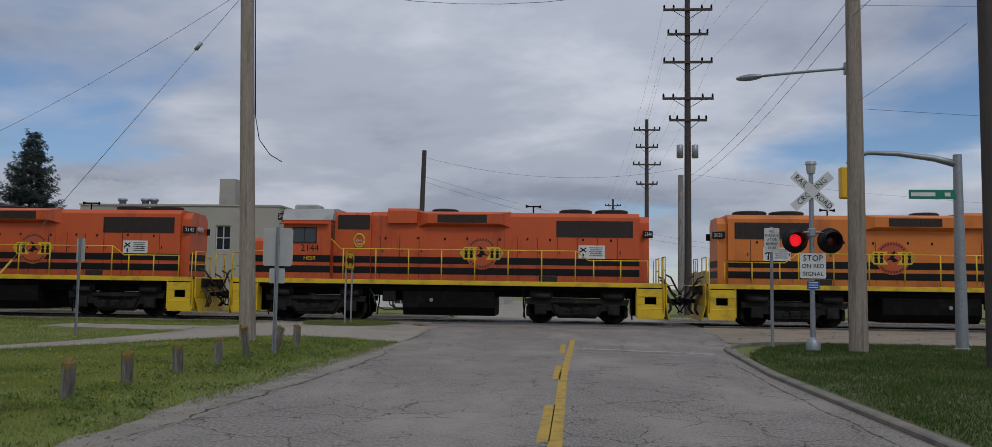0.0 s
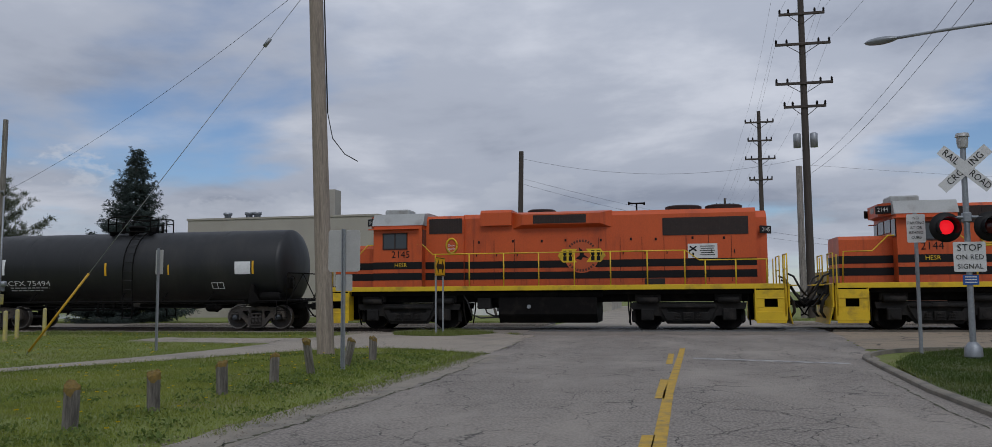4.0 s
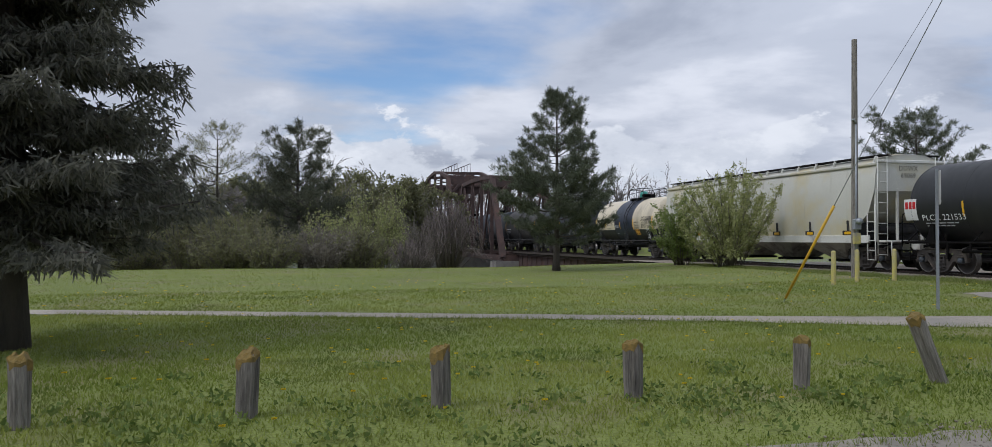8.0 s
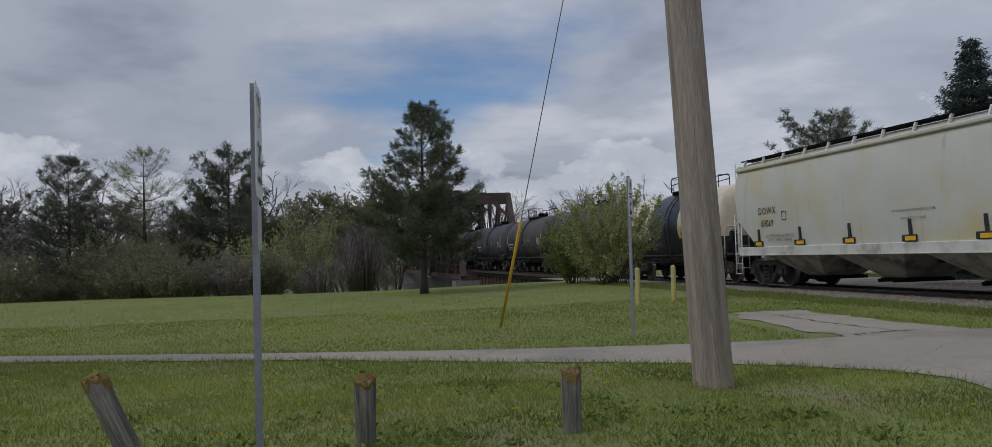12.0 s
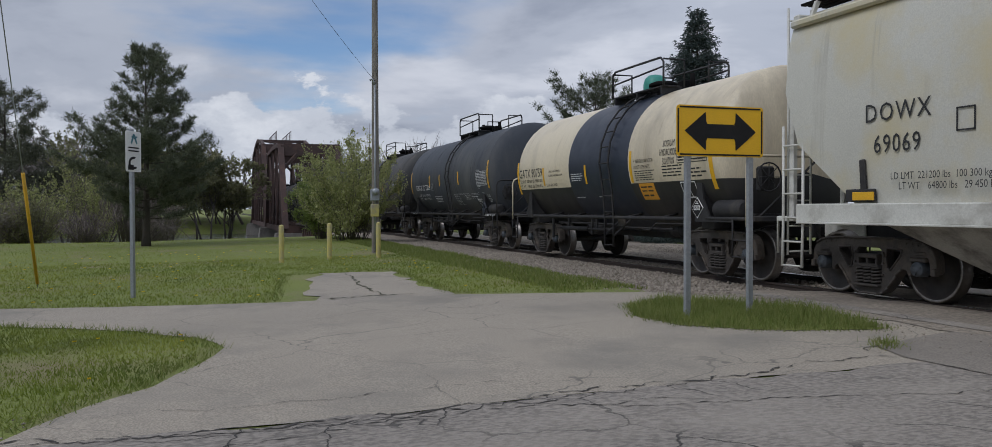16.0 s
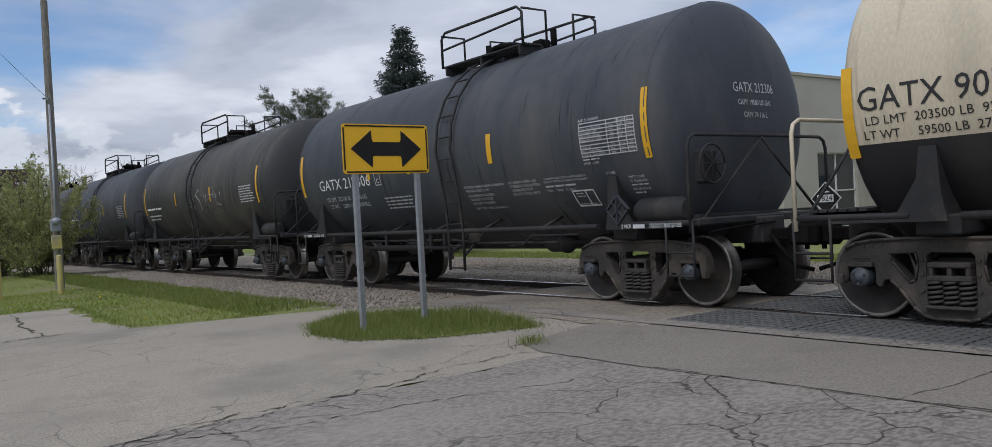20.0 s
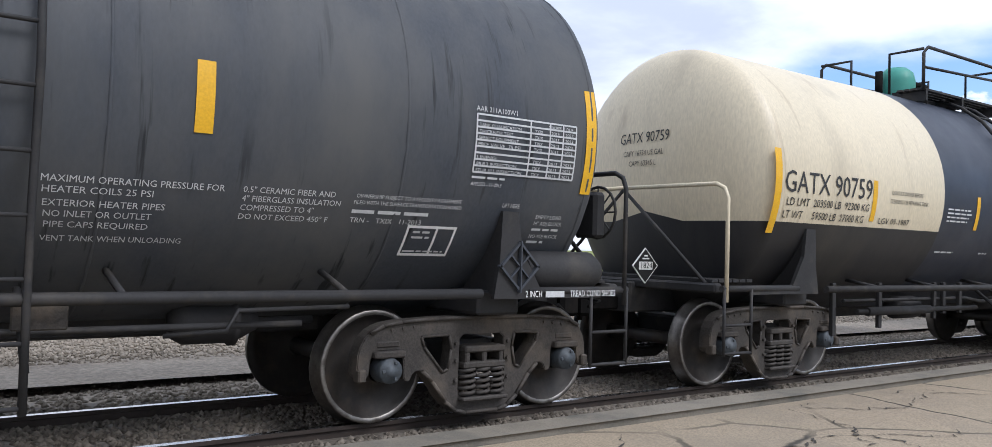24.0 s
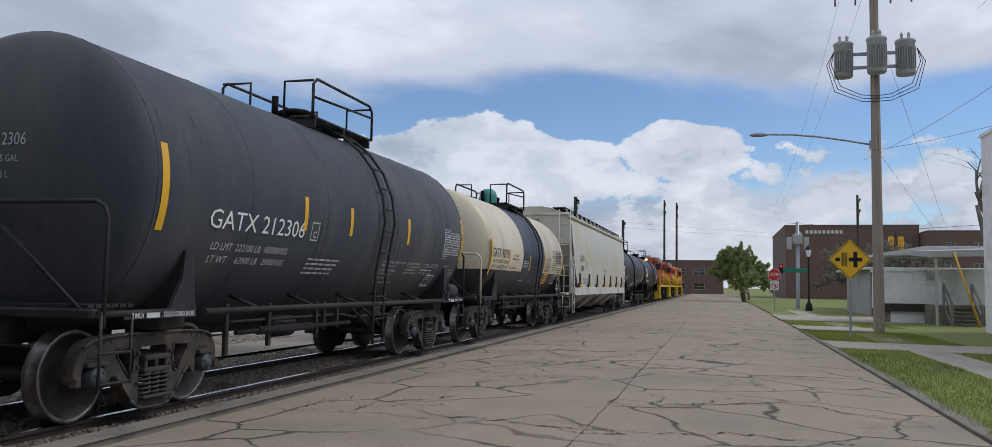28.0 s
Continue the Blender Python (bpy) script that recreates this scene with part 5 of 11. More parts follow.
def tank_car(s, L, tank_len, r, zc, mats, label, trucks, top="rails", band=None, split=None, ladder_x=0.0, rail_mat=None, platform=2.3, dome=False, deck=0.0):
    """A tank car; s: its middle along the train. mats: shell, lower shell, band."""
    rail_mat = rail_mat or M_CARFRAME
    car = thing("tank_car", pose(s, 0, RAIL_Z), label, "tank car", "cars of the train")
    half = tank_len / 2
    # shell
    bm = bmesh.new()
    hd = 0.44
    stations = [(-half + hd * (1 - math.cos(t)), r * math.sin(t)) for t in [radians(v) for v in (0, 14, 28, 42, 56, 70, 82, 90)]]
    stations = [(-half, 0.0)] + [(x, q) for x, q in stations if q > 0.01]
    inner = [-half + hd + 0.001]
    seams = sorted([-tank_len * 0.30, tank_len * 0.30] + (list(band) if band else [-tank_len * 0.12, tank_len * 0.12]))
    body = [(x, r) for x in seams]
    stations = stations + body + [(-x, q) for x, q in reversed(stations)]
    nu, nl = 34, 18
    rings = []
    for x, q in stations:
        if q < 1e-4:
            rings.append([bm.verts.new((x, 0, zc))])
            continue
        # the paint line stays level: the ring is cut where it meets it
        k = max(-1.0, min(1.0, ((split if split else zc) - zc) / q))
        sa = math.asin(k)
        up_a = [sa + (math.pi - 2 * sa) * i / nu for i in range(nu)]
        lo_a = [math.pi - sa + (math.pi + 2 * sa) * i / nl for i in range(nl)]
        rings.append([bm.verts.new((x, math.cos(v) * q, zc + math.sin(v) * q)) for v in up_a + lo_a])
    n = nu + nl
    for i, (a, b) in enumerate(zip(rings, rings[1:])):
        xm = (stations[i][0] + stations[i + 1][0]) / 2
        for k in range(n):
            k2 = (k + 1) % n
            vs = [a[k], a[k2], b[k2], b[k]] if len(a) > 1 and len(b) > 1 else ([a[0], b[k2], b[k]] if len(a) == 1 else [a[k], a[k2], b[0]])
            f = bm.faces.new(vs)
            f.smooth = True
            f.material_index = 2 if band and band[0] < xm < band[1] else (1 if split and k >= nu else 0)
    bmesh.ops.remove_doubles(bm, verts=bm.verts[:], dist=1e-4)
    part("tank_shell", fix(bm), mats, car)
    # weld seams
    for x in seams + [-half + hd, half - hd]:
        if split:
            break
        bm = bmesh.new()
        lathe(bm, [(r - 0.002, -0.012), (r + 0.006, -0.008), (r + 0.006, 0.008), (r - 0.002, 0.012)], Matrix.Translation((x, 0, zc)) @ Matrix.Rotation(radians(90), 4, "Y"), 48)
        part("weld_seam", bm, mats[0], car)
    # draft sill, bolsters, saddles
    for sx in (-1, 1):
        for nm, c, sz in (("draft_sill", (sx * (L / 2 - 1.35), 0, 0.93), (1.75, 0.5, 0.34)), ("end_beam", (sx * (L / 2 - 0.62), 0, 1.08), (0.12, 2.7, 0.1)), ("body_bolster", (sx * abs(trucks), 0, 0.98), (0.42, 2.6, 0.2))):
            bm = bmesh.new()
            box(bm, c, sz, 0.02)
            part(nm, bm, rail_mat, car)
    bm = bmesh.new()
    box(bm, (0, 0, zc - r - 0.02), (tank_len * 0.6, 0.3, 0.2), 0.02)
    part("belly_sill", bm, rail_mat, car)
    for sx in (-1, 1):
        for sy in (-1, 1):
            bm = bmesh.new()
            tx = sx * abs(trucks)
            prism(bm, [(tx - 0.17 * sx, sy * 1.46, 1.02), (tx + 0.98 * sx, sy * 1.46, 1.02), (tx + 0.98 * sx, sy * 1.46, 1.09), (tx + 0.3 * sx, sy * 1.46, 1.1), (tx + 0.1 * sx, sy * 1.46, 1.42), (tx + 0.06 * sx, sy * 1.46, 1.72), (tx - 0.1 * sx, sy * 1.46, 1.72), (tx - 0.12 * sx, sy * 1.46, 1.3)], (0, -sy * 0.04, 0))
            for dx in (-0.1, 0.03):
                prism(bm, [(tx + dx * sx, sy * 1.45, 1.05), (tx + dx * sx, sy * 1.46, 1.72), (tx + dx * sx, sy * 1.2, 1.6), (tx + dx * sx, sy * 0.9, 1.05)], (0.03 * sx, 0, 0))
            part("saddle", fix(bm), rail_mat, car)
    # side rail with its struts
    for sy in (-1, 1):
        bm = bmesh.new()
        e = abs(trucks) - 0.3
        tube(bm, [(-e, sy * 1.47, 1.065), (0, sy * 1.47, 1.065), (e, sy * 1.47, 1.065)], 0.04, 8)
        for k in (-0.72, -0.36, 0.02, 0.36, 0.72):
            tube(bm, [(k * e, sy * 1.46, 1.08), (k * e - 0.03, sy * 1.06, zc - math.sqrt(r * r - 1.1236) + 0.01)], 0.024, 6)
        part("side_rail", bm, rail_mat, car)
        for sx in (-1, 1):
            bm = bmesh.new()
            x0, x1 = sx * (abs(trucks) + 0.2), sx * (L / 2 - 0.55)
            tube(bm, [(x0 - sx * 0.02, sy * 1.44, 1.08), (x1, sy * 1.44, 1.08)], 0.035, 6)
            part("sill_rail", bm, rail_mat, car)
            bm = bmesh.new()
            tube(bm, [(x1 - sx * 0.05, sy * 1.46, 0.95), (x1 - sx * 0.05, sy * 1.46, 1.98), (x1 - sx * 0.05, sy * 1.42, 2.08), (x1 - sx * 0.05, sy * 1.32, 2.13), (x1 - sx * 0.05, 0, 2.14)], 0.023, 6)
            part("end_hoop", bm, mats[0] if split else rail_mat, car)
            bm = bmesh.new()
            tube(bm, [(x1 - sx * 0.05, 0.0, 2.12), (x1 - sx * 0.05, sy * 1.2, 1.12)], 0.02, 6)
            part("hoop_brace", bm, rail_mat, car)
            bm = bmesh.new()
            xs = x1 - sx * 0.02
            for dx in (0, -0.42):
                rod(bm, (xs + dx * sx, sy * 1.46, 0.42), (xs + dx * sx, sy * 1.46, 1.08), 0.016, 6)
            for z in (0.44, 0.72):
                rod(bm, (xs, sy * 1.46, z), (xs - 0.42 * sx, sy * 1.46, z), 0.016, 6)
            part("sill_step", bm, rail_mat, car)
    # end platform
    for sx in (-1, 1):
        bm = bmesh.new()
        x1 = sx * (L / 2 - 0.62)
        for k in range(6):
            bm = bmesh.new()
            box(bm, (x1 - sx * (0.06 + 0.11 * k), 0, 1.15), (0.085, 2.5, 0.03))
            part("platform_slat", bm, rail_mat, car)
        coupler(car, sx * (L / 2))
    # hand brake at the leading end
    bm = bmesh.new()
    x1 = L / 2 - 0.66
    tube(bm, [(x1 + 0.1, -1.05 + 0.24 * math.cos(a), 1.78 + 0.24 * math.sin(a)) for a in [2 * math.pi * k / 16 for k in range(17)]], 0.014, 6)
    for k in range(4):
        a = math.pi * k / 4
        rod(bm, (x1 + 0.1, -1.05 - 0.23 * math.cos(a), 1.78 - 0.23 * math.sin(a)), (x1 + 0.1, -1.05 + 0.23 * math.cos(a), 1.78 + 0.23 * math.sin(a)), 0.008, 5)
    box(bm, (x1, -1.05, 1.75), (0.14, 0.3, 0.42), 0.03)
    part("hand_brake", bm, rail_mat, car, "spoked brake wheel with its housing")
    # brake gear under the belly
    bm = bmesh.new()
    lathe(bm, [(0, -0.28), (0.15, -0.26), (0.15, 0.2), (0.1, 0.3), (0, 0.32)], Matrix.Translation((-abs(trucks) + 3.0, -0.9, 0.78)) @ Matrix.Rotation(radians(90), 4, "Y"), 16)
    lathe(bm, [(0, -0.3), (0.11, -0.29), (0.16, -0.2), (0.16, 0.12), (0.18, 0.13), (0.18, 0.17), (0.15, 0.18), (0.07, 0.34), (0.03, 0.36), (0.03, 0.8), (0, 0.8)], Matrix.Translation((abs(trucks) - 2.1, -0.55, 0.82)) @ Matrix.Rotation(radians(90), 4, "Y"), 16)
    tube(bm, [(abs(trucks) - 2.6, -1.2, 0.80), (abs(trucks) - 2.2, -1.22, 0.82), (abs(trucks) - 2.1, -1.15, 0.95), (abs(trucks) - 1.2, -1.0, 0.95)], 0.018, 6)
    tube(bm, [(-abs(trucks) + 1.2, -1.12, 0.90), (ladder_x - 0.6, -1.12, 0.90), (ladder_x, -1.05, 0.84), (abs(trucks) - 1.6, -1.05, 0.84)], 0.024, 6)
    tube(bm, [(-abs(trucks) + 1.4, -1.18, 0.77), (ladder_x - 0.4, -1.18, 0.77)], 0.032, 8)
    rod(bm, (ladder_x - 3.2, -1.18, 0.77), (ladder_x - 1.7, -1.18, 0.77), 0.055, 10)
    rod(bm, (-abs(trucks) + 1.2, 0.5, 0.9), (abs(trucks) - 1.0, 0.5, 0.9), 0.03, 6)
    for dx, drop in ((-3.9, 0.5), (-2.9, 0.56), (-1.55, 0.64), (-1.3, 0.7), (-0.85, 0.7)):
        box(bm, (ladder_x + dx, -1.16, (1.12 + drop) / 2), (0.07, 0.05, 1.12 - drop), 0.006)
    part("brake_gear", bm, rail_mat, car)
    bm = bmesh.new()
    box(bm, (ladder_x + 0.3, -1.34, 0.96), (0.3, 0.03, 0.17), 0.01)
    part("badge_plate", bm, M_TRUCK, car, "rusty blank badge plate")
    # reservoir bottle beside the truck
    bm = bmesh.new()
    lathe(bm, [(0, -0.42), (0.12, -0.40), (0.17, -0.32), (0.17, 0.32), (0.12, 0.40), (0, 0.42)], Matrix.Translation((abs(trucks) + 0.66, -1.26, 1.24)) @ Matrix.Rotation(radians(90), 4, "Y"), 16)
    part("reservoir", bm, rail_mat, car, smooth=True)
    # side ladder, over the shoulder of the tank
    for sy in (-1, 1):
        path = [(1.50, 0.42), (1.50, 1.05), (1.54, 1.6)] + [((r + 0.09) * math.cos(a), zc + (r + 0.09) * math.sin(a)) for a in [radians(v) for v in (0, 15, 30, 45, 58, 70)]]
        for dx in (-0.21, 0.21):
            bm = bmesh.new()
            tube(bm, [(ladder_x + dx, sy * y, z) for y, z in path], 0.024, 6)
            part("ladder_stile", bm, rail_mat, car)
        z = 0.46
        lens, acc = [], 0.0
        for (ya, za), (yb, zb) in zip(path, path[1:]):
            d = math.hypot(yb - ya, zb - za)
            t = (0.36 - acc) if acc else 0.04
            while t < d:
                f = t / d
                y_, z_ = ya + (yb - ya) * f, za + (zb - za) * f
                put("rung", "ladder_rung", lambda b: rod(b, (-0.21, 0, 0), (0.21, 0, 0), 0.015, 6), rail_mat, car, pose(ladder_x, sy * y_, z_))
                t += 0.36
            acc = d - (t - 0.36)
        for dx in (-0.24, 0.24):
            bm = bmesh.new()
            tube(bm, [(ladder_x + dx * 0.9, sy * 1.5, 0.66), (ladder_x + dx * 0.9, sy * 0.98, 1.1)], 0.024, 6)
            part("ladder_brace", bm, rail_mat, car)
    # top platform and railing
    zt = zc + r
    for sy in (-1, 1):
        bm = bmesh.new()
        for k in range(4):
            box(bm, (deck, sy * (0.45 + 0.1 * k), zt + 0.02), (platform, 0.075, 0.03))
        for x in (deck - platform / 2 + 0.1, deck, deck + platform / 2 - 0.1):
            box(bm, (x, sy * 0.55, zt - 0.06), (0.05, 0.5, 0.17), 0)
        part("top_platform", bm, rail_mat, car)
    for sy in (-1, 1):
        bm = bmesh.new()
        p2 = platform / 2
        tube(bm, [(deck - p2, sy * 0.8, zt + 0.0), (deck - p2, sy * 0.8, zt + 0.52), (deck - p2 + 0.12, sy * 0.8, zt + 0.62), (deck + p2 - 0.12, sy * 0.8, zt + 0.62), (deck + p2, sy * 0.8, zt + 0.52), (deck + p2, sy * 0.8, zt + 0.0)], 0.024, 6)
        tube(bm, [(deck - p2, sy * 0.8, zt + 0.32), (deck + p2, sy * 0.8, zt + 0.42)], 0.02, 6)
        for sx in (-1, 1):
            tube(bm, [(deck + sx * p2, sy * 0.8, zt + 0.58), (deck + sx * p2, sy * 0.3, zt + 0.58), (deck + sx * p2, sy * 0.3, zt)], 0.022, 6)
        part("top_railing", bm, rail_mat, car)
    bm = bmesh.new()
    lathe(bm, [(0.28, zt - 0.05), (0.28, zt + 0.2), (0.33, zt + 0.2), (0.33, zt + 0.27), (0.2, zt + 0.32), (0, zt + 0.33)], Matrix.Translation((deck - 0.2, 0, 0)), 18)
    part("manway", bm, M_UNDER, car)
    bm = bmesh.new()
    box(bm, (deck + 0.55, 0.1, zt + 0.1), (0.25, 0.25, 0.3), 0.03)
    part("valve_box", bm, M_UNDER, car)
    for xv, hv in ((0.95, 0.35), (-0.85, 0.42)):
        bm = bmesh.new()
        rod(bm, (deck + xv, 0.03, zt - 0.02), (deck + xv, 0.03, zt + hv), 0.055, 10)
        part("vent_pipe", bm, M_UNDER, car)
    if dome:
        bm = bmesh.new()
        lathe(bm, [(0.27, zt), (0.27, zt + 0.3), (0.24, zt + 0.42), (0.15, zt + 0.5), (0, zt + 0.53)], Matrix.Translation((deck - 0.5, -0.05, 0)), 20)
        part("valve_dome", bm, M_TEAL, car, "teal green valve dome", smooth=True)
    for sx in (-1, 1):
        freight_truck(car, sx * abs(trucks))
    return car


def tape(car, r, zc, *spots):
    for x, z0, z1, w in spots:
        bm = bmesh.new()
        drum_patch(bm, x - w / 2, x + w / 2, z0, z1, r, zc, 0.004)
        part("reflective_tape", fix(bm), M_TAPE, car, "yellow reflective strip")


def beam_bar(bm, a, b, w, d):
    """A flat bar in the xz plane from a to b."""
    m = Matrix.Translation((a + b) / 2) @ (b - a).to_track_quat("X", "Y").to_matrix().to_4x4() @ Matrix.Diagonal(((b - a).length + w * 0.5, d, w, 1))
    bmesh.ops.create_cube(bm, size=1.0, matrix=m)


def placard(car, x, y, z, text=None):
    bm = bmesh.new()
    prism(bm, [(x - 0.19, y, z), (x, y, z - 0.19), (x + 0.19, y, z), (x, y, z + 0.19)], (0, 0.012, 0))
    if not text:
        bm.free()
        bm = bmesh.new()
        q = [Vector((x + a * 0.19, y + 0.01, z + b * 0.19)) for a, b in ((-1, 0), (0, -1), (1, 0), (0, 1))]
        for k in range(4):
            beam_bar(bm, q[k], q[(k + 1) % 4], 0.045, 0.018)
        beam_bar(bm, q[3], q[1], 0.07, 0.012)
        beam_bar(bm, q[0].lerp(q[3], 0.5), q[1].lerp(q[2], 0.5), 0.04, 0.012)
        beam_bar(bm, q[3].lerp(q[2], 0.5), q[0].lerp(q[1], 0.5), 0.04, 0.012)
    part("placard", fix(bm), M_WHITE if text else M_TANKGREY, car, "hazard diamond" if text else "empty open placard holder")
    if text:
        bm = bmesh.new()
        prism(bm, [(x - 0.175, y - 0.004, z), (x, y - 0.004, z - 0.175), (x + 0.175, y - 0.004, z), (x, y - 0.004, z + 0.175)], (0, 0.003, 0))
        part("placard_field", fix(bm), M_BLACK, car)
        bm = bmesh.new()
        box(bm, (x, y - 0.007, z - 0.0), (0.2, 0.004, 0.085))
        for k in range(2):
            box(bm, (x, y - 0.007, z + 0.075 + 0.03 * k), (0.1 - 0.05 * k, 0.004, 0.016))
        part("number_panel", bm, M_WHITE, car)
        letters("placard_number", text, 0.09, M_BLACK, car, Matrix.Translation((x, y - 0.01, z)) @ Matrix.Rotation(math.pi / 2, 4, "X"))


def data_table(car, x, z, w, h, r, zc, rows, material, title=None, cols=(0.0, 0.52, 0.72, 0.86, 1.0)):
    """A ruled test table on the side of a drum, with lines and small text bars."""
    bm = bmesh.new()
    t = 0.014
    for k in range(rows + 1):
        zz = z - h / 2 + h * k / rows
        drum_patch(bm, x - w / 2, x + w / 2, zz - t / 2, zz + t / 2, r, zc, 0.004, 1)
    for c in cols:
        xx = x - w / 2 + w * c
        drum_patch(bm, xx - t / 2, xx + t / 2, z - h / 2, z + h / 2, r, zc, 0.004, 4)
    part("table_ruling", fix(bm), material, car)
    return car


SHELL_R, SHELL_Z = 1.585, 2.39


def stencil(car, text, x0, x1, z, material, name="stencil", size=None, r=None, zc=None, wide=None):
    """A line of lettering on the drum that fills x0 to x1 at height z."""
    r, zc = r or SHELL_R, zc or SHELL_Z
    size = size or (x1 - x0) / max(1, len(text)) * 1.75
    o = reporting(car, text, (x0 + x1) / 2, z, size, material, r, zc, squeeze=1.0, name=name)
    xs = [v.co.x for v in o.data.vertices]
    c, w = (max(xs) + min(xs)) / 2, max(xs) - min(xs)
    for v in o.data.vertices:
        v.co.x = (x0 + x1) / 2 + (v.co.x - c) * (x1 - x0) / w
    return o


def bars(car, x0, x1, z0, z1, rows, material, seed=1, r=None, zc=None, name="stencil_bar"):
    """Rows of small unreadable writing as plain bars."""
    rng = random.Random(seed)
    bm = bmesh.new()
    h = (z1 - z0) / rows
    for k in range(rows):
        x = x0
        end = x1 - rng.uniform(0, 0.25) * (x1 - x0)
        while x < end:
            w = min(rng.uniform(1.2, 3.6) * h, end - x)
            drum_patch(bm, x, x + w, z1 - (k + 0.68) * h, z1 - (k + 0.28) * h, r or SHELL_R, zc or SHELL_Z, 0.003, 1)
            x += w + 0.5 * h
    return part(name, fix(bm), material, car)


def frame_box(car, x0, x1, z0, z1, material, t=0.016, split=0.0, r=None, zc=None):
    bm = bmesh.new()
    q = (r or SHELL_R, zc or SHELL_Z, 0.003, 2)
    for a in (x0, x1 - t) + ((x0 + (x1 - x0) * split,) if split else ()):
        drum_patch(bm, a, a + t, z0, z1, *q)
    for a in (z0, z1 - t):
        drum_patch(bm, x0, x1, a, a + t, *q)
    return part("stencil_frame", fix(bm), material, car)


def head_text(car, lines, x, material, sx, r=None, zc=None):
    """Lettering on the tank head, towards the street side."""
    for text, z, size in lines:
        m = Matrix.Translation((x, 0.05, z)) @ Matrix.Rotation(sx * math.pi / 2, 4, "Z") @ Matrix.Rotation(-sx * radians(5), 4, "Z") @ Matrix.Rotation(math.pi / 2, 4, "X")
        o = letters("head_mark", text, size, material, car, m, 0.8)
        half = abs(x)
        for v in o.data.vertices:
            rho = min(0.999, math.hypot(v.co.y, v.co.z - (zc or SHELL_Z)) / (r or SHELL_R))
            v.co.x = sx * (half - 0.44 + 0.44 * math.sqrt(1 - rho * rho) + 0.008)


# the dark grey tank car
c1 = tank_car(-99.78, 12.45, 11.06, SHELL_R, SHELL_Z, (M_TANKGREY, M_TANKGREY, M_TANKGREY), "dark grey-black tank car with white stencils and yellow strips", 4.37, ladder_x=0.74, deck=0.74)
tape(c1, SHELL_R, SHELL_Z, (5.08, 1.90, 2.77, 0.11), (-4.98, 1.9, 2.78, 0.11), (1.87, 2.09, 2.54, 0.115), (-2.00, 2.09, 2.54, 0.1), (-0.55, 2.10, 2.52, 0.1))
stencil(c1, "GATX 212306", -4.16, -1.99, 2.08, M_STENCIL, "reporting_mark", 0.31)
stencil(c1, "LD LMT  222100 LB  100700 KG", -4.0, -2.3, 1.79, M_STENDIM, size=0.13)
stencil(c1, "LT WT     62900 LB   29000 KG", -3.97, -2.29, 1.645, M_STENDIM, size=0.13)
frame_box(c1, -1.8, -1.58, 1.97, 2.22, M_STENDIM)
stencil(c1, "C", -1.73, -1.65, 2.05, M_STENCIL, size=0.13)
bars(c1, -1.65, -0.6, 1.5, 1.75, 4, M_STENDIM, 3)
for k, (t, x0, x1) in enumerate((("MAXIMUM OPERATING PRESSURE FOR", 1.0, 2.05), ("HEATER COILS 25 PSI", 1.01, 1.62), ("EXTERIOR HEATER PIPES", 1.02, 1.7), ("NO INLET OR OUTLET", 1.03, 1.63), ("PIPE CAPS REQUIRED", 1.04, 1.62), ("VENT TANK WHEN UNLOADING", 1.03, 1.84))):
    stencil(c1, t, x0, x1, 1.762 - 0.062 * k - (0.015 if k > 1 else 0) - (0.02 if k > 4 else 0), M_STENDIM, size=0.062)
for k, (t, x1) in enumerate((('0.5" CERAMIC FIBER AND', 2.82), ('4" FIBERGLASS INSULATION', 2.87), ('COMPRESSED TO 4"', 2.68), ("DO NOT EXCEED 450\u00b0 F", 2.8))):
    stencil(c1, t, 2.17, x1, 1.765 - 0.058 * k, M_STENDIM, size=0.06)
stencil(c1, "OWNERSHIP SUBJECT TO A SECURITY AGREEMENT", 2.98, 3.87, 1.77, M_STENDIM, size=0.042)
stencil(c1, "FILED WITH THE SURFACE TRANSPORTATION BOARD", 2.97, 3.88, 1.725, M_STENDIM, size=0.042)
bars(c1, 2.97, 3.75, 1.63, 1.69, 1, M_STENDIM, 5)
stencil(c1, "TRN -   TXIX   11-2013", 2.97, 3.56, 1.60, M_STENDIM, size=0.058)
stencil(c1, "AAR 211A100W1", 3.9, 4.29, 2.485, M_STENDIM, size=0.058)
data_table(c1, 4.41, 2.225, 1.0, 0.44, SHELL_R, SHELL_Z, 9, M_STENDIM)
for k, t in enumerate(("TANK QUALIFICATION", "THICKNESS TEST", "SERVICE EQUIPMENT", "PRD: VALVE  75 PSI", "", "LINING:", "88.B.2 INSPECTION", "STUB SILL INSPECTION")):
    zz = 2.363 - 0.0489 * k
    if t:
        stencil(c1, t, 3.93, 3.93 + 0.0195 * len(t) + 0.05, zz, M_STENDIM, size=0.037)
        for xx, q in ((4.47, "TXIX"), (4.64, "2013"), (4.79, "2023")):
            stencil(c1, q, xx, xx + 0.083, zz, M_STENDIM, size=0.037)
stencil(c1, "QUALIFIED", 4.61, 4.75, 2.411, M_STENDIM, size=0.036)
stencil(c1, "DUE", 4.8, 4.87, 2.411, M_STENDIM, size=0.036)
stencil(c1, "APPLIED - 11-2013", 3.91, 4.2, 1.915, M_STENDIM, size=0.042)
bars(c1, 3.91, 4.3, 1.945, 1.985, 1, M_STENDIM, 6)
frame_box(c1, 3.46, 3.9, 1.35, 1.58, M_STENCIL, 0.02, 0.58)
bars(c1, 3.52, 3.68, 1.47, 1.55, 2, M_STENDIM, 7)
bars(c1, 3.49, 3.87, 1.37, 1.40, 1, M_STENDIM, 8)
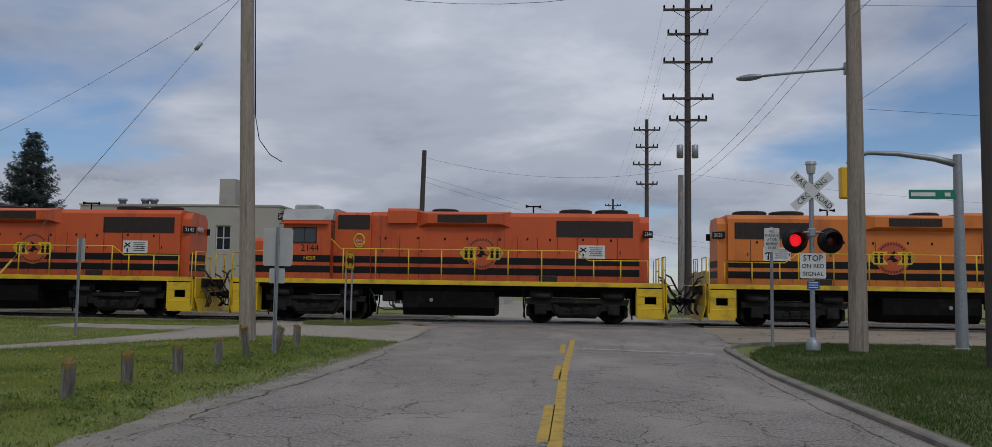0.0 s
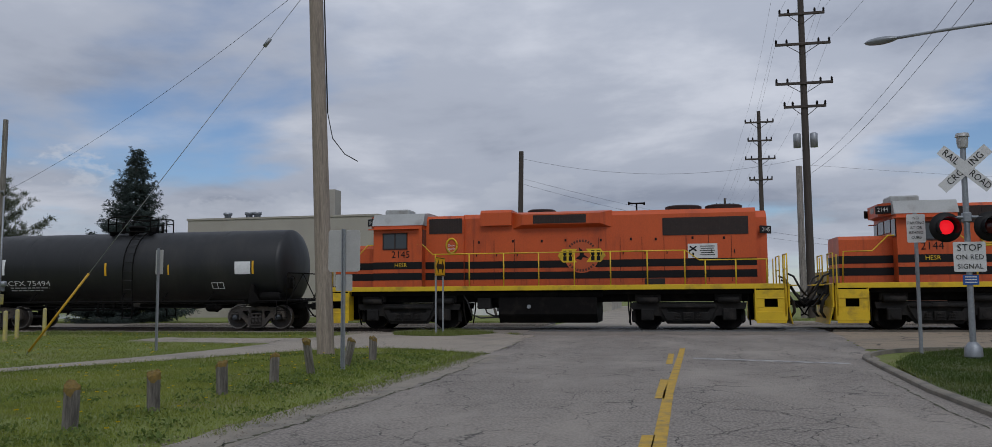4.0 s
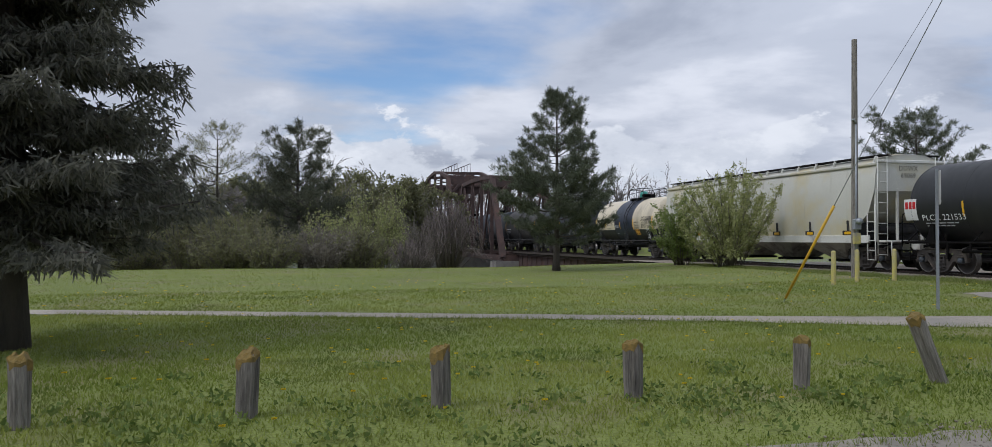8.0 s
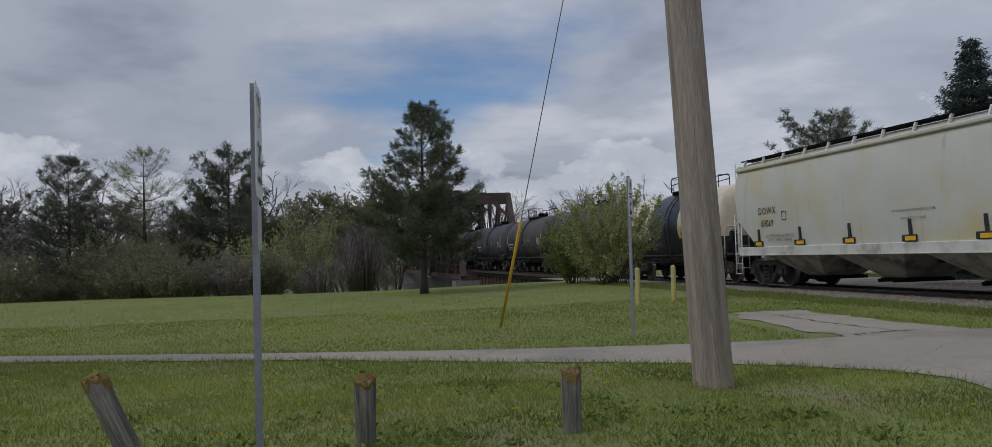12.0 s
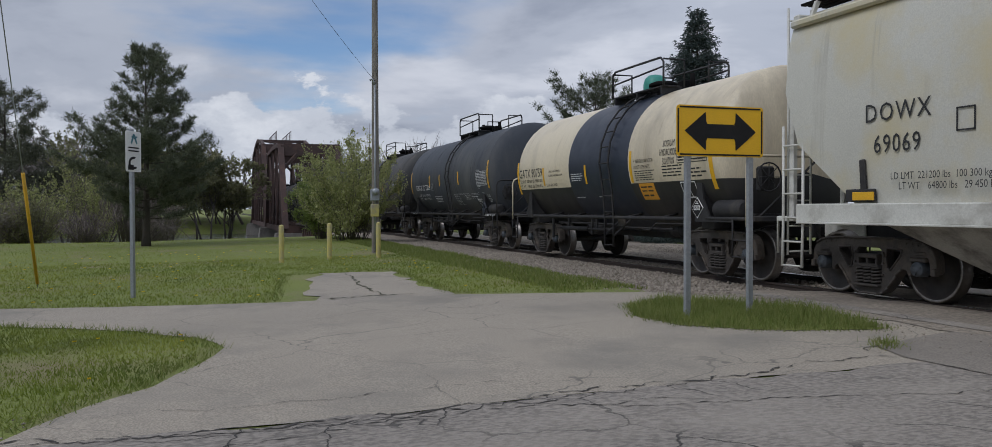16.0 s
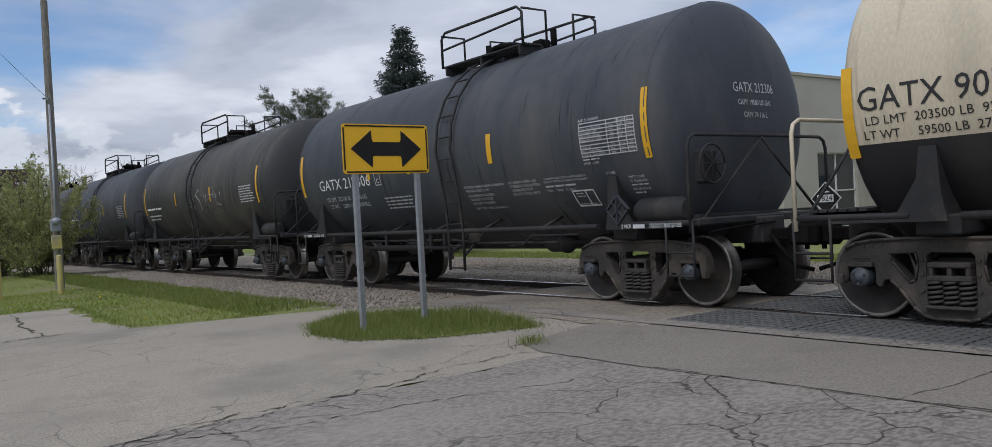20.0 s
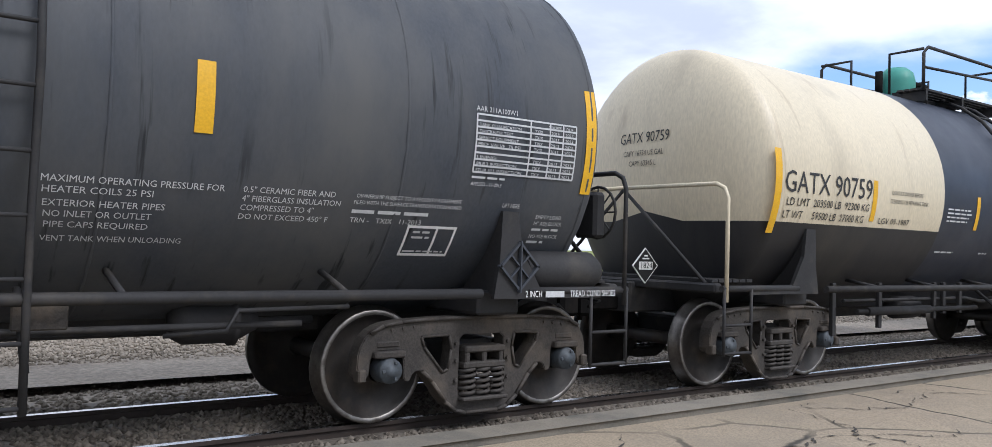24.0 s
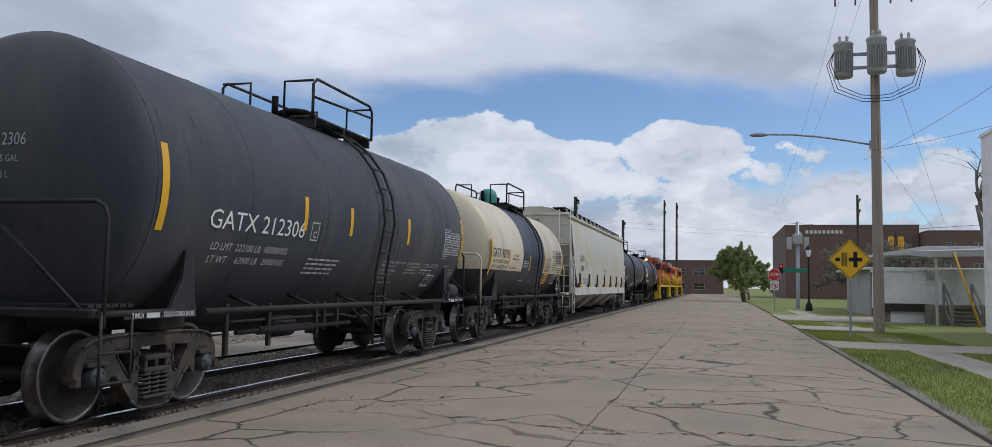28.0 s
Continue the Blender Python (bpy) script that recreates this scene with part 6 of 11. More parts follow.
for k, t in enumerate(("EMPTY LOAD", '14" ADJ BLOCK', "", "NO ADJ BLOCK")):
    if t:
        stencil(c1, t, 4.63, 4.9 + 0.03 * (k > 0), 1.69 - 0.052 * k, M_STENDIM, size=0.05)
bars(c1, 4.63, 4.95, 1.565, 1.61, 1, M_STENDIM, 9)
bars(c1, 4.63, 4.83, 1.46, 1.51, 1, M_STENDIM, 10)
stencil(c1, "LIFT HERE", 4.26, 4.43, 1.765, M_STENDIM, size=0.05)
placard(c1, 4.44, -1.475, 1.28)
for x_ in (4.88, -4.88):
    letters("shoe_note", "2 INCH", 0.075, M_STENCIL, c1, Matrix.Translation((x_ - 0.29, -1.474, 1.055)) @ Matrix.Rotation(math.pi / 2, 4, "X"), 0.72)
    letters("shoe_note", "TREAD COND SHOES", 0.075, M_STENCIL, c1, Matrix.Translation((x_ + 0.36, -1.474, 1.055)) @ Matrix.Rotation(math.pi / 2, 4, "X"), 0.72)
    bm = bmesh.new()
    box(bm, (x_ - 0.07, -1.482, 1.055), (0.2, 0.004, 0.05))
    part("stencil_patch", bm, M_STENDIM, c1, "painted-over grey patch")
for sx in (-1, 1):
    head_text(c1, (("GATX 212306", 2.76, 0.18), ("CAPY 19580 US GAL", 2.57, 0.1), ("CAPY 74 116 L", 2.41, 0.1)), sx * 5.53, M_STENDIM, sx)
# white and black tank car, a little lower than the grey one
PR, PZ = 1.55, 2.27
c2 = tank_car(-87.2, 12.3, 10.44, PR, PZ, (M_TANKWHITE, M_TANKLOW, M_TANKBAND), "cream and black tank car with a blue-black middle band", 4.17, band=(-1.42, 1.6), split=1.78, dome=True, ladder_x=0.65, deck=0.62)
tape(c2, PR, PZ, (-4.86, 1.66, 2.54, 0.11), (4.62, 1.6, 2.56, 0.12), (-3.03, 1.85, 2.32, 0.09), (-0.5, 1.83, 2.27, 0.09), (1.7, 1.8, 2.45, 0.1))
stencil(c2, "GATX 90759", -4.75, -3.1, 2.195, M_BLKSTEN, "reporting_mark", 0.33, r=PR, zc=PZ)
stencil(c2, "LD LMT  203500 LB  92300 KG", -4.69, -3.13, 1.995, M_BLKSTEN, size=0.12, r=PR, zc=PZ)
stencil(c2, "LT WT     59500 LB  27000 KG", -4.72, -3.2, 1.86, M_BLKSTEN, size=0.12, r=PR, zc=PZ)
stencil(c2, "LGV 09-1987", -2.88, -2.2, 1.86, M_BLKSTEN, size=0.1, r=PR, zc=PZ)
stencil(c2, "CONSULT OWNER BEFORE", -2.68, -1.96, 2.2, M_BLKSTEN, size=0.07, r=PR, zc=PZ)
stencil(c2, "CLEANING OR REPAIRING TANK", -2.7, -1.82, 2.1, M_BLKSTEN, size=0.07, r=PR, zc=PZ)
bars(c2, -1.3, -0.62, 1.9, 2.1, 4, M_STENDIM, 12, PR, PZ)
bars(c2, -1.3, -0.8, 1.5, 1.55, 1, M_STENDIM, 21, PR, PZ)
bars(c2, -0.1, 0.2, 1.5, 1.55, 1, M_STENDIM, 22, PR, PZ)
for k, t in enumerate(("SODIUM", "HYDROXIDE", "SOLUTION")):
    stencil(c2, t, 3.0 - (0.1 if k == 1 else 0), 3.42 + (0.1 if k == 1 else 0), 2.5 - 0.17 * k, M_BLKSTEN, size=0.19, r=PR, zc=PZ)
stencil(c2, '4" FIBERGLASS INSULATION', 1.85, 2.62, 2.22, M_BLKSTEN, size=0.1, r=PR, zc=PZ)
stencil(c2, "DO NOT EXCEED 450\u00b0 F.", 1.85, 2.5, 2.1, M_BLKSTEN, size=0.1, r=PR, zc=PZ)
bars(c2, 1.85, 2.7, 1.82, 2.04, 5, M_BLKSTEN, 13, PR, PZ)
bars(c2, 2.95, 3.7, 1.86, 2.1, 4, M_BLKSTEN, 14, PR, PZ)
bars(c2, 3.8, 4.45, 1.82, 2.02, 3, M_BLKSTEN, 15, PR, PZ)
data_table(c2, 4.02, 2.34, 0.98, 0.46, PR, PZ, 8, M_BLKSTEN)
bars(c2, 3.56, 4.04, 2.13, 2.55, 8, M_BLKSTEN, 16, PR, PZ)
bars(c2, 4.08, 4.48, 2.13, 2.55, 8, M_BLKSTEN, 17, PR, PZ)
bm = bmesh.new()
drum_patch(bm, 1.92, 2.52, 1.44, 1.77, PR, PZ, 0.003)
part("orange_label", fix(bm), M_ORPATCH, c2, "orange shipping label")
bars(c2, 1.97, 2.47, 1.48, 1.74, 3, M_BLKSTEN, 18, PR, PZ)
frame_box(c2, 3.5, 4.0, 1.46, 1.76, M_STENCIL, 0.02, 0.5, PR, PZ)
placard(c2, 4.1, -1.475, 1.27, "1824")
placard(c2, -5.75, -0.55, 1.28, "1824")
for sx in (-1, 1):
    head_text(c2, (("GATX 90759", 2.75, 0.18), ("CAPY 16734 US GAL", 2.57, 0.09), ("CAPY 63345 L", 2.45, 0.09)), sx * 5.22, M_BLKSTEN, sx, PR, PZ)

# dark tank cars behind and ahead
dusty = []
for s, L, tl, mt, lb in ((-112.5, 12.9, 11.5, M_TANKDUST, "dusty dark grey tank car with smeared graffiti"), (-125.4, 12.9, 11.5, M_TANKGREY, "dark grey tank car with pale stencils"), (-138.3, 12.9, 11.5, M_TANKDUST, "dusty dark tank car with worn stencils"),
                         (-151.2, 12.9, 11.5, M_TANKBLACK, "plain black tank car with worn paint"), (-164.1, 12.9, 11.5, M_TANKDUST, "dusty dark tank car with worn stencils"), (-177.0, 12.9, 11.5, M_TANKBLACK, "plain black tank car with worn paint"), (-189.9, 12.9, 11.5, M_TANKDUST, "dusty dark tank car with worn stencils")):
    t = tank_car(s, L, tl, SHELL_R, SHELL_Z, (mt, mt, mt), lb, L / 2 - 1.95)
    dusty.append(t)
    tape(t, SHELL_R, SHELL_Z, (tl / 2 - 0.7, 1.92, 2.82, 0.1), (-tl / 2 + 0.7, 1.92, 2.82, 0.1), (1.6, 2.1, 2.5, 0.09), (-1.6, 2.1, 2.5, 0.09))
    bars(t, tl / 2 - 1.9, tl / 2 - 0.9, 1.95, 2.4, 7, M_STENDIM, int(-s))
    bars(t, -tl / 2 + 0.9, -tl / 2 + 2.6, 2.02, 2.16, 1, M_STENCIL, int(-s) + 1)
    bars(t, -tl / 2 + 0.95, -tl / 2 + 2.4, 1.7, 1.92, 2, M_STENDIM, int(-s) + 2)
t1 = tank_car(-38.75, 15.5, 14.2, 1.46, 2.40, (M_TANKBLACK, M_TANKBLACK, M_TANKBLACK), "long black tank car with stencilled panels", 5.75, ladder_x=0.5, platform=1.9, rail_mat=M_UNDER)
t2 = tank_car(-54.2, 15.4, 14.2, 1.46, 2.40, (M_TANKBLACK, M_TANKBLACK, M_TANKBLACK), "long black tank car with graffiti on its side", 5.7, ladder_x=-1.4, platform=2.6, rail_mat=M_UNDER)

QR, QZ = 1.46, 2.40
tape(t1, QR, QZ, (-0.55, 2.1, 2.6, 0.09), (5.75, 2.1, 2.6, 0.08), (2.2, 2.1, 2.5, 0.06), (-6.3, 2.0, 2.4, 0.08))
stencil(t1, "ACFX 75494", -5.35, -3.1, 1.82, M_STENCIL, "reporting_mark", 0.3, QR, QZ)
bars(t1, -5.0, -3.2, 1.5, 1.7, 2, M_STENDIM, 31, QR, QZ)
bm = bmesh.new()
drum_patch(bm, -6.15, -5.15, 2.17, 2.8, QR, QZ, 0.004)
drum_patch(bm, 5.0, 5.65, 2.1, 2.58, QR, QZ, 0.004)
part("white_panel", fix(bm), M_STENCIL, t1, "pale painted panel")
bm = bmesh.new()
drum_patch(bm, -6.0, -5.3, 2.4, 2.7, QR, QZ, 0.007)
part("panel_mark", fix(bm), M_RED, t1)
bars(t1, -6.0, -5.3, 2.22, 2.36, 2, M_BLKSTEN, 32, QR, QZ)
bars(t1, 5.05, 5.6, 2.14, 2.54, 6, M_BLKSTEN, 33, QR, QZ)
frame_box(t1, 3.97, 4.48, 1.55, 1.8, M_STENCIL, 0.03, 0.45, QR, QZ)
tape(t2, QR, QZ, (-4.3, 1.95, 2.45, 0.09), (0.05, 1.95, 2.45, 0.08), (6.4, 1.78, 2.63, 0.1), (3.9, 1.95, 2.45, 0.07))
stencil(t2, "PLCX 221533", -6.18, -4.25, 1.92, M_STENCIL, "reporting_mark", 0.3, QR, QZ)
bars(t2, -6.1, -4.4, 1.6, 1.78, 2, M_STENDIM, 34, QR, QZ)
bm = bmesh.new()
drum_patch(bm, -7.0, -6.4, 1.85, 2.6, QR, QZ, 0.004)
part("white_panel", fix(bm), M_WHITE, t2, "white emblem panel")
bm = bmesh.new()
for k in range(3):
    drum_patch(bm, -6.94 + 0.18 * k, -6.8 + 0.18 * k, 2.25, 2.5, QR, QZ, 0.007)
part("panel_mark", fix(bm), M_RED, t2)
bars(t2, 5.2, 6.2, 1.75, 2.2, 7, M_STENCIL, 35, QR, QZ)
bars(t2, 2.3, 3.2, 1.4, 1.85, 6, M_STENDIM, 36, QR, QZ)
bars(t2, 3.4, 4.4, 1.68, 1.85, 1, M_STENDIM, 37, QR, QZ)
# scribbled paint
M_SMEAR = surf("faded_graffiti_paint", (0.30, 0.30, 0.29), (0.16, 0.16, 0.155), 3, 0.7, 0, 0.02, 50, (0.06, 0.06, 0.06), 2.5, 0.5)


def scribble(car, x0, dx, n, zm, dz, r, rr, zz, material, seed, label):
    rng = random.Random(seed)
    for k in range(n):
        bm = bmesh.new()
        pts = []
        for i in range(7):
            z_ = zm + rng.uniform(-dz, dz)
            a_ = math.asin((z_ - zz) / rr)
            pts.append((x0 + dx * k + rng.uniform(-0.7, 1.4) * dx, -(rr - r * 0.6) * math.cos(a_), zz + (rr - r * 0.6) * math.sin(a_)))
        tube(bm, pts, r, 4)
        part("graffiti_stroke", bm, material, car, label)


scribble(t2, -0.6, 0.17, 9, 1.55, 0.2, 0.012, QR, QZ, M_STENCIL, 9, "white scribbled graffiti")
scribble(dusty[0], -0.4, 0.34, 8, 2.15, 0.4, 0.03, SHELL_R, SHELL_Z, M_SMEAR, 19, "faded grey graffiti")
scribble(dusty[2], -2.4, 0.3, 6, 2.1, 0.35, 0.03, SHELL_R, SHELL_Z, M_SMEAR, 20, "faded grey graffiti")


# ---- covered hopper ----
def hopper_car(s, L, half):
    car = thing("covered_hopper_car", pose(s, 0, RAIL_Z), "pale grey covered hopper car with rust-yellow stains", "hopper car", "cars of the train")
    # body: side section lofted along x, ends sloping in at the foot
    sec = [(1.55, 1.15), (1.58, 1.5), (1.62, 2.2), (1.60, 3.0), (1.53, 3.72), (1.46, 3.96), (1.40, 4.04), (1.15, 4.22), (0.7, 4.36), (0.3, 4.40)]
    full = [(-y, z) for y, z in sec] + [(y, z) for y, z in reversed(sec)]
    bm = bmesh.new()
    foot = lambda x, z: x - math.copysign(1.25 * max(0.0, 2.45 - z), x) if abs(x) > half - 0.2 else x
    rings = [[bm.verts.new((foot(x, z), y, z)) for y, z in full] for x in (-half, -half + 0.12, -half * 0.33, half * 0.33, half - 0.12, half)]
    for a, b in zip(rings, rings[1:]):
        for k in range(len(full) - 1):
            bm.faces.new((a[k], a[k + 1], b[k + 1], b[k])).smooth = True
    part("hopper_body", fix(bm), M_HOPPER, car, smooth=True)
    for sx in (-1, 1):
        bm = bmesh.new()
        x0 = sx * half
        outline = [(-y * 0.985, z) for y, z in sec] + [(y * 0.985, z) for y, z in reversed(sec)]
        up_ = [(y, z) for y, z in outline if z > 2.3]
        prism(bm, [(x0 - sx * 0.02, y, z) for y, z in up_], (-sx * 0.05, 0, 0))
        # slope sheet
        vs = [bm.verts.new(v) for v in ((x0 - sx * 0.03, -1.55, 3.0), (x0 - sx * 0.03, 1.55, 3.0), (x0 - sx * 2.3, 1.5, 1.1), (x0 - sx * 2.3, -1.5, 1.1))]
        bm.faces.new(vs)
        part("end_sheet", fix(bm), M_HOPPER, car)
        bm = bmesh.new()
        for y in (-1.5, 1.5, -0.55, 0.55):
            box(bm, (x0 - sx * 0.06, y, 2.1), (0.1, 0.08, 2.0), 0.01)
        box(bm, (x0 - sx * 0.04, 0, 4.12), (0.14, 2.9, 0.12), 0.02)
        part("end_post", bm, M_HOPPERLT, car)
        for sy in (-1, 1):
            bm = bmesh.new()
            for dy in (1.5, 1.08):
                tube(bm, [(x0 + sx * 0.06, sy * dy, 0.55), (x0 + sx * 0.06, sy * dy, 4.3)], 0.018, 6)
            for k in range(10):
                rod(bm, (x0 + sx * 0.06, sy * 1.5, 0.6 + k * 0.39), (x0 + sx * 0.06, sy * 1.08, 0.6 + k * 0.39), 0.014, 6)
            part("end_ladder", bm, M_HOPPERLT, car)
            for dx in (0.04, -0.4):
                bm = bmesh.new()
                tube(bm, [(x0 + sx * (dx + 0.02), sy * 1.60, 0.38), (x0 + sx * dx, sy * 1.60, 1.0), (x0 + sx * dx, sy * 1.60, 2.5 if dx > 0 else 2.2)], 0.022, 6)
                part("ladder_stile", bm, M_HOPPERLT, car)
            for k in range(6):
                put("rung", "hopper_rung", lambda b: rod(b, (-0.22, 0, 0), (0.22, 0, 0), 0.016, 6), M_HOPPERLT, car, pose(x0 - sx * 0.18, sy * 1.60, 0.4 + 0.36 * k))
        bm = bmesh.new()
        box(bm, (x0 + sx * 0.28, 0, 0.95), (0.9, 0.5, 0.34), 0.02)
        box(bm, (x0 + sx * 0.15, 0, 1.1), (0.5, 2.9, 0.08), 0.01)
        for y in (-1.3, 1.3):
            tube(bm, [(x0 + sx * 0.1, y, 1.1), (x0 + sx * 0.55, y, 1.1), (x0 + sx * 0.55, y, 0.55)], 0.02, 6)
        part("end_sill", bm, M_HOPPERLT, car)
        bm = bmesh.new()
        lathe(bm, [(0, -0.8), (0.16, -0.77), (0.2, -0.6), (0.2, 0.6), (0.16, 0.77), (0, 0.8)], Matrix.Translation((x0 - sx * 0.85, 0, 1.55)) @ Matrix.Rotation(radians(90), 4, "X"), 16)
        part("air_reservoir", bm, M_CARFRAME, car, smooth=True)
        # added dark box: blocks the bright view through below the end slope
        bm = bmesh.new()
        box(bm, (x0 - sx * 1.25, 0, 1.45), (0.12, 2.7, 0.75), 0.02)
        part("shear_plate", bm, M_CARFRAME, car)
        coupler(car, sx * L / 2)
    for sy in (-1, 1):
        bm = bmesh.new()
        box(bm, (0, sy * 1.60, 1.19), (2 * half - 0.6, 0.1, 0.27), 0.015)
        box(bm, (0, sy * 1.61, 1.05), (2 * half - 0.7, 0.15, 0.03), 0.006)
        part("side_sill", bm, M_HOPPERLT, car)
        bm = bmesh.new()
        box(bm, (0, sy * 1.50, 4.02), (2 * half - 0.04, 0.1, 0.12), 0.03)
        part("eave_rail", bm, M_HOPPER, car)
        for k in range(7):
            x = -7.35 + k * 2.46
            bm = bmesh.new()
            box(bm, (x + 0.02, sy * 1.625, 1.70), (0.1, 0.05, 0.42), 0.015, (0, -4, 0))
            box(bm, (x - 0.02, sy * 1.625, 1.43), (0.52, 0.06, 0.17), 0.015)
            part("jacking_bracket", bm, M_CARFRAME, car, "dark bracket streaked with grime")
            bm = bmesh.new()
            box(bm, (x + 0.05, sy * 1.652, 1.42), (0.38, 0.02, 0.11), 0.005)
            part("reflective_tape", bm, M_TAPE, car, "yellow reflective strip")
    # roof walkway
    for sy in (-1, 1):
        bm = bmesh.new()
        for k in range(4):
            box(bm, (0, sy * (0.85 + 0.13 * k), 4.36), (2 * half + 0.1, 0.09, 0.035))
        part("running_board", bm, M_UNDER, car, "dark grated roof walkway")
        for k in range(15):
            bm = bmesh.new()
            x = -half + 0.3 + k * (2 * half - 0.6) / 14
            prism(bm, [(x - 0.03, sy * 1.44, 4.0), (x - 0.03, sy * 1.3, 4.35), (x - 0.03, sy * 1.22, 4.35), (x - 0.03, sy * 1.38, 4.04)], (0.06, 0, 0))
            part("running_board_bracket", fix(bm), M_HOPPERLT, car)
    bm = bmesh.new()
    for k in range(4):
        box(bm, (-half * 0.72 + k * half * 0.48, 0, 4.44), (half * 0.42, 0.62, 0.08), 0.02)
    part("roof_hatch", bm, M_HOPPER, car)
    # outlet hoppers below the sill
    for k in range(4):
        x = -half + 3.35 + k * (2 * half - 6.7) / 3
        bm = bmesh.new()
        top = [(x - 1.5, -1.52, 1.06), (x + 1.5, -1.52, 1.06), (x + 1.5, 1.52, 1.06), (x - 1.5, 1.52, 1.06)]
        low = [(x - 0.42, -0.62, 0.36), (x + 0.42, -0.62, 0.36), (x + 0.42, 0.62, 0.36), (x - 0.42, 0.62, 0.36)]
        a, b = [bm.verts.new(v) for v in top], [bm.verts.new(v) for v in low]
        for i in range(4):
            bm.faces.new((a[i], a[(i + 1) % 4], b[(i + 1) % 4], b[i]))
        bm.faces.new(b)
        part("outlet_hopper", fix(bm), M_HOPGRIME, car, "grimy sloped outlet chute")
        bm = bmesh.new()
        box(bm, (x, 0, 0.32), (1.0, 1.5, 0.1), 0.02)
        rod(bm, (x - 0.3, -0.95, 0.3), (x - 0.3, 0.95, 0.3), 0.05, 8)
        rod(bm, (x + 0.3, -0.95, 0.3), (x + 0.3, 0.95, 0.3), 0.05, 8)
        part("outlet_gate", bm, M_UNDER, car)
    bm = bmesh.new()
    box(bm, (0, 0, 0.92), (2 * half, 0.4, 0.3), 0.02)
    part("centre_sill", bm, M_CARFRAME, car)
    for sx in (-1, 1):
        freight_truck(car, sx * (half - 1.15))
    pl = lambda x, z: Matrix.Translation((x, -1.628, z)) @ Matrix.Rotation(math.pi / 2, 4, "X")
    letters("reporting_mark", "DOWX", 0.34, M_BLKSTEN, car, Matrix.Translation((-6.76, -1.63, 2.49)) @ Matrix.Rotation(math.pi / 2, 4, "X"), 0.9, gap=1.15)
    letters("reporting_mark", "69069", 0.34, M_BLKSTEN, car, Matrix.Translation((-6.76, -1.628, 2.08)) @ Matrix.Rotation(math.pi / 2, 4, "X"), 0.85, gap=1.1)
    letters("weight_stencil", "LD LMT  221200 lbs  100 300 kg  LO\nLT WT    64800 lbs   29 450 kg", 0.13, M_BLKSTEN, car, pl(-6.0, 1.6) @ Matrix.Translation((0, 0, 0.012)), 0.85)
    for k, z in enumerate((2.13, 1.93)):
        letters("care_note", ("DO NOT CLEAN WITH STEAM OR BOILING WATER", "EXTERIOR EPOXY   11-06 NSC")[k], 0.085, M_BLKSTEN, car, pl(0.2, z) @ Matrix.Translation((0, 0, 0.01)), 0.8)
    bm = bmesh.new()
    for z in (2.17, 2.43):
        box(bm, (-5.73, -1.632, z), (0.24, 0.004, 0.02))
    for x in (-5.85, -5.61):
        box(bm, (x, -1.632, 2.3), (0.02, 0.004, 0.28))
    part("plate_frame", bm, M_BLKSTEN, car)
    for sx in (-1, 1):
        m = Matrix.Translation((sx * (half + 0.012), sx * -0.1, 3.72)) @ Matrix.Rotation(sx * math.pi / 2, 4, "Z") @ Matrix.Rotation(math.pi / 2, 4, "X")
        letters("reporting_mark", "DOWX\n69069", 0.27, M_BLKSTEN, car, m, 0.9, gap=1.1)
    return car


hop = hopper_car(-71.55, 19.2, 8.95)


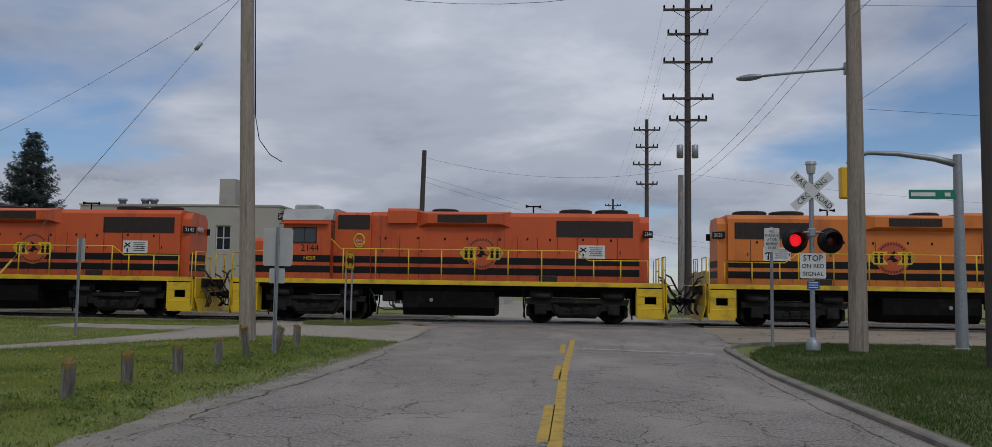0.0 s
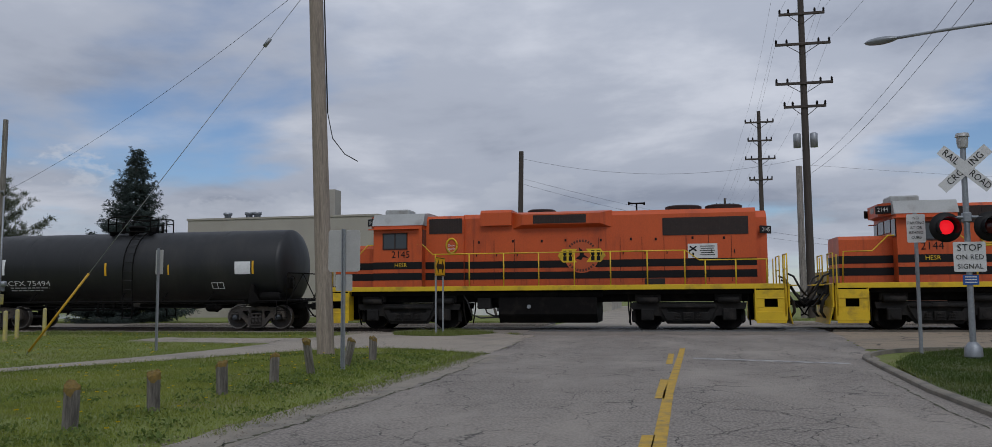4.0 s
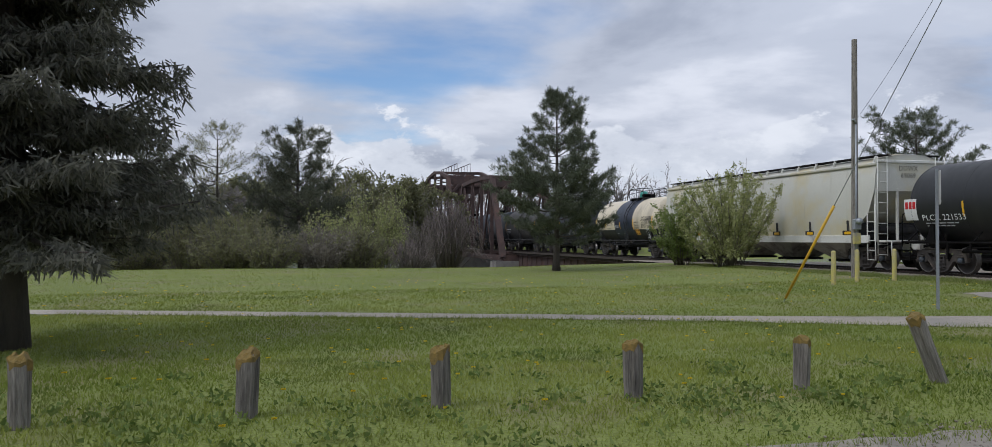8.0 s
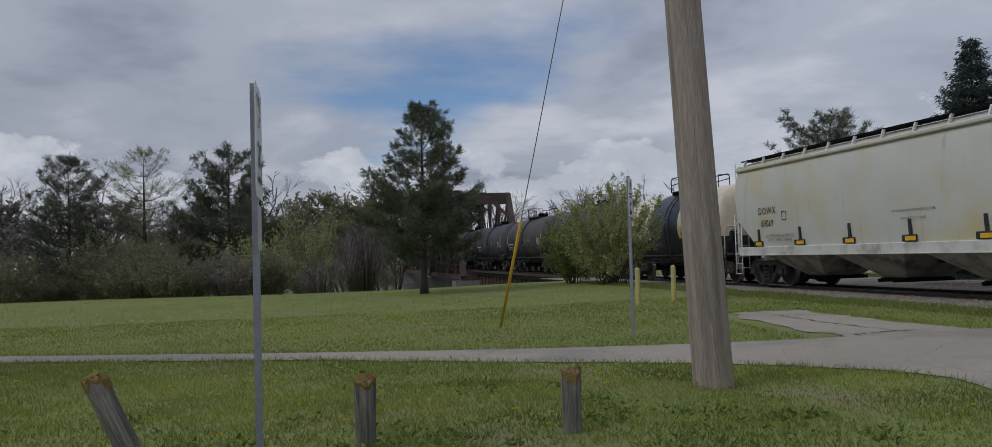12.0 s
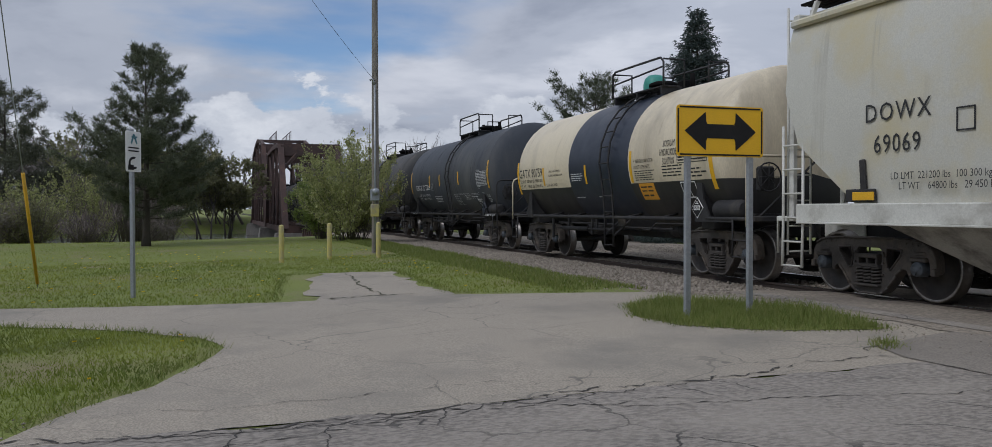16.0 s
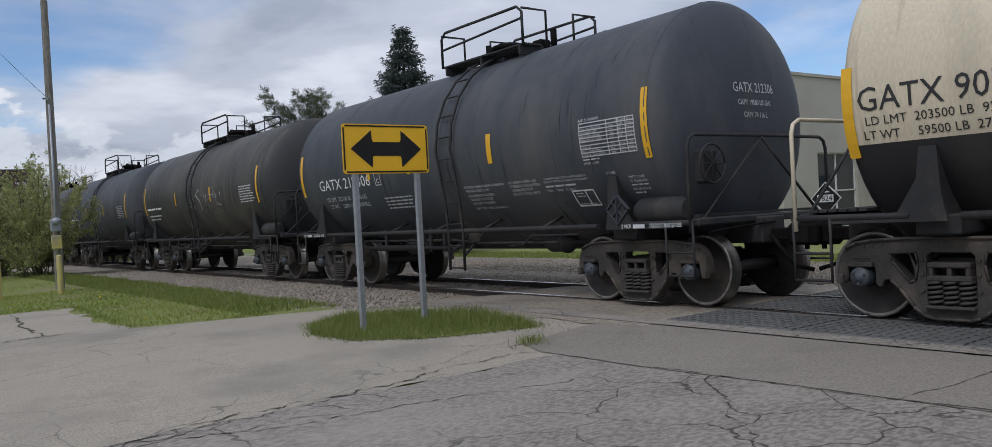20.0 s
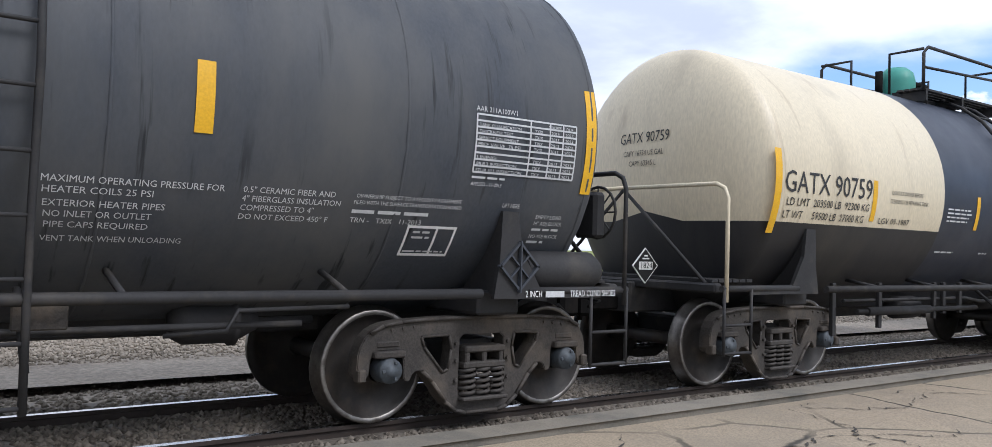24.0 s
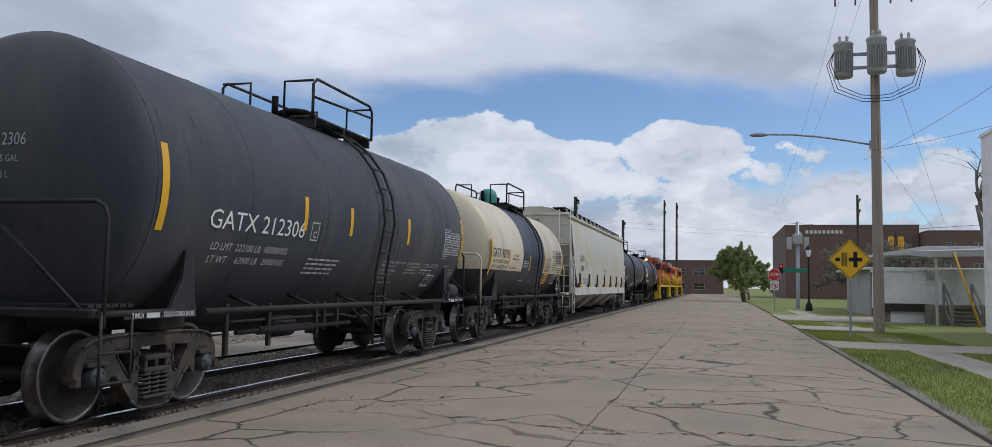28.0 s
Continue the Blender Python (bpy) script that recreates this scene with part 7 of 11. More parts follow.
# ---- locomotives ----
def locomotive(s, turned, body, label, number):
    car = thing("locomotive", pose(s, 0, RAIL_Z, 0, 0, 180 if turned else 0), label, "locomotive", "locomotives of the train")
    S = 1
    deck = 1.56
    # long hood
    bm = bmesh.new()
    def hood(x0, x1, w, z0, z1, ch=0.16):
        sec = [(-w, z0), (-w, z1 - ch), (-w + ch, z1), (w - ch, z1), (w, z1 - ch), (w, z0)]
        prism(bm, [(x0, y, z) for y, z in sec], (x1 - x0, 0, 0))
    hood(-3.0, 7.35, 0.93, deck, 4.20)
    hood(7.3, 7.72, 0.80, deck, 4.10, 0.25)
    part("long_hood", fix(bm), body, car)
    bm = bmesh.new()
    hood(-4.42, -2.95, 1.05, deck, 4.16)
    hood(-2.3, -1.15, 1.12, 3.75, 4.32, 0.1)
    part("equipment_cabinet", fix(bm), body, car)
    bm = bmesh.new()
    prism(bm, [(-1.3, -0.98, 3.66), (2.5, -0.98, 3.66), (2.2, -1.25, 3.75), (2.2, -1.25, 4.05), (2.5, -0.9, 4.24), (-1.3, -0.9, 4.24)], (0, 0, 0.001))
    bm.free()
    bm = bmesh.new()
    for sy in (-1, 1):
        a = [(-1.15, sy * 0.92, 3.62), (2.45, sy * 0.92, 3.62), (2.45, sy * 0.92, 4.22), (-1.15, sy * 0.92, 4.22)]
        b = [(-0.75, sy * 1.2, 3.75), (2.05, sy * 1.2, 3.75), (2.05, sy * 1.2, 4.12), (-0.75, sy * 1.2, 4.12)]
        va, vb = [bm.verts.new(v) for v in a], [bm.verts.new(v) for v in b]
        bm.faces.new(vb)
        for i in range(4):
            bm.faces.new((va[i], va[(i + 1) % 4], vb[(i + 1) % 4], vb[i]))
    part("brake_blister", fix(bm), body, car)
    # cab and nose
    bm = bmesh.new()
    hood(-6.25, -4.4, 1.52, deck - 0.1, 3.86, 0.05)
    part("cab", fix(bm), body, car)
    bm = bmesh.new()
    sec = [(-1.54, 3.80), (-1.30, 4.24), (-0.7, 4.3), (0.7, 4.3), (1.30, 4.24), (1.54, 3.80)]
    prism(bm, [(-6.3, y, z) for y, z in sec], (1.95, 0, 0))
    box(bm, (-5.7, 0, 4.38), (0.95, 0.9, 0.24), 0.05)
    part("cab_roof", fix(bm), M_LGREY, car, "pale grey cab roof with an air unit")
    bm = bmesh.new()
    hood(-7.95, -6.2, 0.95, deck - 0.1, 3.12, 0.12)
    part("short_hood", fix(bm), body, car)
    # windows
    for sy in (-1, 1):
        bm = bmesh.new()
        box(bm, (-5.42, sy * 1.525, 3.22), (0.9, 0.03, 0.54), 0.01)
        part("window_glass", bm, M_GLASS, car, "dark cab side window")
        bm = bmesh.new()
        for x in (-5.87, -5.42, -4.97):
            box(bm, (x, sy * 1.535, 3.22), (0.045, 0.04, 0.58), 0.006)
        for z in (2.94, 3.5):
            box(bm, (-5.42, sy * 1.535, z), (0.95, 0.04, 0.045), 0.006)
        part("window_frame", bm, M_GRILLE, car)
        bm = bmesh.new()
        box(bm, (-5.45, sy * 1.62, 3.66), (1.9, 0.2, 0.03), 0.006)
        part("rain_gutter", bm, body, car)
        for k in range(9):
            put("hood_latch", "hood_latch", lambda b: box(b, (0, 0, 0), (0.07, 0.02, 0.09), 0.006), M_LBLACK, car, pose(-2.4 + k * 1.06 + (0.2 if k % 3 else 0), sy * 0.94, 3.16 + 0.02 * (k % 2)))
        bm = bmesh.new()
        box(bm, (3.9, sy * 0.94, 1.68), (0.7, 0.02, 0.2), 0.004)
        part("vent_plate", bm, M_GRILLE, car, "small louvred vent plate")
    for sx, x in ((-1, -6.265), (1, -4.385)):
        bm = bmesh.new()
        for y in (-1.2, 1.2):
            box(bm, (x, y, 3.35), (0.03, 0.5, 0.6), 0.01)
        if sx < 0:
            for y in (-0.45, 0.45):
                box(bm, (x, y, 3.45), (0.03, 0.75, 0.45), 0.01)
        part("windscreen", bm, M_GLASS, car)
    # bands of black along the flank
    for z0, z1 in ((2.20, 2.46), (1.80, 2.06)):
        for sy in (-1, 1):
            for x0, x1, w in ((-2.95, 7.35, 0.934), (-4.40, -2.95, 1.054), (-6.25, -4.4, 1.524), (-7.95, -6.25, 0.954)):
                bm = bmesh.new()
                box(bm, ((x0 + x1) / 2, sy * w, (z0 + z1) / 2), (x1 - x0, 0.008, z1 - z0))
                part("black_band", bm, M_LBLACK, car)
        for x, w in ((7.724, 1.6), (-7.954, 1.9)):
            bm = bmesh.new()
            box(bm, (x, 0, (z0 + z1) / 2), (0.008, w, z1 - z0))
            part("black_band", bm, M_LBLACK, car)
    # grilles
    def grille(x0, x1, z0, z1, w):
        for sy in (-1, 1):
            bm = bmesh.new()
            box(bm, ((x0 + x1) / 2, sy * w, (z0 + z1) / 2), (x1 - x0, 0.02, z1 - z0))
            n = int((x1 - x0) / 0.09)
            for k in range(n):
                box(bm, (x0 + (k + 0.5) * (x1 - x0) / n, sy * (w + 0.012), (z0 + z1) / 2), (0.02, 0.02, z1 - z0))
            part("grille", bm, M_GRILLE, car, "dark louvred grille")
    grille(4.2, 7.1, 3.28, 3.9, 0.935)
    grille(-4.25, -3.0, 3.5, 4.05, 1.06)
    grille(-0.35, 1.55, 3.78, 4.08, 1.205)
    # doors along the hood
    for sy in (-1, 1):
        bm = bmesh.new()
        for k in range(13):
            x = -2.6 + k * 0.76
            if k in (3, 4):
                continue
            box(bm, (x, sy * 0.936, 2.45), (0.012, 0.012, 1.6))
            box(bm, (x + 0.1, sy * 0.945, 2.7), (0.03, 0.02, 0.12))
        part("hood_door_seam", bm, M_LBLACK, car)
    # roof fans and horn
    for x in (4.95, 6.35, -0.2):
        bm = bmesh.new()
        rr = 0.62 if x > 1 else 0.5
        lathe(bm, [(rr, 4.15), (rr + 0.03, 4.34), (rr - 0.05, 4.38), (0.15, 4.36), (0, 4.4)], Matrix.Translation((x, 0, 0)), 24)
        part("roof_fan", bm, M_GRILLE, car, smooth=True)
    bm = bmesh.new()
    rod(bm, (3.3, -0.3, 4.2), (3.3, -0.3, 4.48), 0.03, 6)
    for d in (-1, 1):
        lathe(bm, [(0.02, 0), (0.03, 0.2), (0.07, 0.3)], Matrix.Translation((3.3, -0.3 + d * 0.06, 4.5)) @ Matrix.Rotation(radians(90) * d, 4, "Y"), 10)
    box(bm, (3.3, -0.3, 4.5), (0.5, 0.12, 0.05))
    part("horn", bm, M_UNDER, car)
    # frame, yellow sill, step wells
    bm = bmesh.new()
    box(bm, (0, 0, 1.38), (16.2, 2.6, 0.3), 0.02)
    box(bm, (0, 0, 1.12), (14.2, 1.9, 0.3), 0.02)
    part("frame", bm, M_UNDER, car)
    bm = bmesh.new()
    box(bm, (0, 0, 1.53), (16.4, 3.02, 0.05), 0.01)
    part("walkway", bm, M_UNDER, car)
    for sy in (-1, 1):
        bm = bmesh.new()
        box(bm, (0, sy * 1.52, 1.475), (16.4, 0.05, 0.17), 0.01)
        part("yellow_sill", bm, M_LYEL, car)
        for sx in (-1, 1):
            bm = bmesh.new()
            x0, x1 = sx * 7.2, sx * 8.2
            box(bm, (x0, sy * 1.30, 0.9), (0.04, 0.5, 1.15), 0.01)
            part("step_well_side", bm, M_LYEL, car)
            bm = bmesh.new()
            box(bm, (x1, sy * 1.30, 0.9), (0.04, 0.5, 1.15), 0.01)
            part("step_well_side", bm, M_LYEL, car)
            xm = (x0 + x1) / 2
            for z, zr, hr in ((0.34, 0.42, 0.36), (0.62, 0.70, 0.16), (1.08, 1.2, 0.3)):
                bm = bmesh.new()
                box(bm, (xm, sy * 1.32, z), (0.96, 0.46, 0.04), 0.01)
                box(bm, (xm, sy * (1.53 if z < 0.5 or z > 1 else 1.50), zr), (0.96, 0.03, hr), 0.006)
                part("step", bm, M_LYEL, car)
            bm = bmesh.new()
            box(bm, (xm, sy * 1.06, 0.85), (0.96, 0.03, 1.1))
            part("step_back", bm, M_UNDER, car)
            for dx in (-0.4, 0.4):
                bm = bmesh.new()
                box(bm, (xm + dx * 0.88, sy * 1.515, 0.92), (0.28, 0.03, 0.3), 0.006)
                part("step_cheek", bm, M_LYEL, car)
            bm = bmesh.new()
            tube(bm, [(x1 - sx * 0.04, sy * 1.56, 0.5), (x1 - sx * 0.04, sy * 1.58, 1.5), (x1 - sx * 0.04, sy * 1.56, 2.5)], 0.022, 6)
            part("grab_iron", bm, M_LYEL, car)
        # railing
        xs = [-3.9 + k * 1.26 for k in range(8)] + [5.6, 6.6, 7.6]
        for x in xs:
            bm = bmesh.new()
            tube(bm, [(x, sy * 1.5, 1.5), (x, sy * 1.5, 2.72 if x < 5 else 2.38)], 0.026, 6)
            part("railing_post", bm, M_LYEL, car)
        bm = bmesh.new()
        tube(bm, [(-4.6, sy * 1.5, 3.1), (-4.4, sy * 1.5, 3.1), (-4.0, sy * 1.5, 2.72), (4.95, sy * 1.5, 2.72), (5.4, sy * 1.5, 2.38), (7.65, sy * 1.5, 2.38)], 0.022, 6)
        tube(bm, [(-6.3, sy * 1.4, 3.1), (-6.5, sy * 1.4, 3.1), (-7.0, sy * 1.4, 2.6), (-7.9, sy * 1.4, 2.6), (-7.95, sy * 1.4, 1.5)], 0.022, 6)
        part("handrail", bm, M_LYEL, car)
    # ends
    for sx in (-1, 1):
        bm = bmesh.new()
        box(bm, (sx * 8.28, 0, 1.15), (0.06, 3.0, 0.8), 0.02)
        prism(bm, [(sx * 8.30, -1.45, 0.75), (sx * 8.30, 1.45, 0.75), (sx * 8.42, 1.3, 0.2), (sx * 8.42, -1.3, 0.2)], (-sx * 0.04, 0, 0))
        for y in (-1.45, -0.5, 0.5, 1.45):
            tube(bm, [(sx * 8.25, y, 1.5), (sx * 8.25, y, 2.55)], 0.024, 6)
        for y0, y1 in ((-1.45, -0.5), (0.5, 1.45)):
            tube(bm, [(sx * 8.25, y0, 2.55), (sx * 8.25, y1, 2.55)], 0.022, 6)
            tube(bm, [(sx * 8.25, y0, 2.05), (sx * 8.25, y1, 2.05)], 0.02, 6)
        part("end_railing", fix(bm), M_LYEL, car)
        bm = bmesh.new()
        for y in (-1.0, -0.8, -0.6, 0.6, 0.8, 1.0):
            tube(bm, [(sx * 8.32, y, 1.2), (sx * 8.5, y, 0.95), (sx * 8.55, y * 0.9, 0.6), (sx * 8.42, y * 0.8, 0.4)], 0.026, 6)
        tube(bm, [(sx * 8.35, -0.4, 1.3), (sx * 8.7, -0.2, 0.75), (sx * 8.95, 0.1, 0.8)], 0.035, 6)
        part("air_hoses", bm, M_AIR, car)
        for y, zz in ((-1.15, 1.9), (-0.35, 1.6), (0.4, 1.7), (1.1, 1.85)):
            bm = bmesh.new()
            tube(bm, [(sx * 8.28, y, zz), (sx * 8.5, y * 0.95, zz - 0.1), (sx * 8.75, y * 0.8, zz - 0.55), (sx * 8.95, y * 0.6, zz - 0.75)], 0.035, 6)
            part("jumper_cable", bm, M_AIR, car, "black drooping jumper cable")
        bm = bmesh.new()
        box(bm, (sx * 8.55, 0, 1.5), (0.45, 0.9, 0.04), 0.01)
        part("drop_step", bm, M_LYEL, car)
        bm = bmesh.new()
        box(bm, (sx * 8.34, 0, 1.35), (0.1, 2.0, 0.32), 0.02)
        part("anticlimber", bm, M_LTRUCK, car)
        coupler(car, sx * 8.98, 0.9)
        # number boards and lamps
        zb, xb = (3.42, 7.66) if sx > 0 else (3.98, -6.5)
        if sx < 0:
            bm = bmesh.new()
            prism(bm, [(-6.28, -1.15, 3.78), (-6.62, -0.72, 3.78), (-6.62, 0.72, 3.78), (-6.28, 1.15, 3.78)], (0, 0, 0.42))
            part("board_housing", fix(bm), body, car)
        for sy in (-1, 1):
            nv = Vector((sx * 0.62, sy * 0.78, 0)).normalized()
            mb = Matrix((Vector((0, 0, 1)).cross(nv), (0, 0, 1), nv)).transposed().to_4x4()
            mb.translation = Vector((xb, sy * (0.80 if sx > 0 else 0.97), zb)) + nv * 0.02
            bm = bmesh.new()
            box(bm, (0, 0, 0.0), (0.52, 0.27, 0.05), 0.015)
            bmesh.ops.transform(bm, matrix=mb, verts=bm.verts[:])
            part("number_board", bm, M_BLACK, car, "black number board")
            letters("board_number", number, 0.2, M_WHITE, car, mb @ Matrix.Translation((0, 0, 0.025)), 0.9)
        bm = bmesh.new()
        rod(bm, (xb, -0.1, zb + 0.05), (xb + sx * 0.14, -0.1, zb + 0.05), 0.1, 12)
        rod(bm, (xb, 0.13, zb + 0.05), (xb + sx * 0.14, 0.13, zb + 0.05), 0.1, 12)
        part("headlight", bm, glow("lamp_glow", (1.0, 0.72, 0.35), 6.0) if sx < 0 and number == "2145" else M_LGREY, car, "small amber headlight")
    # fuel tank, battery boxes
    bm = bmesh.new()
    sec = [(-1.35, 0.55), (-1.35, 1.15), (1.35, 1.15), (1.35, 0.55), (1.1, 0.24), (-1.1, 0.24)]
    prism(bm, [(-1.6, y, z) for y, z in sec], (3.5, 0, 0))
    part("fuel_tank", fix(bm), M_UNDER, car)
    for sy in (-1, 1):
        bm = bmesh.new()
        rod(bm, (-2.5, sy * 1.2, 1.27), (2.1, sy * 1.2, 1.27), 0.15, 12)
        part("air_reservoir", bm, M_UNDER, car)
        bm = bmesh.new()
        tube(bm, [(-2.95, sy * 1.25, 1.3), (-2.75, sy * 1.3, 1.0), (-2.6, sy * 1.3, 0.55), (-2.3, sy * 1.2, 0.42), (-1.6, sy * 1.15, 0.45)], 0.03, 6)
        part("brake_hose", bm, M_AIR, car)
        bm = bmesh.new()
        box(bm, (-2.15, sy * 1.05, 0.95), (0.5, 0.5, 0.42), 0.04)
        part("drain_box", bm, M_LTRUCK, car)
        bm = bmesh.new()
        rod(bm, (-0.5, sy * 1.36, 0.82), (-0.5, sy * 1.40, 0.82), 0.07, 12)
        part("fuel_gauge", bm, M_GALV, car, "small round fuel gauge")
    # trucks
    for x in (-5.0, 5.0):
        t = put("truck", "loco_bolster", lambda b: box(b, (0, 0, 0.25), (2.2, 1.9, 0.35), 0.04), M_UNDER, car, pose(x, 0, 0.51))
        for m in (Matrix(), FLIP):
            def frame_mesh(b):
                prism(b, [(-1.95, -1.18, 0.42), (1.95, -1.18, 0.42), (1.9, -1.18, 0.2), (1.55, -1.18, 0.2), (1.5, -1.18, -0.02), (0.95, -1.18, -0.02), (0.7, -1.18, -0.3), (-0.7, -1.18, -0.3), (-0.95, -1.18, -0.02), (-1.5, -1.18, -0.02), (-1.55, -1.18, 0.2), (-1.9, -1.18, 0.2)], (0, 0.16, 0))
                for xx in (-1.37, 1.37):
                    box(b, (xx, -1.2, 0.02), (0.44, 0.2, 0.4), 0.03)
                    rod(b, (xx, -1.34, 0), (xx, -1.1, 0), 0.13, 12)
                for xx in (-0.55, 0.0, 0.55):
                    box(b, (xx, -1.24, -0.05), (0.36, 0.1, 0.3), 0.02)
                rod(b, (-0.9, -1.28, 0.3), (0.9, -1.28, 0.3), 0.07, 10)
                box(b, (0, -1.27, 0.32), (0.5, 0.16, 0.16), 0.03)
                for xx in (-1.35, 1.35):
                    box(b, (xx, -1.1, 0.6), (0.9, 0.2, 0.3), 0.05)
                    rod(b, (xx - 0.35, -1.26, 0.52), (xx + 0.35, -1.26, 0.52), 0.11, 10)
                for xx in (-0.78, 0.78):
                    box(b, (xx, -1.22, 0.12), (0.2, 0.12, 0.5), 0.02, (0, 24 if xx > 0 else -24, 0))
            put("side_frame", "loco_frame", frame_mesh, M_LTRUCK, t, m)
            for xx in (-1.85, -0.85, 0.85, 1.85):
                put("brake_shoe", "loco_shoe", lambda b: (box(b, (0, -0.86, -0.05), (0.14, 0.16, 0.42), 0.04), rod(b, (0, -1.0, 0.3), (0, -0.86, -0.2), 0.03, 6)), M_LTRUCK, t, m @ Matrix.Translation((xx, 0, 0)))
            for xx in (-0.36, 0.0, 0.36):
                put("leaf_spring", "loco_spring", lambda b: [box(b, (0, -1.31, -0.17 + 0.05 * q), (0.3 - 0.03 * q, 0.1, 0.03), 0.004) for q in range(5)], M_LTRUCK, t, m @ Matrix.Translation((xx, 0, 0)))
            for xx in (-1.95, 1.95):
                put("sand_pipe", "loco_sand_pipe", lambda b: tube(b, [(0, -0.95, 0.75), (0.0, -0.95, 0.2), (0.06, -0.8, -0.35)], 0.03, 6), M_LTRUCK, t, m @ Matrix.Translation((xx * 1.04, 0, 0)))
        for sx in (-1.37, 1.37):
            w = put("wheelset", "loco_wheelset", make_wheelset(0.51), (M_UNDER, M_TREAD, M_UNDER), t, pose(sx, 0, 0))
            WHEELS.append((w, sx, 0.51))
    # emblem: two yellow hexagons with dark bars on a ring, and a white notice
    for sy in (-1, 1):
        out = sy * 0.942
        bm = bmesh.new()
        prism(bm, [(1.35 + 0.62 * math.cos(2 * math.pi * k / 40), out, 2.62 + 0.62 * math.sin(2 * math.pi * k / 40)) for k in range(40)], (0, sy * 0.004, 0))
        part("emblem_disc", fix(bm), surf("emblem_orange", (0.52, 0.10, 0.028), (0.46, 0.085, 0.025), 1.2, 0.5), car, "plain orange emblem disc over the stripes")
        for turn in (1, -1):
            bm = bmesh.new()
            prism(bm, [(1.35 + turn * u, out + sy * 0.004, z) for u, z in ((0.86, 2.62), (0.68, 2.38), (0.16, 2.38), (0.34, 2.62), (0.16, 2.86), (0.68, 2.86))], (0, sy * 0.008, 0))
            half_ = part("emblem", fix(bm), M_LYEL, car, "yellow notched hexagon of the emblem")
            for u in (0.40, 0.60):
                bm = bmesh.new()
                for z in (2.52, 2.72):
                    box(bm, (1.35 + turn * u, out + sy * 0.016, z), (0.12, 0.008, 0.16))
                box(bm, (1.35 + turn * u, out + sy * 0.016, 2.62), (0.06, 0.008, 0.08))
                part("emblem_bar", bm, M_LBLACK, half_)
        bm = bmesh.new()
        prism(bm, [(1.35 + u, out + sy * 0.006, 2.62 + v) for u, v in ((-0.22, -0.1), (-0.05, 0.02), (-0.1, 0.3), (0.02, 0.2), (0.1, 0.02), (0.26, -0.1), (0.05, -0.06), (-0.02, -0.16))], (0, sy * 0.006, 0))
        part("emblem_figure", fix(bm), M_LBLACK, car, "black figure at the middle of the emblem")
        for k in [q for q in range(32) if 2 < q < 13 or 18 < q < 29]:
            a = 2 * math.pi * (k + 0.5) / 32
            put("emblem_mark", "emblem_mark", lambda b: box(b, (0, 0, 0), (0.065, 0.006, 0.085)), surf("emblem_brown", (0.12, 0.03, 0.014), None, 4, 0.6), car, pose(1.35 + 0.53 * math.cos(a), out + sy * 0.006, 2.62 + 0.53 * math.sin(a), 0, -math.degrees(a) + 90, 0))
        bm = bmesh.new()
        box(bm, (5.55, out, 2.72), (1.0, 0.012, 0.5))
        part("notice_board", bm, M_WHITE, car, "white safety notice panel")
        bm = bmesh.new()
        o2 = out + sy * 0.01
        fl = sy * (-1)
        xn = 5.55 - 0.32 * fl
        for r_ in (35, -35):
            box(bm, (xn, o2, 2.8), (0.28, 0.008, 0.05), 0, (0, r_, 0))
        for k in range(5):
            box(bm, (5.55 + 0.16 * fl, o2, 2.88 - k * 0.075), (0.5 - 0.06 * (k % 2), 0.008, 0.025))
        box(bm, (xn, o2, 2.58), (0.06, 0.008, 0.16))
        part("notice_bar", bm, M_BLACK, car)
        m = Matrix.Translation((-5.2, sy * 1.528, 2.72)) @ Matrix.Rotation(math.pi / 2 if sy < 0 else -math.pi / 2, 4, "X") @ (Matrix() if sy < 0 else Matrix.Rotation(math.pi, 4, "Z"))
        if sy > 0:
            m = Matrix.Translation((-5.2, 1.528, 2.72)) @ Matrix.Rotation(math.pi, 4, "Z") @ Matrix.Rotation(math.pi / 2, 4, "X")
        letters("cab_number", number, 0.36, M_LBLACK, car, m, 1.0)
        m2 = m.copy()
        m2.translation = (-5.2, sy * 1.534, 2.34)
        letters("cab_mark", "HESR", 0.2, M_LYEL, car, m2, 1.05)
        # round badge behind the cab
        bm = bmesh.new()
        tube(bm, [(-3.4 + 0.2 * math.cos(a), sy * 1.06, 3.05 + 0.26 * math.sin(a)) for a in [2 * math.pi * k / 18 for k in range(19)]], 0.04, 5)
        part("oval_badge", bm, M_LYEL, car, "yellow oval badge")
        mz = m.copy()
        mz.translation = (-3.4, sy * 1.075, 3.0)
        letters("badge_words", "Zero\nInjuries", 0.13, M_WHITE, car, mz, 1.0)
    return car


loco_a = locomotive(-21.9, False, M_ORANGE, "red-orange diesel locomotive with black bands and yellow railings", "2145")
loco_b = locomotive(-3.95, False, M_ORANGE, "red-orange diesel locomotive with black bands and a grey cab roof", "2144")
loco_c = locomotive(14.05, True, M_ORANGE2, "faded orange diesel locomotive with black bands running long hood first", "2026")
TRAIN = [o for o in bpy.data.objects if o.parent is None and o.get("group", "") in ("cars of the train", "locomotives of the train")]

# ---- signs ----
def u_post(bm, x, y, z0, z1, turn=0):
    m = Matrix.Translation((x, y, 0)) @ Matrix.Rotation(radians(turn), 4, "Z")
    out = [(-0.04, 0.02), (-0.022, 0.02), (-0.018, -0.015), (0.018, -0.015), (0.022, 0.02), (0.04, 0.02), (0.03, -0.025), (-0.03, -0.025)]
    prism(bm, [tuple(m @ Vector((a, b, z0))) for a, b in out], (0, 0, z1 - z0))


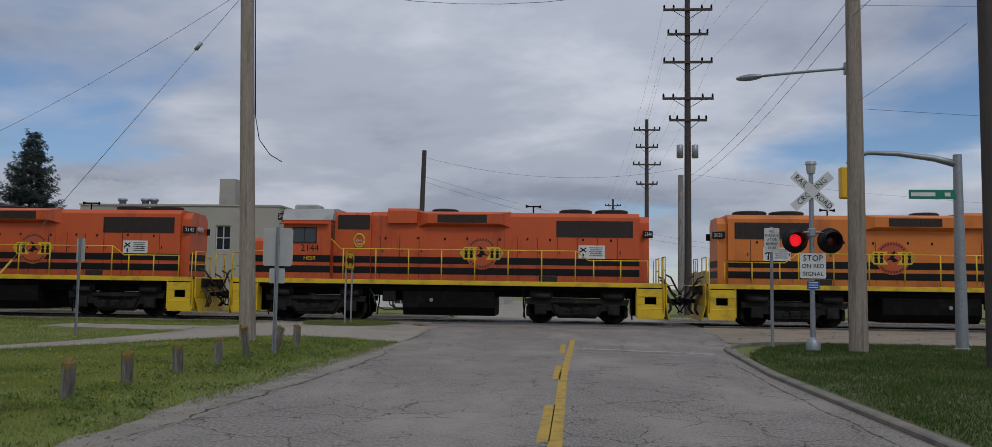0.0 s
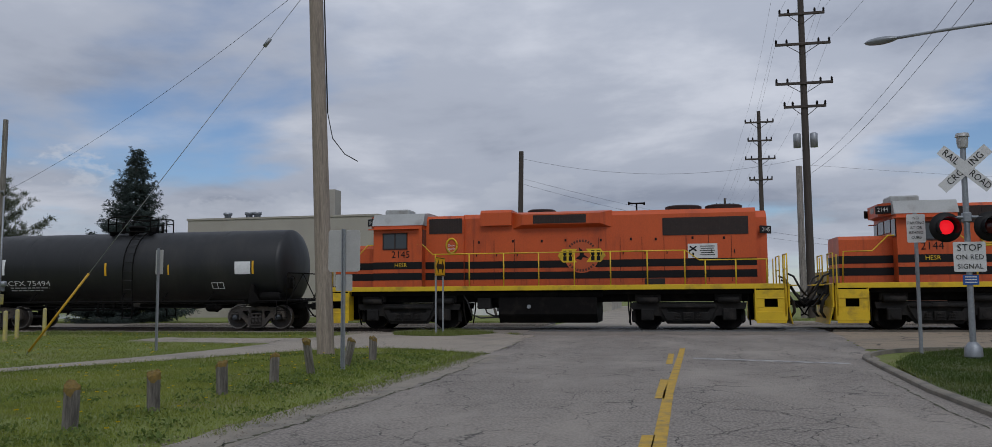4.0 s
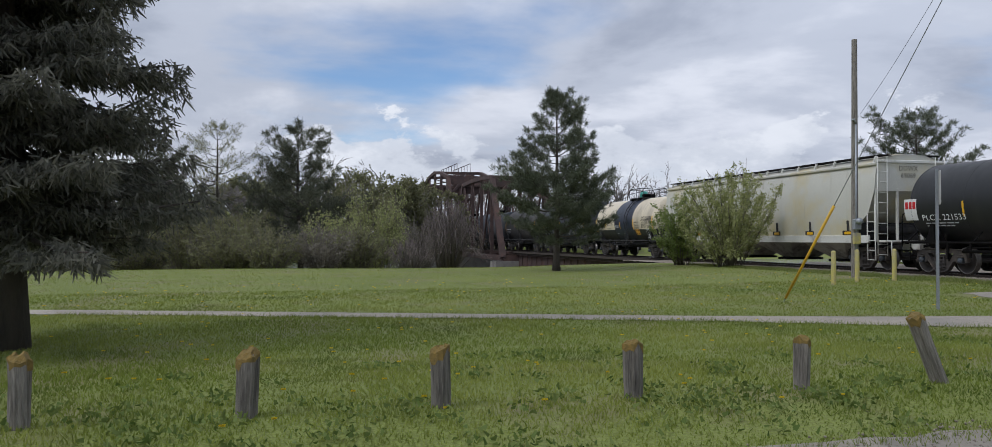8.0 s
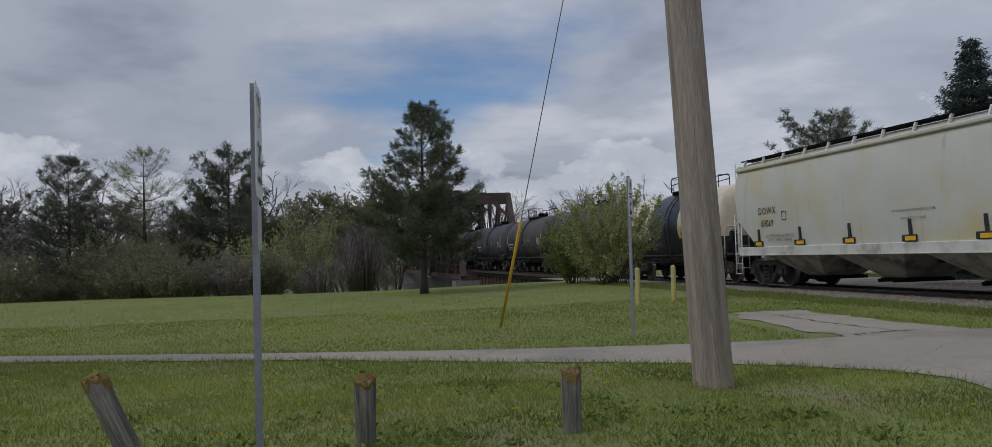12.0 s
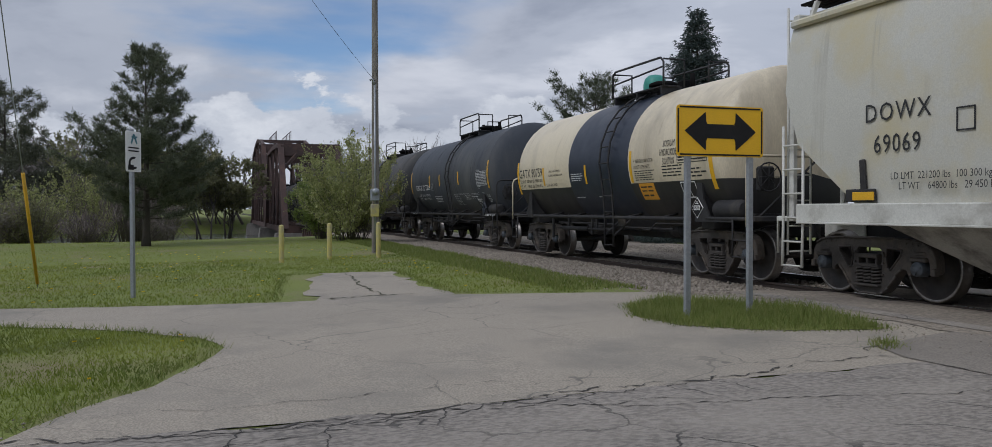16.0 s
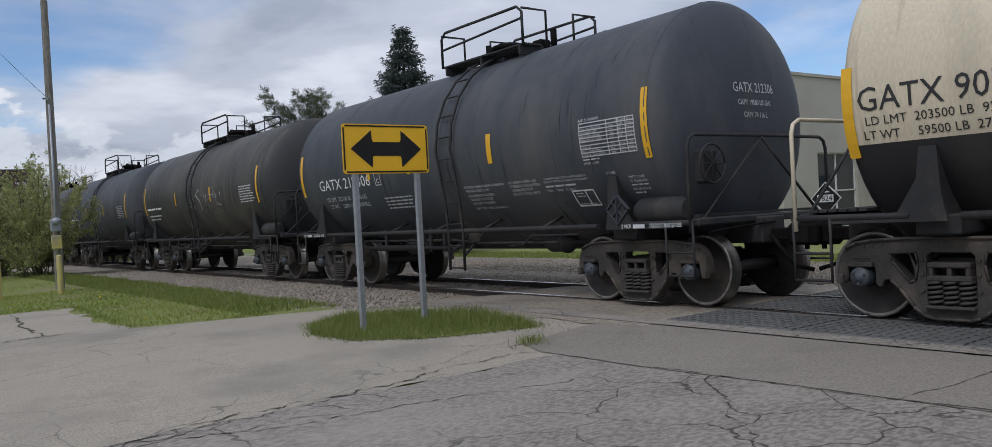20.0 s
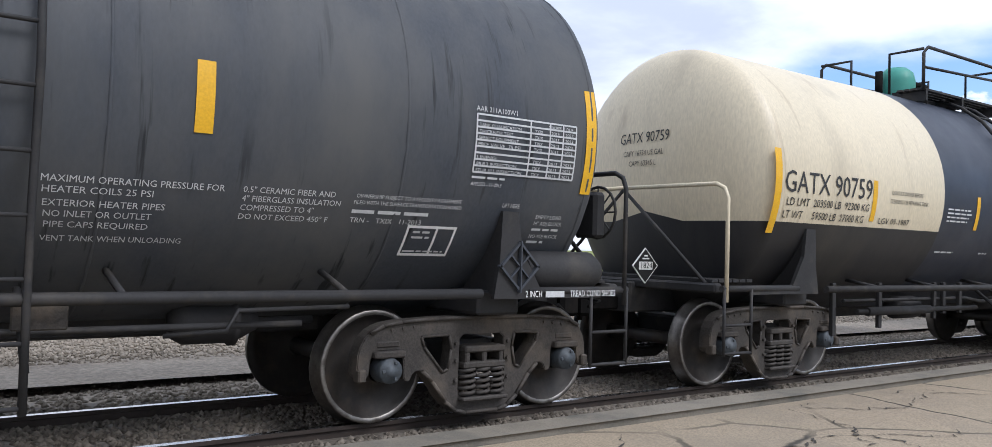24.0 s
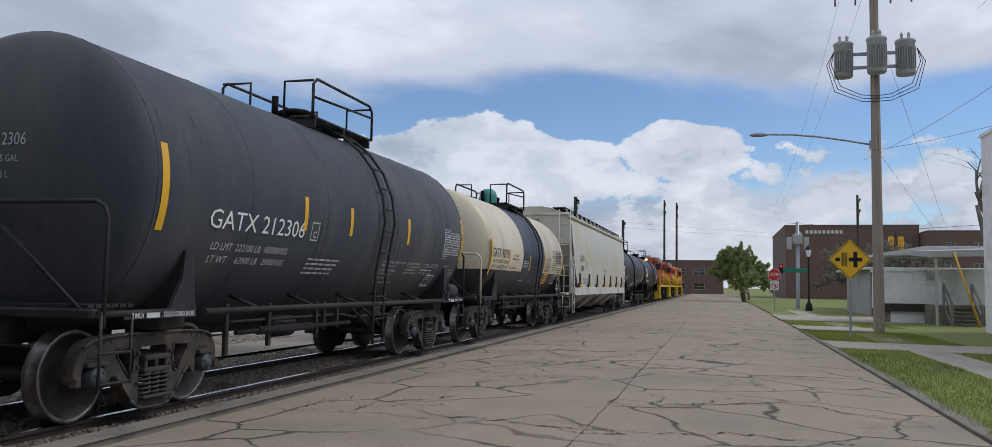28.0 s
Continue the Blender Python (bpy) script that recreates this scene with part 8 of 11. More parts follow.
def plate(bm, w, h, t=0.004, rad=0.03, m=None, mat=0):
    """A thin plate with rounded corners in the local x-z plane, its face to -y."""
    m = m or Matrix()
    pts = []
    for cx_, cz_, a0 in ((w / 2 - rad, h / 2 - rad, 0), (-w / 2 + rad, h / 2 - rad, 90), (-w / 2 + rad, -h / 2 + rad, 180), (w / 2 - rad, -h / 2 + rad, 270)):
        pts += [(cx_ + rad * math.cos(radians(a0 + k * 30)), cz_ + rad * math.sin(radians(a0 + k * 30))) for k in range(4)]
    prism(bm, [tuple(m @ Vector((a, 0, b))) for a, b in pts], m.to_3x3() @ Vector((0, t, 0)), mat)


UP = Matrix.Rotation(math.pi / 2, 4, "X")


def face(e, x, y, z, yaw, lift=0.0):
    return Matrix.Translation((x, y, z)) @ Matrix.Rotation(radians(yaw), 4, "Z") @ Matrix.Translation((0, -lift, 0))


# arrow sign on two posts, faces the street (+x)
def arrow_sign():
    x, y = -6.95, -4.04
    z0 = gz(x, y)
    e = thing("arrow_sign", pose(x, y, z0 + 0.05, 0, 0, 90), "yellow warning sign with a black two-headed arrow on two steel posts", "traffic sign")
    for dx in (-0.44, 0.44):
        bm = bmesh.new()
        u_post(bm, dx, 0.03, -0.3, 2.35)
        part("post", fix(bm), M_GALV, e)
    bm = bmesh.new()
    plate(bm, 1.22, 0.61, 0.005, 0.04, Matrix.Translation((0, 0, 2.17)))
    part("sign_face", fix(bm), M_YSIGN, e)
    bm = bmesh.new()
    for w, h, inner in ((1.19, 0.58, 0.018),):
        for dx, dz, ww, hh in ((0, h / 2, w - 0.06, inner), (0, -h / 2, w - 0.06, inner), (w / 2, 0, inner, h - 0.06), (-w / 2, 0, inner, h - 0.06)):
            box(bm, (dx * 0.985, -0.003, 2.17 + dz * 0.97), (ww, 0.004, hh))
    part("border", bm, M_BLACK, e)
    bm = bmesh.new()
    hw, hs = 0.50, 0.22
    pts = [(-hw, 0), (-hs + 0.01, 0.23), (-hs + 0.015, 0.12), (-hs + 0.03, 0.085), (hs - 0.03, 0.085), (hs - 0.015, 0.12), (hs - 0.01, 0.23), (hw, 0), (hs - 0.01, -0.23), (hs - 0.015, -0.12), (hs - 0.03, -0.085), (-hs + 0.03, -0.085), (-hs + 0.015, -0.12), (-hs + 0.01, -0.23)]
    prism(bm, [(a, -0.002, 2.17 + b) for a, b in pts], (0, -0.003, 0))
    part("arrow", fix(bm), M_BLACK, e, "black two-headed arrow")
    return e


arrow_sign()


def crossbuck(x, y, yaw, label, lit, back=False):
    z0 = gz(x, y)
    e = thing("crossing_signal", pose(x, y, z0 + 0.05, 0, 0, yaw), label, "crossing signal", "crossing signals")
    bm = bmesh.new()
    lathe(bm, [(0.12, -0.2), (0.12, 0.02), (0.17, 0.03), (0.17, 0.2), (0.09, 0.32), (0.062, 0.33), (0.055, 4.35), (0, 4.36)], seg=16)
    part("mast", bm, M_GALV, e, smooth=True)
    bm = bmesh.new()
    lathe(bm, [(0.0, 4.28), (0.09, 4.3), (0.11, 4.4), (0.11, 4.52), (0.14, 4.53), (0.12, 4.6), (0, 4.62)], seg=14)
    part("bell", bm, M_SIGNBACK, e, smooth=True)
    for k, (a, word, cut) in enumerate(((42, "CROSSING", 0), (-42, "RAIL    ROAD", 1))):
        bm = bmesh.new()
        m = Matrix.Translation((0, -0.08 - 0.012 * k, 3.86)) @ Matrix.Rotation(radians(-a), 4, "Y")
        plate(bm, 1.22, 0.23, 0.006, 0.01, m)
        b = part("crossbuck_blade", fix(bm), M_WHITE if not back else M_SIGNBACK, e)
        if not back:
            if cut == 0:
                letters("blade_letters", "CROSSING", 0.2, M_BLACK, b, m @ Matrix.Translation((0, -0.002, 0)) @ UP, 0.9, gap=1.05)
            else:
                letters("blade_letters", "RAIL", 0.2, M_BLACK, b, m @ Matrix.Translation((-0.36, -0.002, 0)) @ UP, 0.9)
                letters("blade_letters", "ROAD", 0.2, M_BLACK, b, m @ Matrix.Translation((0.36, -0.002, 0)) @ UP, 0.85)
    bm = bmesh.new()
    rod(bm, (-0.42, -0.03, 2.86), (0.42, -0.03, 2.86), 0.035, 10)
    box(bm, (0, 0, 2.86), (0.16, 0.16, 0.2), 0.02)
    part("crossarm", bm, M_GALV, e)
    for sx in (-1, 1):
        bm = bmesh.new()
        m = Matrix.Translation((sx * 0.42, -0.05, 2.66)) @ AX
        lathe(bm, [(0.31, 0.0), (0.31, 0.012), (0.12, 0.02)], m, 24)
        lathe(bm, [(0.12, -0.12), (0.15, 0.0), (0.17, 0.02), (0.17, 0.06)], m, 20)
        # hood
        rows = []
        for d, rr in ((0.02, 0.19), (0.3, 0.2)):
            rows.append([bm.verts.new(m @ Vector((rr * math.cos(radians(a)), rr * math.sin(radians(a)), d))) for a in range(-40, 221, 20)])
        for i in range(len(rows[0]) - 1):
            bm.faces.new((rows[0][i], rows[0][i + 1], rows[1][i + 1], rows[1][i]))
        part("lamp_housing", fix(bm), M_BLACK, e, "round black lamp shield with a hood")
        bm = bmesh.new()
        lathe(bm, [(0.15, 0.03), (0.12, 0.06), (0.06, 0.08), (0, 0.085)], m, 18)
        on = sx == lit
        part("lamp_lens", bm, glow("red_lamp_on", (0.9, 0.012, 0.02), 0.9) if on else surf("red_lamp_off", (0.10, 0.012, 0.012), (0.07, 0.01, 0.01), 5, 0.15), e, "glowing red lens" if on else "dark red lens", smooth=True)
    if not back:
        bm = bmesh.new()
        plate(bm, 0.61, 0.61, 0.005, 0.03, Matrix.Translation((0, -0.075, 2.05)))
        part("notice_plate", fix(bm), M_WHITE, e)
        for k, w in enumerate(("STOP", "ON RED", "SIGNAL")):
            letters("notice_letters", w, 0.2 if k == 0 else 0.145, M_BLACK, e, Matrix.Translation((0, -0.08, 2.23 - k * 0.19)) @ UP, 0.95, gap=1.05)
        bm = bmesh.new()
        plate(bm, 0.3, 0.2, 0.005, 0.01, Matrix.Translation((0, -0.075, 1.58)))
        part("blue_plate", fix(bm), M_BLUE, e, "small blue notice plate")
        bm = bmesh.new()
        for k in range(3):
            box(bm, (0, -0.08, 1.64 - 0.055 * k), (0.22, 0.004, 0.02))
        part("blue_plate_bar", bm, M_WHITE, e)
    return e


crossbuck(6.43, -12.2, 0, "crossing signal with white crossbuck and red lamps", -1)
crossbuck(-4.45, 5.0, 180, "far crossing signal seen from its grey back", 1, True)


def small_sign(name, x, y, yaw, post_h, w, h, z, label, face_mat, post_mat=M_GALV, cat="traffic sign", round_=False):
    z0 = gz(x, y) + (0.1 if x > 4.3 else 0)
    e = thing(name, pose(x, y, z0, 0, 0, yaw), label, cat)
    bm = bmesh.new()
    u_post(bm, 0, 0.03, -0.25, post_h)
    part("post", fix(bm), post_mat, e)
    bm = bmesh.new()
    plate(bm, w, h, 0.004, min(w, h) * 0.08, Matrix.Translation((0, -0.002, z)))
    part("sign_face", fix(bm), face_mat, e)
    bm = bmesh.new()
    plate(bm, w * 0.99, h * 0.99, 0.002, min(w, h) * 0.08, Matrix.Translation((0, 0.003, z)))
    part("sign_back", fix(bm), M_SIGNBACK, e)
    return e


def rows_of(e, name, words, z, dz, size, material, squeeze=0.9):
    for k, w in enumerate(words):
        letters(name, w, size, material, e, Matrix.Translation((0, -0.004, z - k * dz)) @ UP, squeeze)


np_ = small_sign("no_parking_sign", 5.72, -11.25, 0, 3.0, 0.38, 0.62, 2.66, "small white no-parking sign on a steel post", M_WHITE)
rows_of(np_, "sign_letters", ("NO", "PARKING", "AT OR", "BEHIND", "CURB"), 2.88, 0.105, 0.09, M_BLACK)
sp = small_sign("speed_sign", -5.38, -16.45, 180, 2.54, 0.61, 0.76, 2.14, "white speed limit sign on a grey steel post", M_WHITE)
rows_of(sp, "sign_letters", ("SPEED", "LIMIT"), 2.4, 0.13, 0.14, M_BLACK)
letters("sign_digits", "35", 0.4, M_BLACK, sp, Matrix.Translation((0, -0.004, 1.98)) @ UP, 0.95)
bm = bmesh.new()
plate(bm, 0.32, 0.3, 0.004, 0.02, Matrix.Translation((0, 0.0, 1.56)))
part("lower_plate", fix(bm), M_SIGNBACK, sp)
tr_ = small_sign("trail_sign", -12.72, -10.97, 150, 2.66, 0.4, 0.64, 2.3, "white trail notice sign with dark symbols on a slim steel post", M_WHITE)
bm = bmesh.new()
for dx, dz, w, h, r_ in ((-0.02, 0.2, 0.03, 0.16, 20), (0.04, 0.2, 0.03, 0.16, -25), (0.02, 0.23, 0.12, 0.03, 0)):
    box(bm, (dx, -0.005, 2.3 + dz), (w, 0.004, h), 0, (0, r_, 0))
part("symbol", bm, surf("teal_symbol", (0.05, 0.2, 0.25), None, 4, 0.5), tr_)
bm = bmesh.new()
for k in range(2):
    box(bm, (0, -0.005, 2.36 - k * 0.05), (0.22, 0.004, 0.022))
for k in range(10):
    a0, a1 = radians(70 + k * 24), radians(70 + (k + 1) * 24)
    prism(bm, [(0.11 * math.cos(a0), -0.005, 2.12 + 0.1 * math.sin(a0)), (0.11 * math.cos(a1), -0.005, 2.12 + 0.1 * math.sin(a1)), (0.07 * math.cos(a1), -0.005, 2.12 + 0.065 * math.sin(a1)), (0.07 * math.cos(a0), -0.005, 2.12 + 0.065 * math.sin(a0))], (0, -0.003, 0))
box(bm, (-0.06, -0.006, 2.05), (0.12, 0.004, 0.08))
part("symbol", fix(bm), M_BLACK, tr_)
for ch_ in tr_.children:
    if ch_.name.startswith("symbol"):
        ch_.scale.x = 1.2

# yellow guard posts
for y, x in ((-8.09, -19.9), (-6.8, -20.6), (-5.49, -20.65)):
    e = thing("guard_post", pose(x, y, gz(x, y) - 0.03), "faded yellow steel guard post with chipped paint", "bollard", "yellow guard posts")
    bm = bmesh.new()
    lathe(bm, [(0.066, -0.1), (0.066, 0.92), (0.06, 0.95), (0.03, 0.97), (0, 0.975)], seg=14)
    part("pipe", bm, M_YBOL, e, smooth=True)

# fittings of the service pole
bm = bmesh.new()
rod(bm, (0.12, -0.03, 0.1), (0.1, -0.03, 5.0), 0.03, 8)
tube(bm, [(0.1, -0.03, 5.0), (0.11, -0.1, 5.15), (0.06, -0.16, 5.12)], 0.035, 8)
part("conduit", bm, M_GALV, thin)
bm = bmesh.new()
box(bm, (0.17, -0.05, 1.75), (0.14, 0.26, 0.34), 0.02)
lathe(bm, [(0.1, 0.0), (0.1, 0.1), (0.07, 0.13), (0, 0.14)], Matrix.Translation((0.24, -0.05, 1.85)) @ Matrix.Rotation(radians(90), 4, "Y"), 16)
part("meter_box", bm, M_GALV, thin, "grey electric meter box")
bm = bmesh.new()
box(bm, (0.16, -0.05, 1.3), (0.1, 0.24, 0.36), 0.01)
part("switch_box", bm, M_YBOL, thin, "small yellowed switch box")

# guy wire with its yellow guard
a_, b_ = Vector((-15.14, -12.74, 0.02)), Vector((-7.8, -12.4, 9.0))
e = thing("guy_wire", pose(*a_), "steel guy wire with a yellow plastic guard", "cable")
bm = bmesh.new()
d_ = (b_ - a_)
rod(bm, (0, 0, 0), d_, 0.008, 6)
part("strand", bm, M_GALV, e)
bm = bmesh.new()
d1 = d_.normalized()
rod(bm, d1 * 0.1, d1 * 2.55, 0.028, 10)
part("guard", bm, M_YGUARD, e, "yellow plastic guard tube")
bm = bmesh.new()
rod(bm, d1 * 9.6, d1 * 9.85, 0.05, 8)
part("insulator", bm, M_GALV, e)

# pole fittings and overhead lines
bm = bmesh.new()
tube(bm, [(0.19, 0.06, 5.8), (0.185, 0.06, 9.0), (0.175, 0.06, 11.4)], 0.018, 6)
tube(bm, [(0.19, 0.06, 5.8), (0.24, 0.2, 5.2), (0.4, 0.55, 4.85), (0.6, 0.9, 4.7)], 0.012, 6)
part("down_lead", bm, M_WIRE, lp)
top_l, top_r = Vector((-7.75, -12.4, 9.1)), Vector((7.5, -12.1, 10.8))
wires("overhead_line", [(top_l, (-22.9, -5.1, 5.15), 0.35)], 0.012, "single sagging black service cable")
wires("overhead_line", [(top_l + Vector((0, 0, 0.5)), top_r + Vector((0, 0, -0.1)), 1.45)], 0.014, "sagging black cable across the road")
wires("overhead_line", [((8.5, -16, 9.4), (7.4, -12.1, 8.2), 0.05), ((7.4, -12.1, 8.2), (8.0, 17, 7.7), 0.5)], 0.016, "thick black cable to the transmission pole")
wires("overhead_line", [((8.5, -16, 9.9), (7.4, -12.1, 8.7), 0.05), ((7.4, -12.1, 8.7), (8.0, 17, 8.1), 0.5)], 0.016, "thick black cable to the transmission pole")
wires("overhead_line", [((7.5, -12.1, 8.6), (40, -14, 9.5), 0.6)], 0.010, "thin cable running on along the street")
wires("overhead_line", [((7.5, -12.1, 6.1), (8.4, -16, 6.9), 0.05)], 0.010, "thin cable between two poles")
wires("overhead_line", [((7.5, -12.1, 6.0), (46.7, -11.9, 6.2), 0.7)], 0.010, "long thin cable along the street")


def tower(x, y, h, arms, label, gap):
    e = thing("transmission_pole", pose(x, y, 0), label, "utility pole", "transmission poles")
    bm = bmesh.new()
    lathe(bm, [(0.24, -0.5), (0.23, 0), (0.15, h), (0, h + 0.02)], seg=12)
    part("shaft", bm, M_WOODDARK, e, smooth=True)
    for z, w in arms:
        bm = bmesh.new()
        box(bm, (0, -0.18, z), (w, 0.12, 0.14), 0.01)
        for sx in (-1, 1):
            rod(bm, (0, -0.15, z - 0.6), (sx * w * 0.3, -0.18, z - 0.05), 0.02, 5)
        part("crossarm", bm, M_WOODDARK, e)
        bm = bmesh.new()
        for sx in (-1, -0.6, 0.6, 1):
            lathe(bm, [(0.03, 0.05), (0.07, 0.1), (0.05, 0.16), (0.07, 0.2), (0.03, 0.3), (0, 0.31)], Matrix.Translation((sx * w * 0.48, -0.18, z)), 8)
        part("insulator", bm, M_UNDER, e)
    return e


tw1 = tower(8.0, 17.0, 20.0, ((18.2, 2.9), (16.7, 2.4), (15.0, 2.9), (12.8, 3.0), (11.5, 2.2)), "tall dark wooden transmission pole with five crossarms", 0)
bm = bmesh.new()
for dx in (-0.55, 0.42):
    lathe(bm, [(0, 9.2), (0.2, 9.22), (0.2, 9.95), (0.14, 10.0), (0, 10.02)], Matrix.Translation((dx * 0.9, -0.3, 0)), 12)
part("transformer", bm, M_GALV, tw1)
bm = bmesh.new()
lathe(bm, [(0.2, -0.3), (0.19, 0), (0.16, 8.2), (0, 8.21)], Matrix.Translation((-0.45, -0.3, 0)), 12)
part("stub_pole", bm, M_WOODGREY, tw1)
tw2 = tower(8.5, 44.0, 17.0, ((16.0, 2.4), (14.4, 2.0), (12.8, 2.5), (11.0, 1.9)), "dark wooden transmission pole with four crossarms", 0)
tw3 = tower(8.9, 95.0, 15.0, ((14.0, 2.4), (12.6, 2.0)), "distant dark wooden transmission pole", 0)
for i, (z1, z2, w1, w2) in enumerate(((18.4, 16.2, 2.9, 2.4), (16.9, 14.6, 2.4, 2.0), (15.2, 13.0, 2.9, 2.5))):
    wires("overhead_line", [((8.0 + s * w1 * 0.48, 16.9, z1), (8.5 + s * w2 * 0.48, 43.9, z2), 0.5) for s in (-1, 1)] + [((8.5 + s * w2 * 0.48, 43.9, z2), (8.9 + s * w2 * 0.48, 95, z2 - 1.6), 0.8) for s in (-1, 1)], 0.012, "pair of thin high-voltage wires")
    wires("overhead_line", [((8.0 + s * w1 * 0.48, 16.9, z1), (9.5 + s * w1 * 0.48, -60, z1 + 1), 1.6) for s in (-1, 1)], 0.012, "pair of thin high-voltage wires over the road")
fp = wood_pole("short_pole", -7.55, 14.5, 9.3, 0.17, 0.13, M_WOODDARK, "dark wooden pole behind the track", (0, 1.2))
wires("overhead_line", [((-7.5, 14.5, 8.9), (8.0, 17, 8.7), 0.9)], 0.016, "sagging black cable behind the track")
wires("overhead_line", [((-7.5, 14.5, 7.8), (14, 30, 4.6), 0.5), ((-7.5, 14.5, 7.5), (14, 30, 4.3), 0.6)], 0.014, "two sagging cables behind the track")
wires("overhead_line", [((8.0, 17, 8.3), (60, 22, 6.5), 0.9)], 0.012, "long cable towards the east")

# traffic mast with a street-name plate
e = thing("traffic_mast", pose(10.5, -10.9, 0.05), "grey steel traffic mast with a curved arm and street plate", "traffic mast")
bm = bmesh.new()
lathe(bm, [(0.2, -0.1), (0.2, 0.05), (0.15, 0.08), (0.105, 5.0), (0, 5.02)], seg=16)
part("mast", bm, M_GALV, e, smooth=True)
bm = bmesh.new()
tube(bm, [(0.0, 0.0, 4.75), (-0.5, 0.15, 4.92), (-1.3, 0.4, 5.08), (-2.0, 0.6, 5.14), (-2.4, 0.72, 5.02), (-2.5, 0.75, 4.85)], [0.1, 0.085, 0.07, 0.06, 0.05, 0.05], 10)
part("arm", bm, M_GALV, e)
bm = bmesh.new()
plate(bm, 1.15, 0.24, 0.006, 0.02, Matrix.Translation((-0.72, -0.16, 3.95)))
part("street_plate", fix(bm), M_GREEN, e, "green street-name plate")
bm = bmesh.new()
for dx, w in ((-0.22, 0.6), (0.38, 0.14)):
    box(bm, (-0.72 + dx, -0.166, 3.95), (w, 0.004, 0.1))
part("street_plate_bar", bm, M_WHITE, e)
bm = bmesh.new()
box(bm, (-2.55, 0.78, 4.35), (0.3, 0.25, 0.85), 0.03)
part("signal_head", bm, M_YSIGN, e, "yellow signal housing seen from behind")

# ---- bridge ----
M_BRIDGE = surf("bridge_rust", (0.088, 0.056, 0.05), (0.055, 0.038, 0.035), 1.5, 0.85, 0.1, 0.2, 40, (0.125, 0.072, 0.055), 1.0, 0.4)
M_PIER = surf("pier_stone", (0.24, 0.225, 0.2), (0.17, 0.16, 0.145), 1.2, 0.95, 0, 0.5, 30, (0.1, 0.09, 0.08), 0.8, 0.4)


def beam(bm, a, b, w, h=None):
    """A riveted member: a bar of box section from a to b."""
    a, b = Vector(a), Vector(b)
    d = b - a
    q = d.to_track_quat("X", "Z").to_matrix().to_4x4()
    bmesh.ops.create_cube(bm, size=1.0, matrix=Matrix.Translation((a + b) / 2) @ q @ Matrix.Diagonal((d.length, w, h or w, 1)))


def laced(bm, a, b, w):
    """Two flanges with lacing bars between them."""
    a, b = Vector(a), Vector(b)
    n = max(2, int((b - a).length / 0.5))
    side = (b - a).normalized().cross(Vector((0, 1, 0)))
    side = side.normalized() * w / 2 if side.length > 0.1 else Vector((w / 2, 0, 0))
    for s in (-1, 1):
        beam(bm, a + side * s, b + side * s, 0.26, 0.07)
    for k in range(n):
        p, q = a.lerp(b, k / n), a.lerp(b, (k + 1) / n)
        beam(bm, p + side * (1 if k % 2 else -1), q + side * (-1 if k % 2 else 1), 0.26, 0.05)


